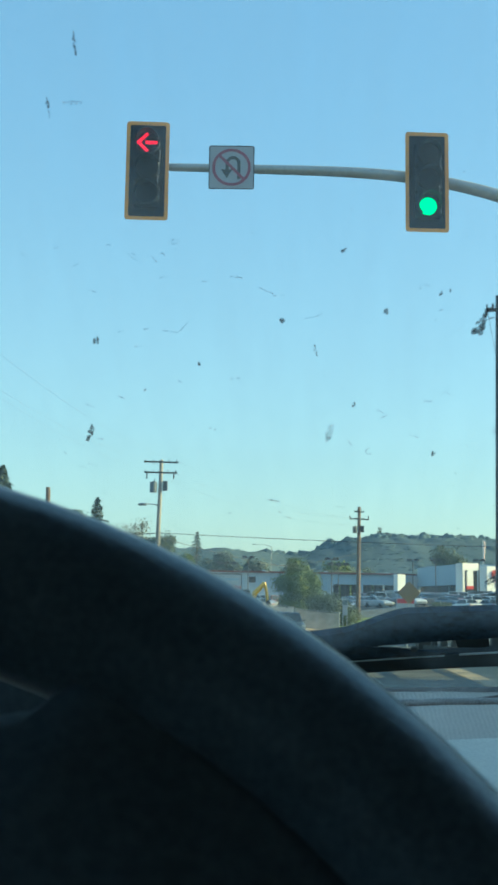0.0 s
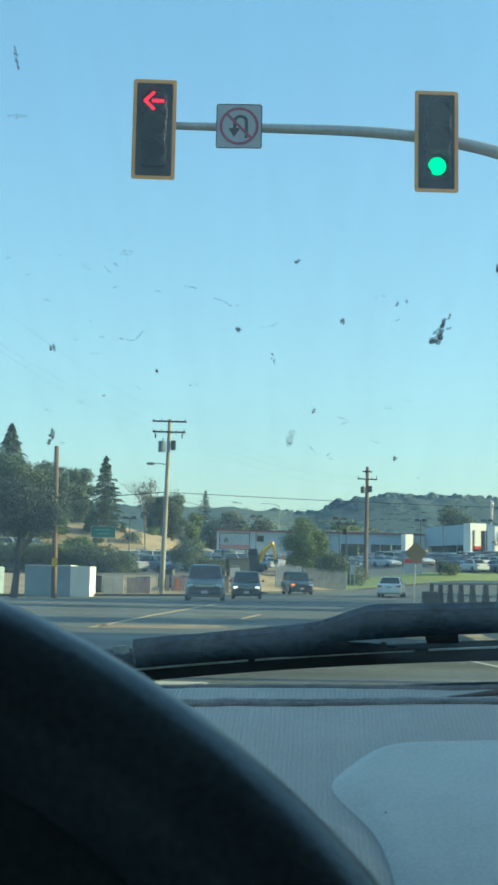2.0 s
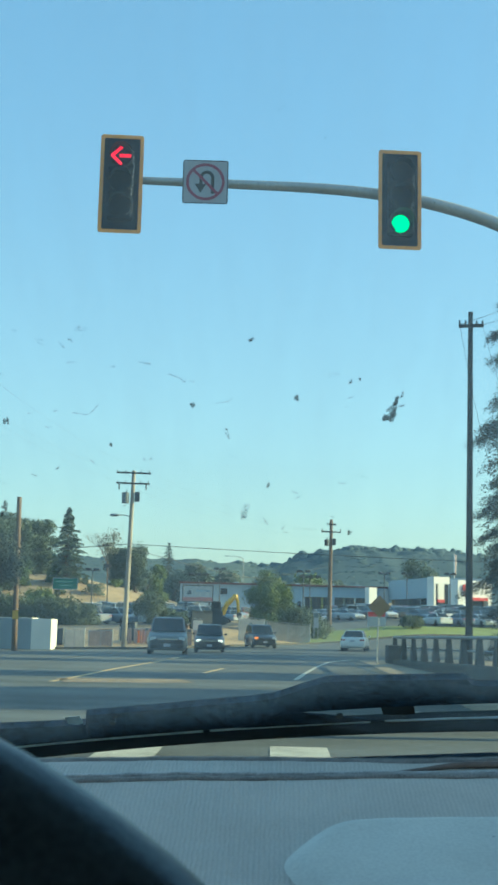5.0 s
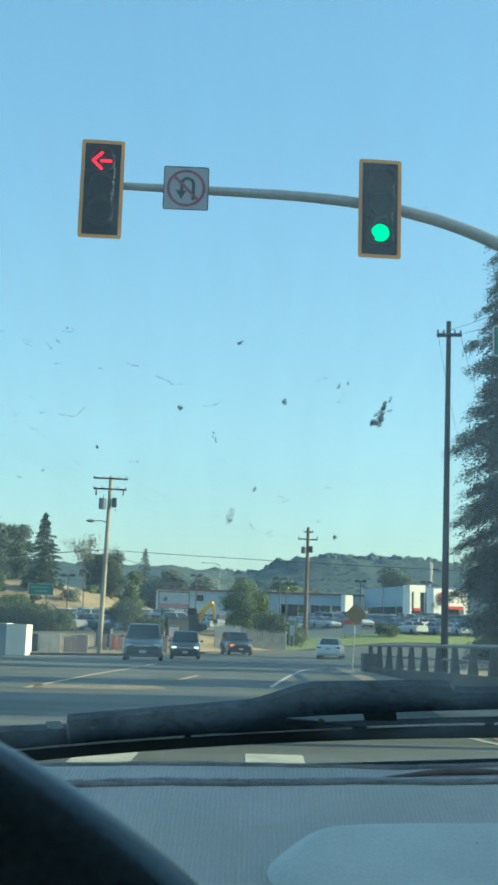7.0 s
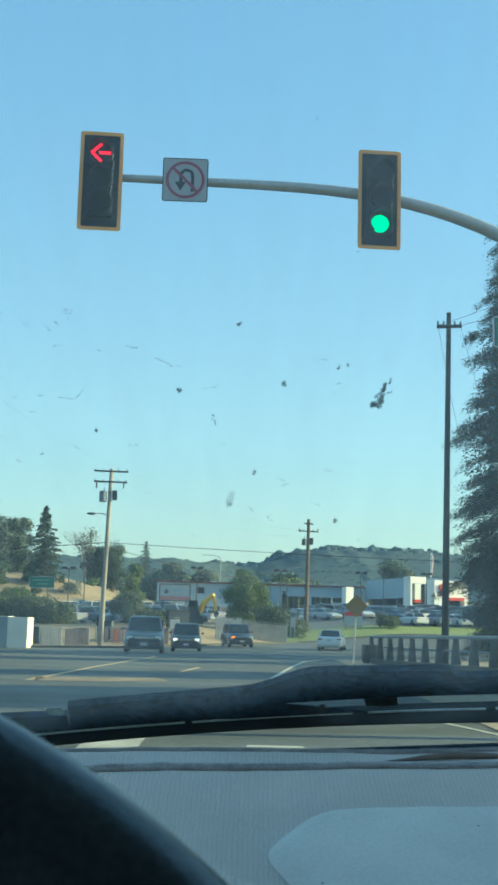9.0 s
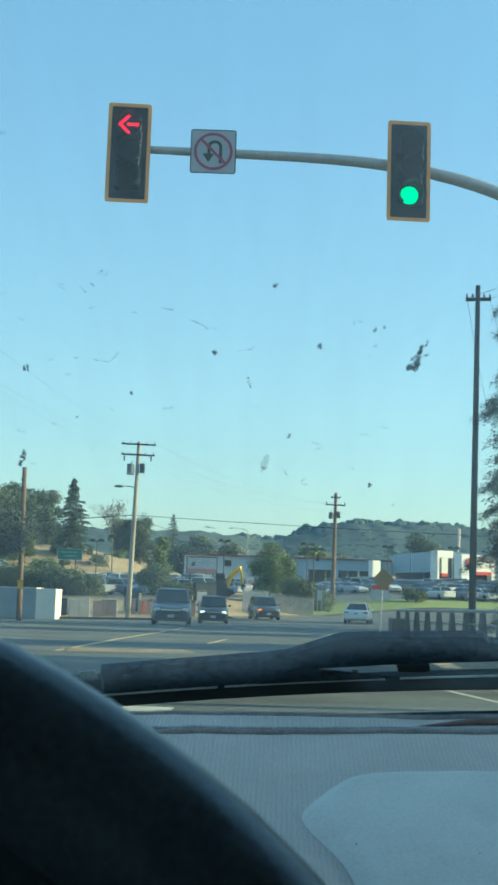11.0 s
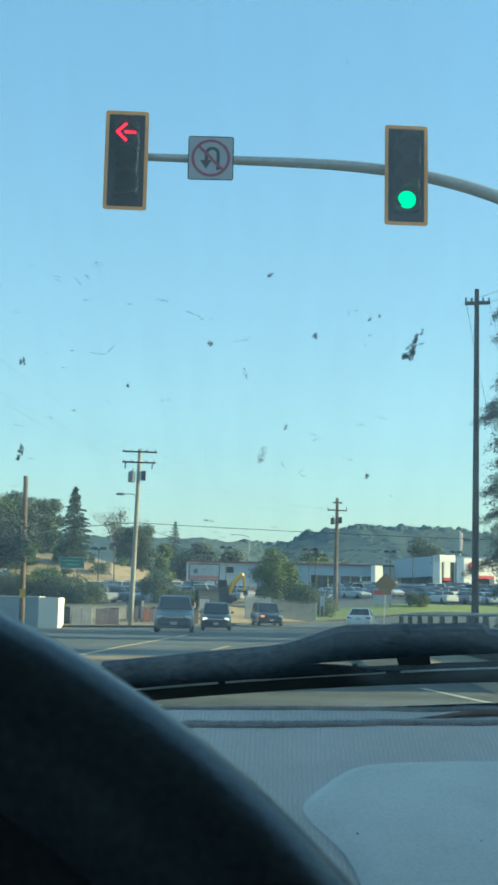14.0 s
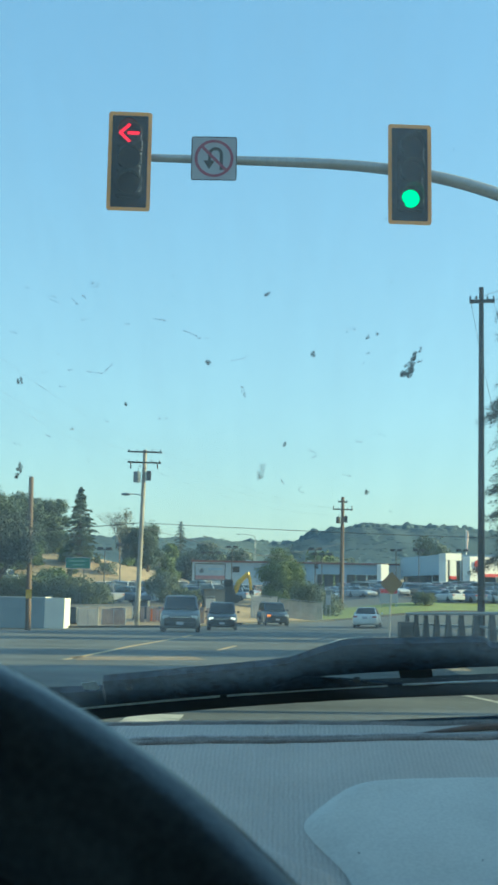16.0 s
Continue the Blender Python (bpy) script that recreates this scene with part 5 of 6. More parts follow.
def excavator():
    x, y = -5.0, 126
    t = thing("excavator", (x, y, gz(x, y)), "yellow excavator with raised bent arm and dark cab", "excavator")
    part("track", boxed((-0.7, -0.5, 0.3), (1.7, 0.45, 0.6), 0.15), M_IRON, t)
    part("track", boxed((-0.7, 0.5, 0.3), (1.7, 0.45, 0.6), 0.15), M_IRON, t)
    part("body", boxed((-0.9, 0, 0.75), (1.3, 1.3, 0.5), 0.08), M_IRON, t, "dark engine body")
    cab = part("cab", boxed((-0.75, -0.3, 1.35), (0.7, 0.6, 0.75), 0.06), M_IRON, t, "dark cab")
    part("cab_window", boxed((-0.75, -0.62, 1.42), (0.52, 0.02, 0.45)), M_SHOPGL, cab)
    part("boom", tubed([(-0.28, 0.1, 0.75), (-0.05, 0.1, 1.45), (0.68, 0.1, 2.22)], [0.17, 0.20, 0.15], 4), M_EXC, t)
    part("stick", tubed([(0.66, 0.1, 2.25), (0.82, 0.1, 1.7), (0.90, 0.1, 0.9)], [0.14, 0.12, 0.09], 4), M_EXC, t)
    part("ram", tubed([(0.1, 0.1, 1.3), (0.5, 0.1, 2.2)], 0.04, 6), M_CHROME, t)
    bk = part("bucket", boxed((0.95, 0.1, 0.75), (0.35, 0.5, 0.45), 0.08), M_IRON, t)
    part("counterweight", boxed((-1.6, 0, 0.75), (0.25, 1.2, 0.5), 0.1), M_EXC, t)
    return t


digger = excavator()
digger.scale = (1.45, 1.45, 1.45)


def yard_drum(x, y, col, label):
    t = thing("drum", (x, y, gz(x, y)), label, "drum", "drums in the yard")
    part("shell", rodded((0, 0, 0), (0, 0, 0.95), 0.26, 0.24, 14), col, t)
    part("lid", rodded((0, 0, 0.95), (0, 0, 1.0), 0.27, 0.27, 14), M_IRON, t)


yard_drum(-10.75, 95.2, M_ORANGE, "orange plastic drum behind the wire fence")
yard_drum(-10.25, 95.5, M_SIGNW, "white drum behind the wire fence")


def generator(x, y):
    t = thing("generator", (x, y, gz(x, y) + 0.1), "red towable generator behind the wire fence", "generator")
    part("body", boxed((0, 0, 0.55), (0.9, 0.8, 0.75), 0.06), M_REDBOX, t)
    part("panel", boxed((0.1, -0.41, 0.6), (0.4, 0.02, 0.3)), M_SIGNW, t)
    for s in (-0.25, 0.25):
        part("wheel", rodded((s, -0.45, 0.1), (s, -0.35, 0.1), 0.18, 0.18, 14), M_TYRE, t)


generator(-9.7, 96.2)


def road_sign_green():
    t = thing("highway_sign", (-32.4, 182, gz(-32.4, 182)), "green highway direction sign on the golden slope", "road sign")
    z = 6.62 - gz(-32.4, 182)
    part("panel", boxed((0, 0, z), (3.9, 0.08, 1.75), 0.02), M_SIGNG, t)
    part("border", frame_bm(3.9, 1.75, 0.06, -0.045, -0.06), M_SIGNW, t, "thin white border").location.z = z
    for x in (-0.9, 0.9):
        part("post", boxed((x, 0.1, z / 2 - 0.5), (0.12, 0.12, abs(z) + 2.4)), M_IRON, t)
    for k, (x, w) in enumerate(((-0.2, 2.6), (0.1, 1.8))):
        part("text_bar", boxed((x, -0.055, z + 0.33 - 0.6 * k), (w, 0.01, 0.22)), M_SIGNTXT, t, "pale unreadable line")


road_sign_green()


def lot_sign(x, y, w, h, z, col, label):
    t = thing("lot_sign", (x, y, gz(x, y)), label, "sign", "small signs by the lot")
    for s in (-w * 0.4, w * 0.4):
        part("post", boxed((s, 0.06, (z + h / 2) / 2), (0.08, 0.08, z + h / 2)), M_GALV, t)
    part("panel", boxed((0, 0, z), (w, 0.08, h), 0.02), M_SIGNW, t)
    part("band", boxed((0, -0.045, z + h * 0.28), (w * 0.92, 0.012, h * 0.3)), col, t)


lot_sign(11.2, 128, 2.0, 1.6, 1.3, M_REDP, "white lot sign with a red top band")
lot_sign(4.3, 118, 0.5, 1.6, 2.0, M_TANK, "tall pale sign at the fence end")


def pole_sign():
    t = thing("pole_sign", (-16.45, 74.7, 1.55), "small yellow sign fixed to the bare pole", "traffic sign")
    part("panel", boxed((0.06, 0, 0), (0.38, 0.03, 0.55), 0.02), M_EXC, t)
    part("bracket", boxed((0, 0.06, 0), (0.1, 0.1, 0.5)), M_IRON, t)


pole_sign()


def crate(x, y, w, h, material, label, rz=0):
    t = thing("crate", (x, y, gz(x, y) + 0.03), label, "crate", "clutter in the yard", rz=rz)
    part("box", boxed((0, 0, h / 2), (w, w * 0.8, h - 0.02), 0.03), material, t)
    for z in (0.1, h - 0.1):
        part("batten", boxed((0, -w * 0.4 - 0.02, z), (w, 0.04, 0.1)), M_WOODK, t)


for x, y, w, h, m, lb, rz in ((-13.2, 92.6, 1.1, 1.2, M_CRATE, "weathered wooden crate behind the yard fence", 8), (-11.9, 97, 1.3, 1.5, M_TARP, "crate under a dusty blue tarpaulin", -5),
                              (-8.6, 97.5, 0.9, 1.0, M_REDBOX, "red painted steel box in the yard", 12), (-7.6, 98, 1.2, 1.3, M_CRATE, "weathered wooden crate behind the yard fence", 0),
                              (-6.3, 99, 0.8, 1.9, M_TRAILW, "tall white box in the yard", 4), (-5.3, 100, 1.1, 1.4, M_CRATE, "weathered wooden crate behind the yard fence", -9),
                              # this tarped crate stands in for a dark machine
                              (-6.9, 112, 2.0, 1.7, M_TARP, "crate under a dusty blue tarpaulin", 15),
                              (-16.8, 92, 1.0, 1.3, M_TARP, "crate under a dusty blue tarpaulin", 0)):
    crate(x, y, w, h, m, lb, rz)


broad_tree((-27.5, 138, gz(-27.5, 138)), 3.9, 5.4, "olive-green shrub above the hedge", M_LEAF_L, 4500, 0.14, 10, 0.02, "shrub", 71, "shrub", 3.5)
for x in (-38.5, -35.9):
    vehicle("van", M_WHITECAR, (x, 150, gz(x, 150) + 1.6), 60, "white van parked behind the hedge", "van", "cars parked on the lot", detail=False)
crate(-6.9, 95.5, 0.55, 0.9, M_EXC, "yellow plastic bin in the yard", 5)
lot_sign(-7.3, 93.4, 0.45, 0.9, 1.25, M_TRAILW, "white notice board on the yard fence")

broad_tree((-8.9, 111, gz(-8.9, 111)), 1.7, 2.4, "dusty olive shrub in the yard", M_LEAF_H, 1800, 0.1, 7, 0.02, "shrub", 90, "shrub")
slope_rng = random.Random(17)
for k in range(16):
    x, y = slope_rng.uniform(-52, -24), slope_rng.uniform(176, 212)
    h = slope_rng.uniform(0.9, 2.4)
    broad_tree((x, y, gz(x, y)), h, h * slope_rng.uniform(1.3, 2.2), "green bush dotted over the golden slope", slope_rng.choice((M_LEAF_L, M_LEAF_H, M_LEAF_D)), 700, 0.16, 6, 0.02, "shrub", 100 + k, "shrub")


# ---- the car that carries the camera ----
def fabric(name, col):
    """Ribbed velour: fine cords across the mat, pile and pale wear."""
    m = mat(name, col, 0.95, var=0.11, fine=600, coarse=11, spec=0.15)
    n, l = m.node_tree.nodes, m.node_tree.links
    b = n["Principled BSDF"]
    b.inputs["Sheen Weight"].default_value = 0.35
    b.inputs["Sheen Roughness"].default_value = 0.5
    tc = n.new("ShaderNodeTexCoord")
    wv = n.new("ShaderNodeTexWave")
    wv.bands_direction = "X"
    wv.inputs["Scale"].default_value = 95
    wv.inputs["Distortion"].default_value = 3.0
    wv.inputs["Detail"].default_value = 2
    nz = n.new("ShaderNodeTexNoise")
    nz.inputs["Scale"].default_value = 900
    l.new(tc.outputs["Object"], wv.inputs["Vector"])
    l.new(tc.outputs["Object"], nz.inputs["Vector"])
    cords = n.new("ShaderNodeMapRange")  # darker grooves between the cords
    cords.inputs["To Min"].default_value = 0.90
    cords.inputs["To Max"].default_value = 1.06
    frayed = n.new("ShaderNodeTexNoise")
    frayed.inputs["Scale"].default_value = 110
    frayed.inputs["Detail"].default_value = 2
    l.new(tc.outputs["Object"], frayed.inputs["Vector"])
    broken = n.new("ShaderNodeMath")
    broken.operation = "MULTIPLY_ADD"
    broken.inputs[1].default_value = 0.55
    l.new(wv.outputs["Fac"], broken.inputs[0])
    half = n.new("ShaderNodeMath")
    half.operation = "MULTIPLY"
    half.inputs[1].default_value = 0.55
    l.new(frayed.outputs["Fac"], half.inputs[0])
    l.new(half.outputs[0], broken.inputs[2])
    l.new(broken.outputs[0], cords.inputs["Value"])
    shade = n.new("ShaderNodeVectorMath")
    shade.operation = "SCALE"
    l.new(b.inputs["Base Color"].links[0].from_socket, shade.inputs[0])
    l.new(cords.outputs["Result"], shade.inputs["Scale"])
    l.new(shade.outputs[0], b.inputs["Base Color"])
    ad = n.new("ShaderNodeMath")
    ad.operation = "ADD"
    l.new(wv.outputs["Fac"], ad.inputs[0])
    l.new(nz.outputs["Fac"], ad.inputs[1])
    bp = n.new("ShaderNodeBump")
    sep = n.new("ShaderNodeSeparateXYZ")
    l.new(tc.outputs["Object"], sep.inputs[0])
    flat = n.new("ShaderNodeMapRange")  # the cords run out towards the pad
    flat.inputs["From Min"].default_value = 0.0
    flat.inputs["From Max"].default_value = 0.10
    flat.inputs["To Min"].default_value = 0.5
    flat.inputs["To Max"].default_value = 0.12
    l.new(sep.outputs["X"], flat.inputs["Value"])
    l.new(flat.outputs["Result"], bp.inputs["Strength"])
    bp.inputs["Distance"].default_value = 0.0009
    l.new(ad.outputs[0], bp.inputs["Height"])
    l.new(bp.outputs["Normal"], b.inputs["Normal"])
    return m


def thin_dirt(name, col, clear):
    """Dried dirt thin enough to let some light through."""
    m = mat(name, col, 0.9, var=0.5, fine=500, coarse=90)
    n, l = m.node_tree.nodes, m.node_tree.links
    tr = n.new("ShaderNodeBsdfTransparent")
    ms = n.new("ShaderNodeMixShader")
    ms.inputs["Fac"].default_value = clear
    l.new(n["Principled BSDF"].outputs[0], ms.inputs[1])
    l.new(tr.outputs[0], ms.inputs[2])
    l.new(ms.outputs[0], n["Material Output"].inputs["Surface"])
    return m


M_MAT = fabric("dash_mat_velour", (0.575, 0.518, 0.458))
M_MATEDGE = mat("dash_mat_binding", (0.46, 0.41, 0.38), 0.95, var=0.3, fine=600, coarse=60, bump=0.4, spec=0.1)
M_FUZZ = mat("pale_fuzzy_binding", (0.60, 0.56, 0.54), 0.95, var=0.3, fine=700, coarse=60, bump=0.4, spec=0.1)
# paler than the mat, in place of the sheen on the pad
M_PAD = mat("smooth_pad_velour", (0.69, 0.675, 0.615), 0.95, var=0.10, fine=420, coarse=14, bump=0.25, spec=0.15)
M_FOLD = mat("brown_binding_fold", (0.21, 0.165, 0.145), 0.95)
# base paler than black, standing in for the sky reflection the rim has
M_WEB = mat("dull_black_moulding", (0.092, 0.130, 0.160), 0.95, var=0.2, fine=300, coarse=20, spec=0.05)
# leather base lifted towards blue to include veiling light
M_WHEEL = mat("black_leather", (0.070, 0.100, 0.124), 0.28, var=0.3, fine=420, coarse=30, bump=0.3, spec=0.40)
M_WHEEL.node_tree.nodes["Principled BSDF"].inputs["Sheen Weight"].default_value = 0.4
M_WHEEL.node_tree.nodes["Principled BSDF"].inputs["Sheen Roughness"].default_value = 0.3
# tint paints the rim's highlight sky blue
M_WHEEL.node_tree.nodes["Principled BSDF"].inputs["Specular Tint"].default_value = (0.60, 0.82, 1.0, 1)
M_CABIN = mat("dark_cabin_trim", (0.04, 0.043, 0.047), 0.9, var=0.2, fine=120, coarse=6)
# lining lightened so the unseen roof bounces light onto the wheel
M_HEADLINER = mat("grey_headliner", (0.38, 0.38, 0.37), 0.95, var=0.1, fine=150, coarse=5)
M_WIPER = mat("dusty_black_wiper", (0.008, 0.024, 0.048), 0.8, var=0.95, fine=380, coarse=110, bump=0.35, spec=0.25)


def dusted(m, col, scale, low, high):
    """Patches of dry dust lying over a surface."""
    n, l = m.node_tree.nodes, m.node_tree.links
    b = n["Principled BSDF"]
    tc = n.new("ShaderNodeTexCoord")
    nz = n.new("ShaderNodeTexNoise")
    nz.inputs["Scale"].default_value = scale
    nz.inputs["Detail"].default_value = 6
    nz.inputs["Roughness"].default_value = 0.7
    l.new(tc.outputs["Object"], nz.inputs["Vector"])
    mr = n.new("ShaderNodeMapRange")
    mr.inputs["From Min"].default_value = low
    mr.inputs["From Max"].default_value = high
    l.new(nz.outputs["Fac"], mr.inputs["Value"])
    mx = n.new("ShaderNodeMix")
    mx.data_type = "RGBA"
    mx.inputs["B"].default_value = (*col, 1)
    l.new(b.inputs["Base Color"].links[0].from_socket, mx.inputs["A"])
    l.new(mr.outputs["Result"], mx.inputs["Factor"])
    l.new(mx.outputs["Result"], b.inputs["Base Color"])


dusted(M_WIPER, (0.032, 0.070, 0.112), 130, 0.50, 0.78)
M_RUBBER = mat("wiper_rubber", (0.020, 0.025, 0.028), 0.6, var=0.3, fine=200, coarse=30)
# near-white base replaces the sky light that catches the strip
M_STEEL = mat("sky_lit_spring_steel", (0.92, 0.92, 0.92), 0.5, 0.0, var=0.2, fine=200, coarse=20)
M_DIRTSPOT = thin_dirt("dried_bug_splatter", (0.07, 0.085, 0.10), 0.60)
M_STREAK = thin_dirt("faint_grey_streak", (0.16, 0.20, 0.22), 0.86)
M_PALESPOT = thin_dirt("pale_water_mark", (0.42, 0.45, 0.46), 0.9)
M_SPLASH = thin_dirt("white_dried_splash", (0.8, 0.82, 0.82), 0.2)
tl = M_SPLASH.node_tree.nodes.new("ShaderNodeBsdfTranslucent")
tl.inputs["Color"].default_value = (0.95, 0.92, 0.84, 1)
M_SPLASH.node_tree.links.new(tl.outputs[0], M_SPLASH.node_tree.nodes["Mix Shader"].inputs[1])
M_STICKER = mat("peeling_sticker", (0.75, 0.78, 0.80), 0.9, var=0.3, fine=500, coarse=90)


def windscreen_glass():
    """Clear pane with a thin film of dust."""
    m = bpy.data.materials.new("dusty_windscreen_glass")
    m.use_nodes = True
    n, l = m.node_tree.nodes, m.node_tree.links
    n.remove(n["Principled BSDF"])
    tr = n.new("ShaderNodeBsdfTransparent")
    tr.inputs["Color"].default_value = (0.84, 0.97, 0.945, 1)
    df = n.new("ShaderNodeBsdfTranslucent")
    df.inputs["Color"].default_value = (0.86, 0.88, 0.78, 1)
    gl = n.new("ShaderNodeBsdfGlossy")
    gl.inputs["Roughness"].default_value = 0.02
    tc = n.new("ShaderNodeTexCoord")
    nz = n.new("ShaderNodeTexNoise")
    mp = n.new("ShaderNodeMapping")  # wiped streaks, drawn out down the pane
    mp.inputs["Rotation"].default_value = (0, 0, radians(18))
    mp.inputs["Scale"].default_value = (3.2, 0.6, 0.6)
    nz.inputs["Scale"].default_value = 9
    nz.inputs["Detail"].default_value = 7
    nz.inputs["Roughness"].default_value = 0.65
    l.new(tc.outputs["Object"], mp.inputs["Vector"])
    l.new(mp.outputs["Vector"], nz.inputs["Vector"])
    mr = n.new("ShaderNodeMapRange")
    mr.inputs["From Min"].default_value = 0.3
    mr.inputs["From Max"].default_value = 0.75
    mr.inputs["To Min"].default_value = 0.07
    mr.inputs["To Max"].default_value = 0.18
    l.new(nz.outputs["Fac"], mr.inputs["Value"])
    m1 = n.new("ShaderNodeMixShader")
    l.new(mr.outputs["Result"], m1.inputs["Fac"])
    l.new(tr.outputs[0], m1.inputs[1])
    l.new(df.outputs[0], m1.inputs[2])
    fr = n.new("ShaderNodeFresnel")
    fr.inputs["IOR"].default_value = 1.35
    sc = n.new("ShaderNodeMath")
    sc.operation = "MULTIPLY"
    sc.inputs[1].default_value = 0.045
    l.new(fr.outputs[0], sc.inputs[0])
    m2 = n.new("ShaderNodeMixShader")
    l.new(sc.outputs[0], m2.inputs["Fac"])
    l.new(m1.outputs[0], m2.inputs[1])
    l.new(gl.outputs[0], m2.inputs[2])
    l.new(m2.outputs[0], n["Material Output"].inputs["Surface"])
    return m


M_GLASS = windscreen_glass()

# the pane: origin on its inner face, v runs down and forward along it, w outwards
G_O = Vector((0, 0.633, 1.608))
G_V = Vector((0, 1, -0.69)).normalized()
G_W = Vector((0, 0.69, 1)).normalized()


def on_glass(u, v, w=0.0):
    return G_O + Vector((u, 0, 0)) + G_V * v + G_W * w


CX0, CX1 = -0.62, 1.06  # the cabin's sides


def windscreen():
    bm = bmesh.new()
    q = [bm.verts.new(on_glass(u, v)) for u, v in ((CX0, -0.26), (CX1, -0.26), (CX1, 0.545), (CX0, 0.545))]
    bm.faces.new(q)
    ob = part("windscreen", bm, M_GLASS, None, "dusty slanted car windscreen with dried specks", kind="structure")
    ob.visible_shadow = False
    return tagged(ob, category="windscreen")


windscreen()


def blot(u, v, length, width, angle, material, seed, lumps=10, wedge=0.0):
    """A ragged splash of dried dirt on the pane, its long side turned by angle from the vertical."""
    r = random.Random(seed)
    bm = bmesh.new()
    ca, sa = math.cos(radians(angle)), math.sin(radians(angle))
    for _ in range(lumps):
        a, b = (r.random() ** (1.35 if wedge else 1) - 0.5) * length, r.uniform(-0.5, 0.5) * width
        b *= 1 - abs(a) / length if not wedge else (wedge + (1 - wedge) * (0.5 - a / length) ** 1.5) * min(1.0, 0.65 + 2.0 * (0.5 + a / length))
        s = r.uniform(0.14, 0.40) * width * (0.62 if wedge else 1)
        n = 7
        pts = []
        for k in range(n):
            th = 2 * math.pi * k / n
            rr = s * r.uniform(0.35, 0.75)
            x, y = b + rr * math.cos(th), a + 1.4 * rr * math.sin(th)
            pts.append(on_glass(u + ca * x + sa * y, v - (ca * y - sa * x) * 1.15, -0.0012))
        top = [bm.verts.new(p) for p in pts]
        low = [bm.verts.new(p + G_W * 0.0006) for p in pts]
        bm.faces.new(top)
        for k in range(n):
            bm.faces.new((top[k], low[k], low[(k + 1) % n], top[(k + 1) % n]))
    ob = part("dirt_speck", bm, material, None, "dried bug splash on the windscreen" if material is M_DIRTSPOT else "pale dried smear on the windscreen")
    return tagged(ob, category="dirt speck", group="specks on the windscreen")


mm = 0.001
# across, down along the pane, length, width, lean
SPOTS = [
    (0.0169, 0.0447, 3, 3, 0), (-0.0445, 0.0523, 3, 3, 0),
    (-0.0094, -0.0003, 3, 2, 60), (-0.0242, 0.0764, 8, 2, -12), (0.0008, 0.1227, 4, 2, 20), (0.0476, 0.0308, 3, 1.5, 20),
    (0.0529, 0.0288, 2, 1.5, 0), (0.0549, 0.1682, 4, 2.5, 10), (-0.1443, -0.1259, 11, 1.6, 0), (-0.1624, -0.0937, 5, 2, 0),
    (-0.1722, 0.1512, 14, 3.6, 24), (-0.1581, 0.0682, 6, 4, 5), (0.0239, 0.2505, 4, 4, 0), (-0.0962, 0.0879, 2.5, 2, 0),
]
blot(0.0736, 0.0520, 17 * mm, 8.5 * mm, 14, M_DIRTSPOT, 44, 70, 0.2)
blot(0.0778, 0.0500, 5 * mm, 1.8 * mm, 75, M_DIRTSPOT, 41, 9)
blot(0.0782, 0.0405, 4 * mm, 1.8 * mm, 5, M_DIRTSPOT, 39, 16)
for i, (u, v, ln, wd, an) in enumerate(SPOTS, 2):
    blot(u, v, ln * mm, wd * mm, an, M_DIRTSPOT, 40 + i, 44 if ln > 9 else 14)
SMEARS = [(-0.0143, 0.1494, 15, 5, 12), (-0.1120, 0.0612, 9, 0.8, 98), (-0.0706, 0.0191, 7, 0.8, 100), (-0.0533, 0.0294, 9, 0.9, 115),
          (-0.1053, -0.0049, 6, 1.0, 90), (-0.1125, 0.0195, 6, 0.8, 80), (-0.1499, -0.0936, 10, 2.0, 90), (-0.1624, -0.0880, 6, 1.2, 10),
          (-0.1035, 0.0575, 8, 0.8, 42), (-0.0136, 0.1493, 10, 2.5, 20), (-0.0515, 0.219, 7, 1.2, 100), (-0.1624, -0.0900, 9, 1.2, 0)]
for i, (u, v, ln, wd, an) in enumerate(SMEARS):
    blot(u, v, ln * mm, wd * mm, an, M_PALESPOT if i in (0, 6, 7, 9, 11) else M_STREAK, 80 + i, 40 if ln > 6 else 16)
for i, (u, v, ln, wd, an) in enumerate(((-0.2462, 0.2500, 17, 10, -8), (-0.2440, 0.2320, 9, 2.2, 14), (-0.2475, 0.2130, 13, 1.3, 16), (-0.2415, 0.2620, 9, 4, -22), (-0.2535, 0.2110, 3, 2, 0))):
    blot(u, v, ln * mm, wd * mm, an, M_SPLASH, 130 + i, 34 if ln > 8 else 10)
sp = random.Random(5)
for i in range(80):
    blot(sp.uniform(-0.26, 0.2), sp.uniform(-0.15, 0.33), sp.uniform(0.5, 1.9) * mm, sp.uniform(0.4, 0.9) * mm, sp.uniform(-70, 70), M_DIRTSPOT, 200 + i, 3)


for i in range(46):
    blot(sp.uniform(-0.20, 0.09), sp.uniform(-0.01, 0.24), sp.uniform(2.5, 8.0) * mm, sp.uniform(0.7, 1.5) * mm, sp.gauss(100, 28), M_STREAK, 300 + i, 12)


def glass_prism(outline, w0, w1):
    """An outline in the pane's own plane drawn out from w0 to w1."""
    bm = bmesh.new()
    a = [bm.verts.new(on_glass(u, v, w0)) for u, v in outline]
    b = [bm.verts.new(on_glass(u, v, w1)) for u, v in outline]
    n = len(a)
    bm.faces.new(a)
    bm.faces.new(b[::-1])
    for i in range(n):
        bm.faces.new((a[i], b[i], b[(i + 1) % n], a[(i + 1) % n]))
    bmesh.ops.recalc_face_normals(bm, faces=bm.faces)
    return bm


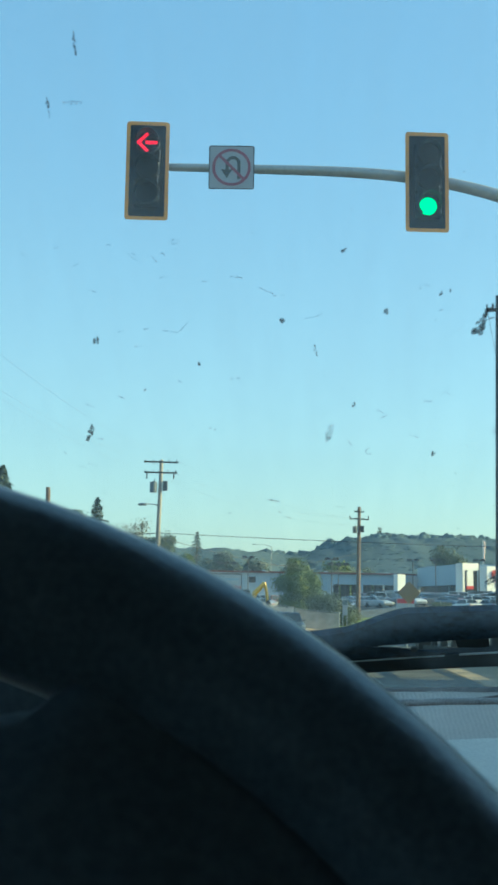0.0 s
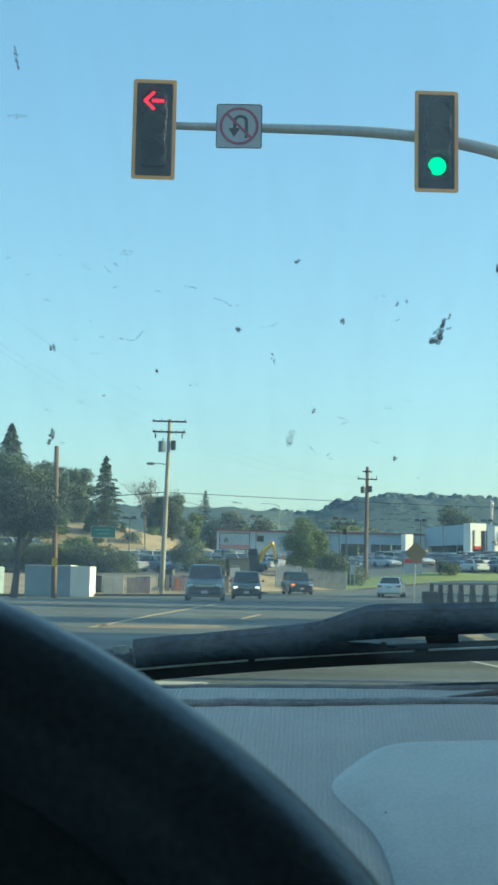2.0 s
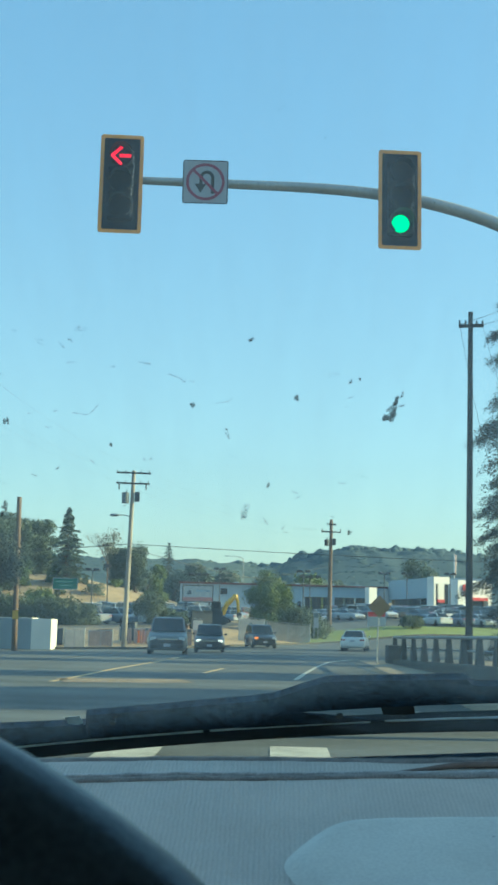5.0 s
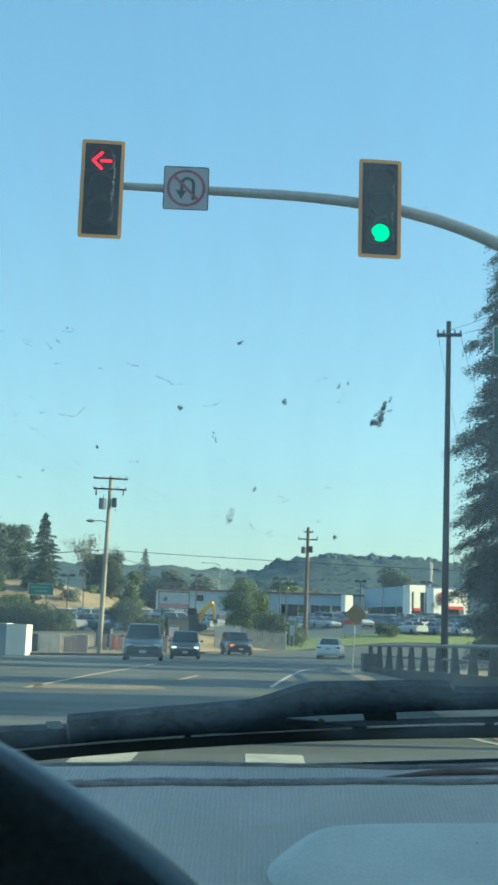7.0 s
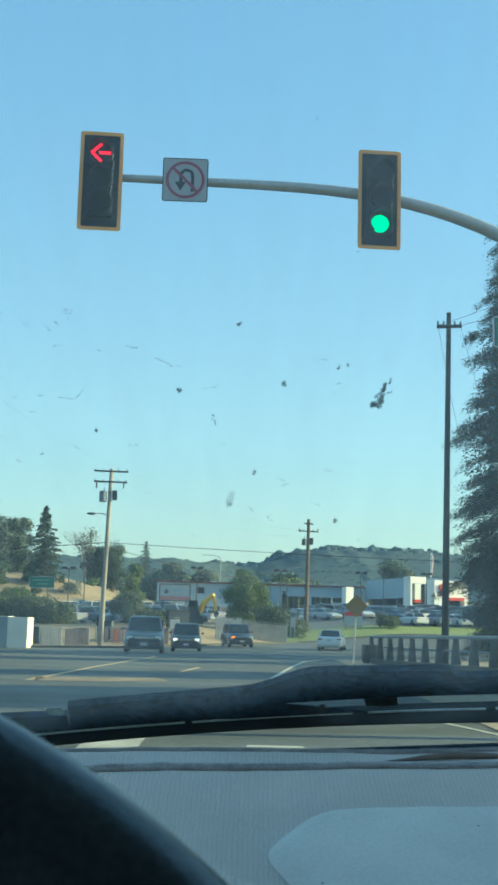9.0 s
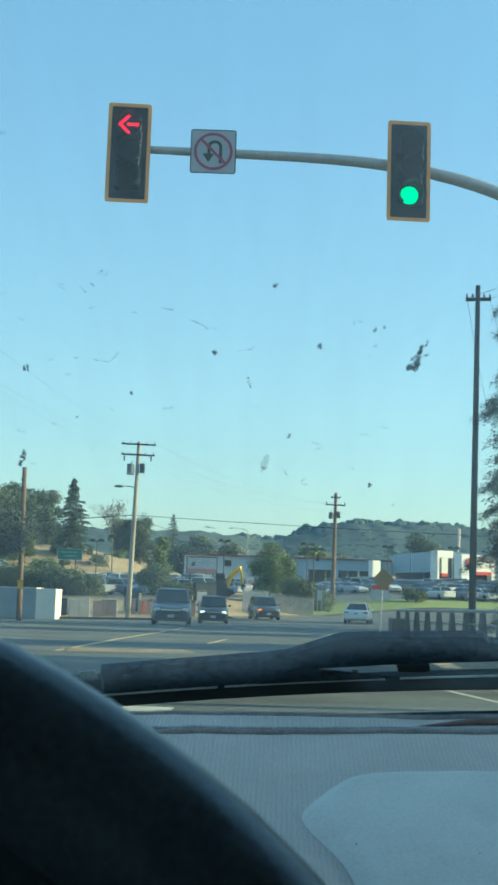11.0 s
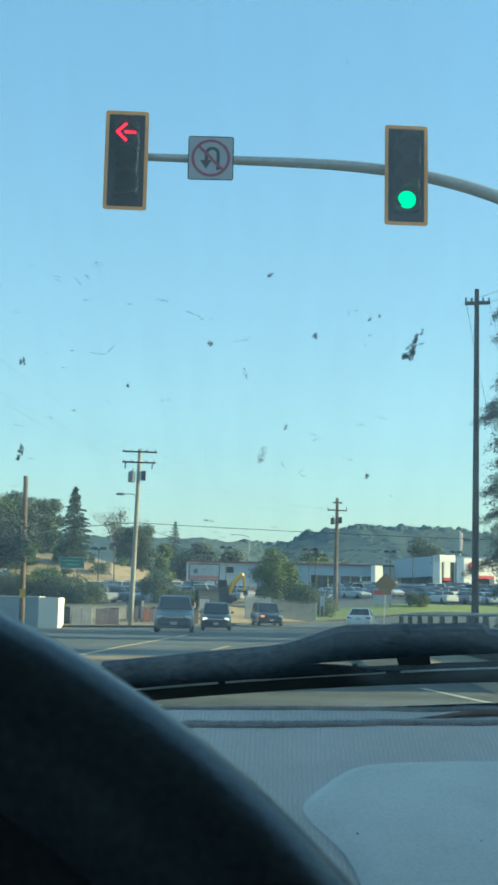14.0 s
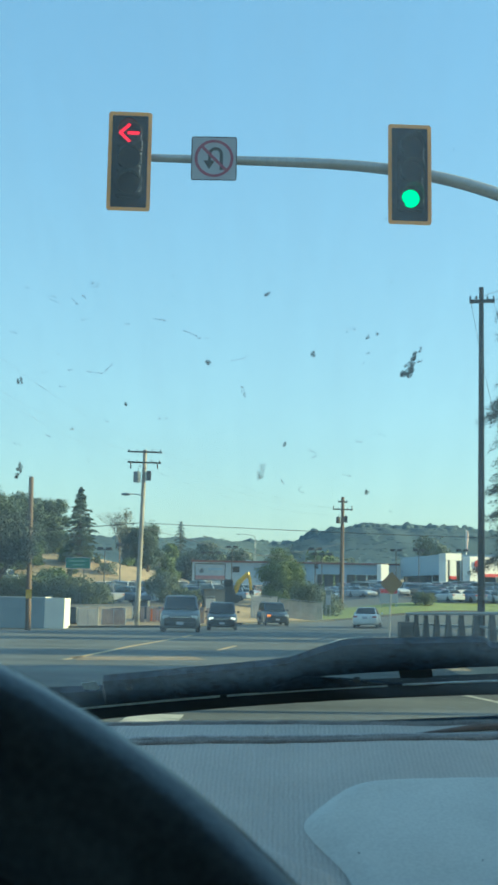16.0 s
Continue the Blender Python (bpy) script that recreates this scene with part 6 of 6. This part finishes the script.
def wiper_top(u):
    """The upper edge of the arm, with its hump over the pivot."""
    left = 0.4000 - 0.212 * min(u, 0.0)
    hump = -0.0310 * smooth01((u + 0.006) / 0.064) - 0.076 * max(0.0, u - 0.055) + 0.0105 * smooth01((u - 0.158) / 0.010)
    return left + hump + 0.0006 * noise.noise(Vector((u * 90, 0, 0)))


def wiper_low(u):
    """The line where the arm meets the blade."""
    return 0.4487 - 0.1687 * u + 0.183 * u * u


def blade_low(u):
    return 0.4714 - 0.1676 * u + 0.2457 * u * u


def wiper():
    t = thing("windscreen_wiper", on_glass(0.05, 0.43, 0.01), "dusty black windscreen wiper resting at the foot of the pane", "wiper")
    inv = Matrix.Translation(-t.location)

    def add(name, bm, material, label="", parent=None):
        bmesh.ops.transform(bm, matrix=inv, verts=bm.verts)
        return part(name, bm, material, parent or t, label)
    us = spread(-0.150, 0.30, 90)
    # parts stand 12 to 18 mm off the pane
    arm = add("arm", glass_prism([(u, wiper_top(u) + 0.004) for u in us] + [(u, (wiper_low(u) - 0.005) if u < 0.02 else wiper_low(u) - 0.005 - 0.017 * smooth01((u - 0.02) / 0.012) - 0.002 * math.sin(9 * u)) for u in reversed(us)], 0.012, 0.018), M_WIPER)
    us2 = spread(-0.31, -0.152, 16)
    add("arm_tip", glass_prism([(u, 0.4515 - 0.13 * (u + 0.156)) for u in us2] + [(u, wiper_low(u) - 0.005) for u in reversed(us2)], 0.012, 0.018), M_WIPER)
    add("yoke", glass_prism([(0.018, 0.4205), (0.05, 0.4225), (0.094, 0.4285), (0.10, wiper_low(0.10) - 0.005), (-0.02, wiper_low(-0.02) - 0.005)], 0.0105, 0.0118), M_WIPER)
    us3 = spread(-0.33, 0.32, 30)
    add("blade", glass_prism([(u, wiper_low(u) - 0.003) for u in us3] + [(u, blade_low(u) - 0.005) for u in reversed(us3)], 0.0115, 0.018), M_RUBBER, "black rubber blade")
    for a, b in ((-0.33, -0.052), (-0.046, 0.088), (0.1, 0.196), (0.204, 0.32)):
        ua = spread(a, b, 8)
        add("spring_strip", glass_prism([(u, wiper_low(u) - 0.0046) for u in ua] + [(u, wiper_low(u) - 0.0028) for u in reversed(ua)], 0.0102, 0.0112), M_STEEL, "thin steel strip coloured bright for the sky on it")
    add("clip", glass_prism([(0.095, 0.410), (0.122, 0.408), (0.124, 0.419), (0.120, 0.4205), (0.098, 0.4215)], 0.0118, 0.018), M_RUBBER)
    add("label_sticker", glass_prism([(-0.168, 0.437), (-0.155, 0.434), (-0.153, 0.445), (-0.158, 0.448), (-0.166, 0.447)], 0.0105, 0.0108), M_STICKER, "peeling pale sticker")
    for u in (-0.128, 0.062):
        bm = bmesh.new()
        rod(bm, on_glass(u, 0.428 - 0.1 * u, 0.011), on_glass(u, 0.428 - 0.1 * u, 0.0085), 0.003, 0.003, 12)
        add("rivet", bm, M_RUBBER)


wiper()


PAD = [(0.40, 0.8300), (0.14, 0.8283), (0.0759, 0.8274), (0.0553, 0.8233), (0.0386, 0.812), (0.019, 0.7814), (0.013, 0.767), (0.0153, 0.7528), (0.0297, 0.722), (0.040, 0.700), (0.0455, 0.6656), (0.05, 0.60), (0.05, 0.42)]
SWELL = [(-0.035, 0.770), (-0.0029, 0.7409), (0.0156, 0.7211), (0.0296, 0.711), (0.0383, 0.6992), (0.0429, 0.6801), (0.0455, 0.6656), (0.048, 0.60), (0.048, 0.42)]


def rounded(line):
    """The same line with its corners cut off once."""
    out = [line[0]]
    for (ax, ay), (bx, by) in zip(line, line[1:]):
        out += [(0.75 * ax + 0.25 * bx, 0.75 * ay + 0.25 * by), (0.25 * ax + 0.75 * bx, 0.25 * ay + 0.75 * by)]
    return out + [line[-1]]


PAD, SWELL = rounded(PAD), rounded(SWELL)


def beside(line, x, y):
    """Distance from a line of points, positive on its left as it runs."""
    best, sign = 9.0, 1.0
    for (ax, ay), (bx, by) in zip(line, line[1:]):
        dx, dy = bx - ax, by - ay
        f = max(0.0, min(1.0, ((x - ax) * dx + (y - ay) * dy) / (dx * dx + dy * dy)))
        d = math.hypot(x - ax - f * dx, y - ay - f * dy)
        if d < best:
            best, sign = d, 1.0 if dx * (y - ay) - dy * (x - ax) > 0 else -1.0
    return best * sign


def mat_z(x, y):
    """Height of the dashboard under its mat."""
    keys = ((0.40, 0.98), (0.50, 1.16), (0.56, 1.225), (0.64, 1.262), (0.72, 1.287), (0.80, 1.308), (0.88, 1.335), (0.93, 1.344), (0.99, 1.345))
    z = keys[-1][1]
    for (y0, z0), (y1, z1) in zip(keys, keys[1:]):
        if y < y1:
            z = z0 + (z1 - z0) * max(0.0, (y - y0) / (y1 - y0))
            break
    z += 0.034 * max(-0.4, min(0.4, x))
    # the padded panel in front of the passenger, and the soft swell beside the wheel
    d = beside(PAD, x, y)
    e = -beside(SWELL, x, y) if y < 0.80 else -1.0
    pad = 0.006 * smooth01((d + 0.001) / 0.016)
    fade = smooth01((x + 0.04) / 0.05)
    swell = (0.0065 * smooth01((e + 0.001) / 0.015)) * fade if e > -0.02 else 0.0
    lumps = 0.0012 * noise.noise(Vector((x * 9, y * 9, 0))) + 0.0005 * noise.noise(Vector((x * 45, y * 45, 3)))
    return z + pad + swell + lumps


def mat_edge(x):
    """The far edge of the mat, which draws back towards the passenger."""
    return 0.948 - 0.018 * smooth01((x + 0.02) / 0.13) + 0.0015 * noise.noise(Vector((x * 12, 0, 0)))


def dashboard():
    t = thing("dashboard", (0, 0, 0), "dashboard covered with a faded grey velour mat with sewn edges", "dashboard")
    xs = spread(CX0 + 0.02, -0.15, 22)[:-1] + spread(-0.15, 0.28, 190)[:-1] + spread(0.28, CX1 - 0.02, 30)
    vs = spread(0.42, 0.62, 16)[:-1] + spread(0.62, 0.948, 150)
    verts = []
    for v in vs:
        for x in xs:
            y = v - (0.948 - mat_edge(x)) * smooth01((v - 0.90) / 0.048)
            verts.append((x, y, mat_z(x, y)))
    w = len(xs)
    from_lists("mat", verts, [(j * w + i, j * w + i + 1, (j + 1) * w + i + 1, (j + 1) * w + i) for j in range(len(vs) - 1) for i in range(w - 1)], M_MAT, t, "faded grey ribbed velour mat", True)
    # edge binding, then the double sewn seam whose halves close up towards the passenger
    n = 1000
    for line, r, lift, cloth in ((lambda x: mat_edge(x), 0.0034, -0.0006, M_MATEDGE), (lambda x: 0.8965 + 0.002 * noise.noise(Vector((x * 9, 1, 0))), 0.0017, 0.0014, M_FUZZ),
                                 (lambda x: 0.8880 + 0.0025 * smooth01((x + 0.02) / 0.12) + 0.002 * noise.noise(Vector((x * 9, 1, 0))), 0.0025, 0.0004, M_MATEDGE)):
        pts = []
        for k in range(n + 1):
            x = -0.36 + 0.80 * k / n
            pts.append((x, line(x), mat_z(x, line(x)) + lift))
        part("seam", tubed(pts, [r * (1.0 + 0.20 * (-1) ** k + 0.12 * noise.noise(Vector((k * 0.11, r * 900, 0)))) for k in range(n + 1)], 7), cloth, t, "bound and stitched edge", smooth=True)
    # a fold where the binding lifts
    m = 30
    pts = [(0.086 + 0.118 * k / m, 0.8965 + 0.016 * smooth01(1.3 * k / m) - 0.004 * (k / m) ** 3, 0.0) for k in range(m + 1)]
    part("fold", tubed([(x, y, mat_z(x, y) + 0.0012 + 0.002 * math.sin(math.pi * k / m)) for k, (x, y, _) in enumerate(pts)], [0.0006 + 0.0020 * math.sin(math.pi * (k / m) ** 1.5) ** 0.8 for k in range(m + 1)], 9), M_FOLD, t, "brown lifted fold of the binding", smooth=True)
    bm = bmesh.new()
    rows = [[bm.verts.new((x, y, 1.3425 + 0.058 * (min(x, 0.35) - 0.045) - dz)) for y, dz in ((0.945, 0.03), (0.968, 0.003), (0.972, 0.0006))] for x in spread(CX0 + 0.05, CX1 - 0.05, 20)]
    for u, v in zip(rows, rows[1:]):
        for k in range(2):
            bm.faces.new((u[k], v[k], v[k + 1], u[k + 1]))
    part("defroster_gap", bm, M_RUBBER, t, "black gap under the pane")
    bm = bmesh.new()
    rows = [[bm.verts.new((x, y, 1.3425 + 0.058 * (min(x, 0.35) - 0.045) - dz)) for y, dz in ((0.972, 0.0006), (0.984, 0.0), (0.985, 0.002), (0.985, 0.04))] for x in spread(CX0 + 0.05, CX1 - 0.05, 20)]
    for u, v in zip(rows, rows[1:]):
        for k in range(3):
            bm.faces.new((u[k], v[k], v[k + 1], u[k + 1]))
    part("defroster_panel", bm, M_WIPER, t, "dusty dark panel under the pane")
    # the smoother insert of the pad, its sheen put in as paler colour
    def pad_left(y):
        for (ax, ay), (bx, by) in zip(PAD, PAD[1:]):
            if by <= y < ay:
                return ax + (bx - ax) * (ay - y) / (ay - by)
        return PAD[-1][0]
    rows_y = spread(0.43, 0.66, 14)[:-1] + spread(0.66, 0.8268, 90)
    verts = []
    for y in rows_y:
        x0 = pad_left(y) + 0.002
        for k in range(61):
            x = x0 + (0.44 - x0) * (k / 60) ** 1.6
            verts.append((x, y, mat_z(x, y) + 0.0006))
    from_lists("pad_cover", verts, [(j * 61 + i, j * 61 + i + 1, (j + 1) * 61 + i + 1, (j + 1) * 61 + i) for j in range(len(rows_y) - 1) for i in range(60)], M_PAD, t, "smooth padded insert, coloured paler for its sheen", True)
    bm = bmesh.new()
    box(bm, (0.22, 0.75, 0.85), (1.6, 0.6, 0.65), 0.02)
    part("panel", bm, M_CABIN, t)


dashboard()


def steering_wheel():
    c, lean, turn, R, r = (-0.1435, 0.170, 1.2559), 35.5, 19.0, 0.2076, 0.0235
    t = thing("steering_wheel", c, "black leather steering wheel with a soft glossy rim", "steering wheel")
    m = Matrix.Rotation(radians(turn), 4, "Z") @ Matrix.Rotation(radians(-lean), 4, "X")
    bm = bmesh.new()
    n, k = 96, 20
    rows = []
    for i in range(n):
        a = 2 * math.pi * i / n
        rows.append([bm.verts.new(m @ Vector(((R + r * math.cos(2 * math.pi * j / k)) * math.cos(a), r * math.sin(2 * math.pi * j / k), (R + r * math.cos(2 * math.pi * j / k)) * math.sin(a)))) for j in range(k)])
    for i in range(n):
        u, v = rows[i], rows[(i + 1) % n]
        for j in range(k):
            bm.faces.new((u[j], u[(j + 1) % k], v[(j + 1) % k], v[j]))
    bmesh.ops.recalc_face_normals(bm, faces=bm.faces)
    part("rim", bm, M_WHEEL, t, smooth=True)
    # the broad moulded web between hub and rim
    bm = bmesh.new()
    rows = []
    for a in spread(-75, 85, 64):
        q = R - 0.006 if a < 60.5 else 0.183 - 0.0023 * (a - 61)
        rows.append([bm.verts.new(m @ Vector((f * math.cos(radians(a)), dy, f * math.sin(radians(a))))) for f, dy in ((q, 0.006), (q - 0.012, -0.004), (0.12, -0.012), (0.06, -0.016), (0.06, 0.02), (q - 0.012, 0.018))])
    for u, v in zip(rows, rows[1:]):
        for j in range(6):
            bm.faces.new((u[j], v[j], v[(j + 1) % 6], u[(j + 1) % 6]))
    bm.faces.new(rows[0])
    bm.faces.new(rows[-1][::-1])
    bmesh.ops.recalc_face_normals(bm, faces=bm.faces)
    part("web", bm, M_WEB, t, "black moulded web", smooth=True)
    part("hub", boxed((0, 0.01, -0.01), (0.19, 0.07, 0.15), 0.03, m), M_CABIN, t)
    for x0, z0, x1, z1 in ((-0.08, 0.02, -R, 0.045), (0.08, 0.02, R, 0.045), (0.0, -0.07, 0.0, -R)):
        part("spoke", tubed([m @ Vector((x0, 0.01, z0)), m @ Vector((x1, 0, z1))], [0.026, 0.018], 8), M_CABIN, t)
    part("column", tubed([m @ Vector((0, 0.03, 0)), m @ Vector((0, 0.32, -0.02))], [0.045, 0.05], 12), M_CABIN, t)


steering_wheel()


def instrument_binnacle():
    """The dark hood over the dials, seen through the wheel."""
    t = thing("instrument_binnacle", (-0.19, 0.48, 1.18), "black instrument hood standing behind the steering wheel", "instrument panel")
    bm = bmesh.new()
    xs = spread(-0.22, 0.258, 60)

    def top(x):
        """The arched upper edge, falling away towards the middle of the car."""
        keys = ((-0.23, 0.20), (-0.15, 0.218), (-0.01, 0.228), (0.09, 0.204), (0.14, 0.173), (0.19, 0.122), (0.225, 0.068), (0.262, -0.02))
        for (x0, z0), (x1, z1) in zip(keys, keys[1:]):
            if x <= x1:
                return z0 + (z1 - z0) * (x - x0) / (x1 - x0)
        return keys[-1][1]
    rows = [[bm.verts.new((x, y, z)) for y, z in ((-0.055, -0.20), (-0.06, top(x) - 0.012), (-0.05, top(x)), (0.04, top(x) - 0.034), (0.10, top(x) - 0.08), (0.10, -0.20))] for x in xs]
    for u, v in zip(rows, rows[1:]):
        for k in range(5):
            bm.faces.new((u[k], v[k], v[k + 1], u[k + 1]))
    bm.faces.new(rows[0])
    bm.faces.new(rows[-1][::-1])
    bmesh.ops.recalc_face_normals(bm, faces=bm.faces)
    part("hood", bm, M_WEB, t, "dull black hood")
    for x in (-0.09, 0.04):
        d = part("dial", rodded((x, -0.058, 0.06), (x, -0.064, 0.06), 0.05, 0.05, 24), M_RUBBER, t)
        part("needle", boxed((x, -0.066, 0.08), (0.003, 0.002, 0.045)), M_REDP, d)


instrument_binnacle()


def cabin():
    """Unseen shell of the car round the camera: roof, doors, pillars, back."""
    t = thing("car_cabin", (0, 0, 0), "dark interior shell of a parked car", "car interior", kind="structure")
    cx, w = (CX0 + CX1) / 2, CX1 - CX0
    top = on_glass(0, -0.26)
    part("roof", boxed((cx, (top.y - 2.2) / 2, 1.80), (w + 0.06, top.y + 2.2, 0.04), 0.01), M_HEADLINER, t)
    for x, s in ((CX0, -1), (CX1, 1)):
        part("door", boxed((x + s * 0.03, -0.6, 0.80), (0.06, 3.2, 0.80), 0.01), M_CABIN, t)
        part("roof_rail", boxed((x + s * 0.02, -0.9, 1.74), (0.05, 2.7, 0.10), 0.01), M_CABIN, t)
        # made wide to hold back light from the side windows
        part("pillar", boxed((x + s * 0.02, -0.75, 1.47), (0.05, 0.9, 0.60), 0.01), M_CABIN, t)
        part("pillar", tubed([on_glass(x, -0.28), on_glass(x, 0.56)], 0.035, 8), M_CABIN, t)
    # closed to the roof, added to keep light from behind off the wheel
    part("rear_wall", boxed((cx, -2.2, 1.1), (w, 0.06, 1.42), 0.01), M_CABIN, t)
    part("floor_pan", boxed((cx, -0.6, 0.38), (w, 3.4, 0.05)), M_CABIN, t)
    part("header_rail", boxed((cx, top.y + 0.01, 1.775), (w, 0.08, 0.06), 0.01), M_HEADLINER, t)
    part("firewall", boxed((cx, 1.04, 0.86), (w, 0.04, 0.86)), M_CABIN, t)
    for x in (-0.16, 0.6):
        seat = part("seat_back", boxed((x, -0.45, 1.0), (0.5, 0.14, 0.65), 0.05), M_CABIN, t)
        part("headrest", boxed((x, -0.5, 1.44), (0.28, 0.10, 0.18), 0.04), M_CABIN, seat)


cabin()


def crumb(x, y, r, seed):
    g = random.Random(seed)
    bm = bmesh.new()
    bmesh.ops.create_icosphere(bm, subdivisions=1, radius=r)
    for v in bm.verts:
        v.co *= g.uniform(0.6, 1.3)
        v.co.z *= 0.6
    ob = part("crumb", bm, M_RUBBER, None, "tiny dark crumb lying on the dash mat")
    ob.location = (x, y, mat_z(x, y) + r * 0.4)
    tagged(ob, category="crumb", group="crumbs on the dash mat")


for k, (x, y, r) in enumerate(((0.047, 0.7194, 0.0009), (0.152, 0.79, 0.0008), (0.118, 0.71, 0.0009))):
    crumb(x, y, r, k)
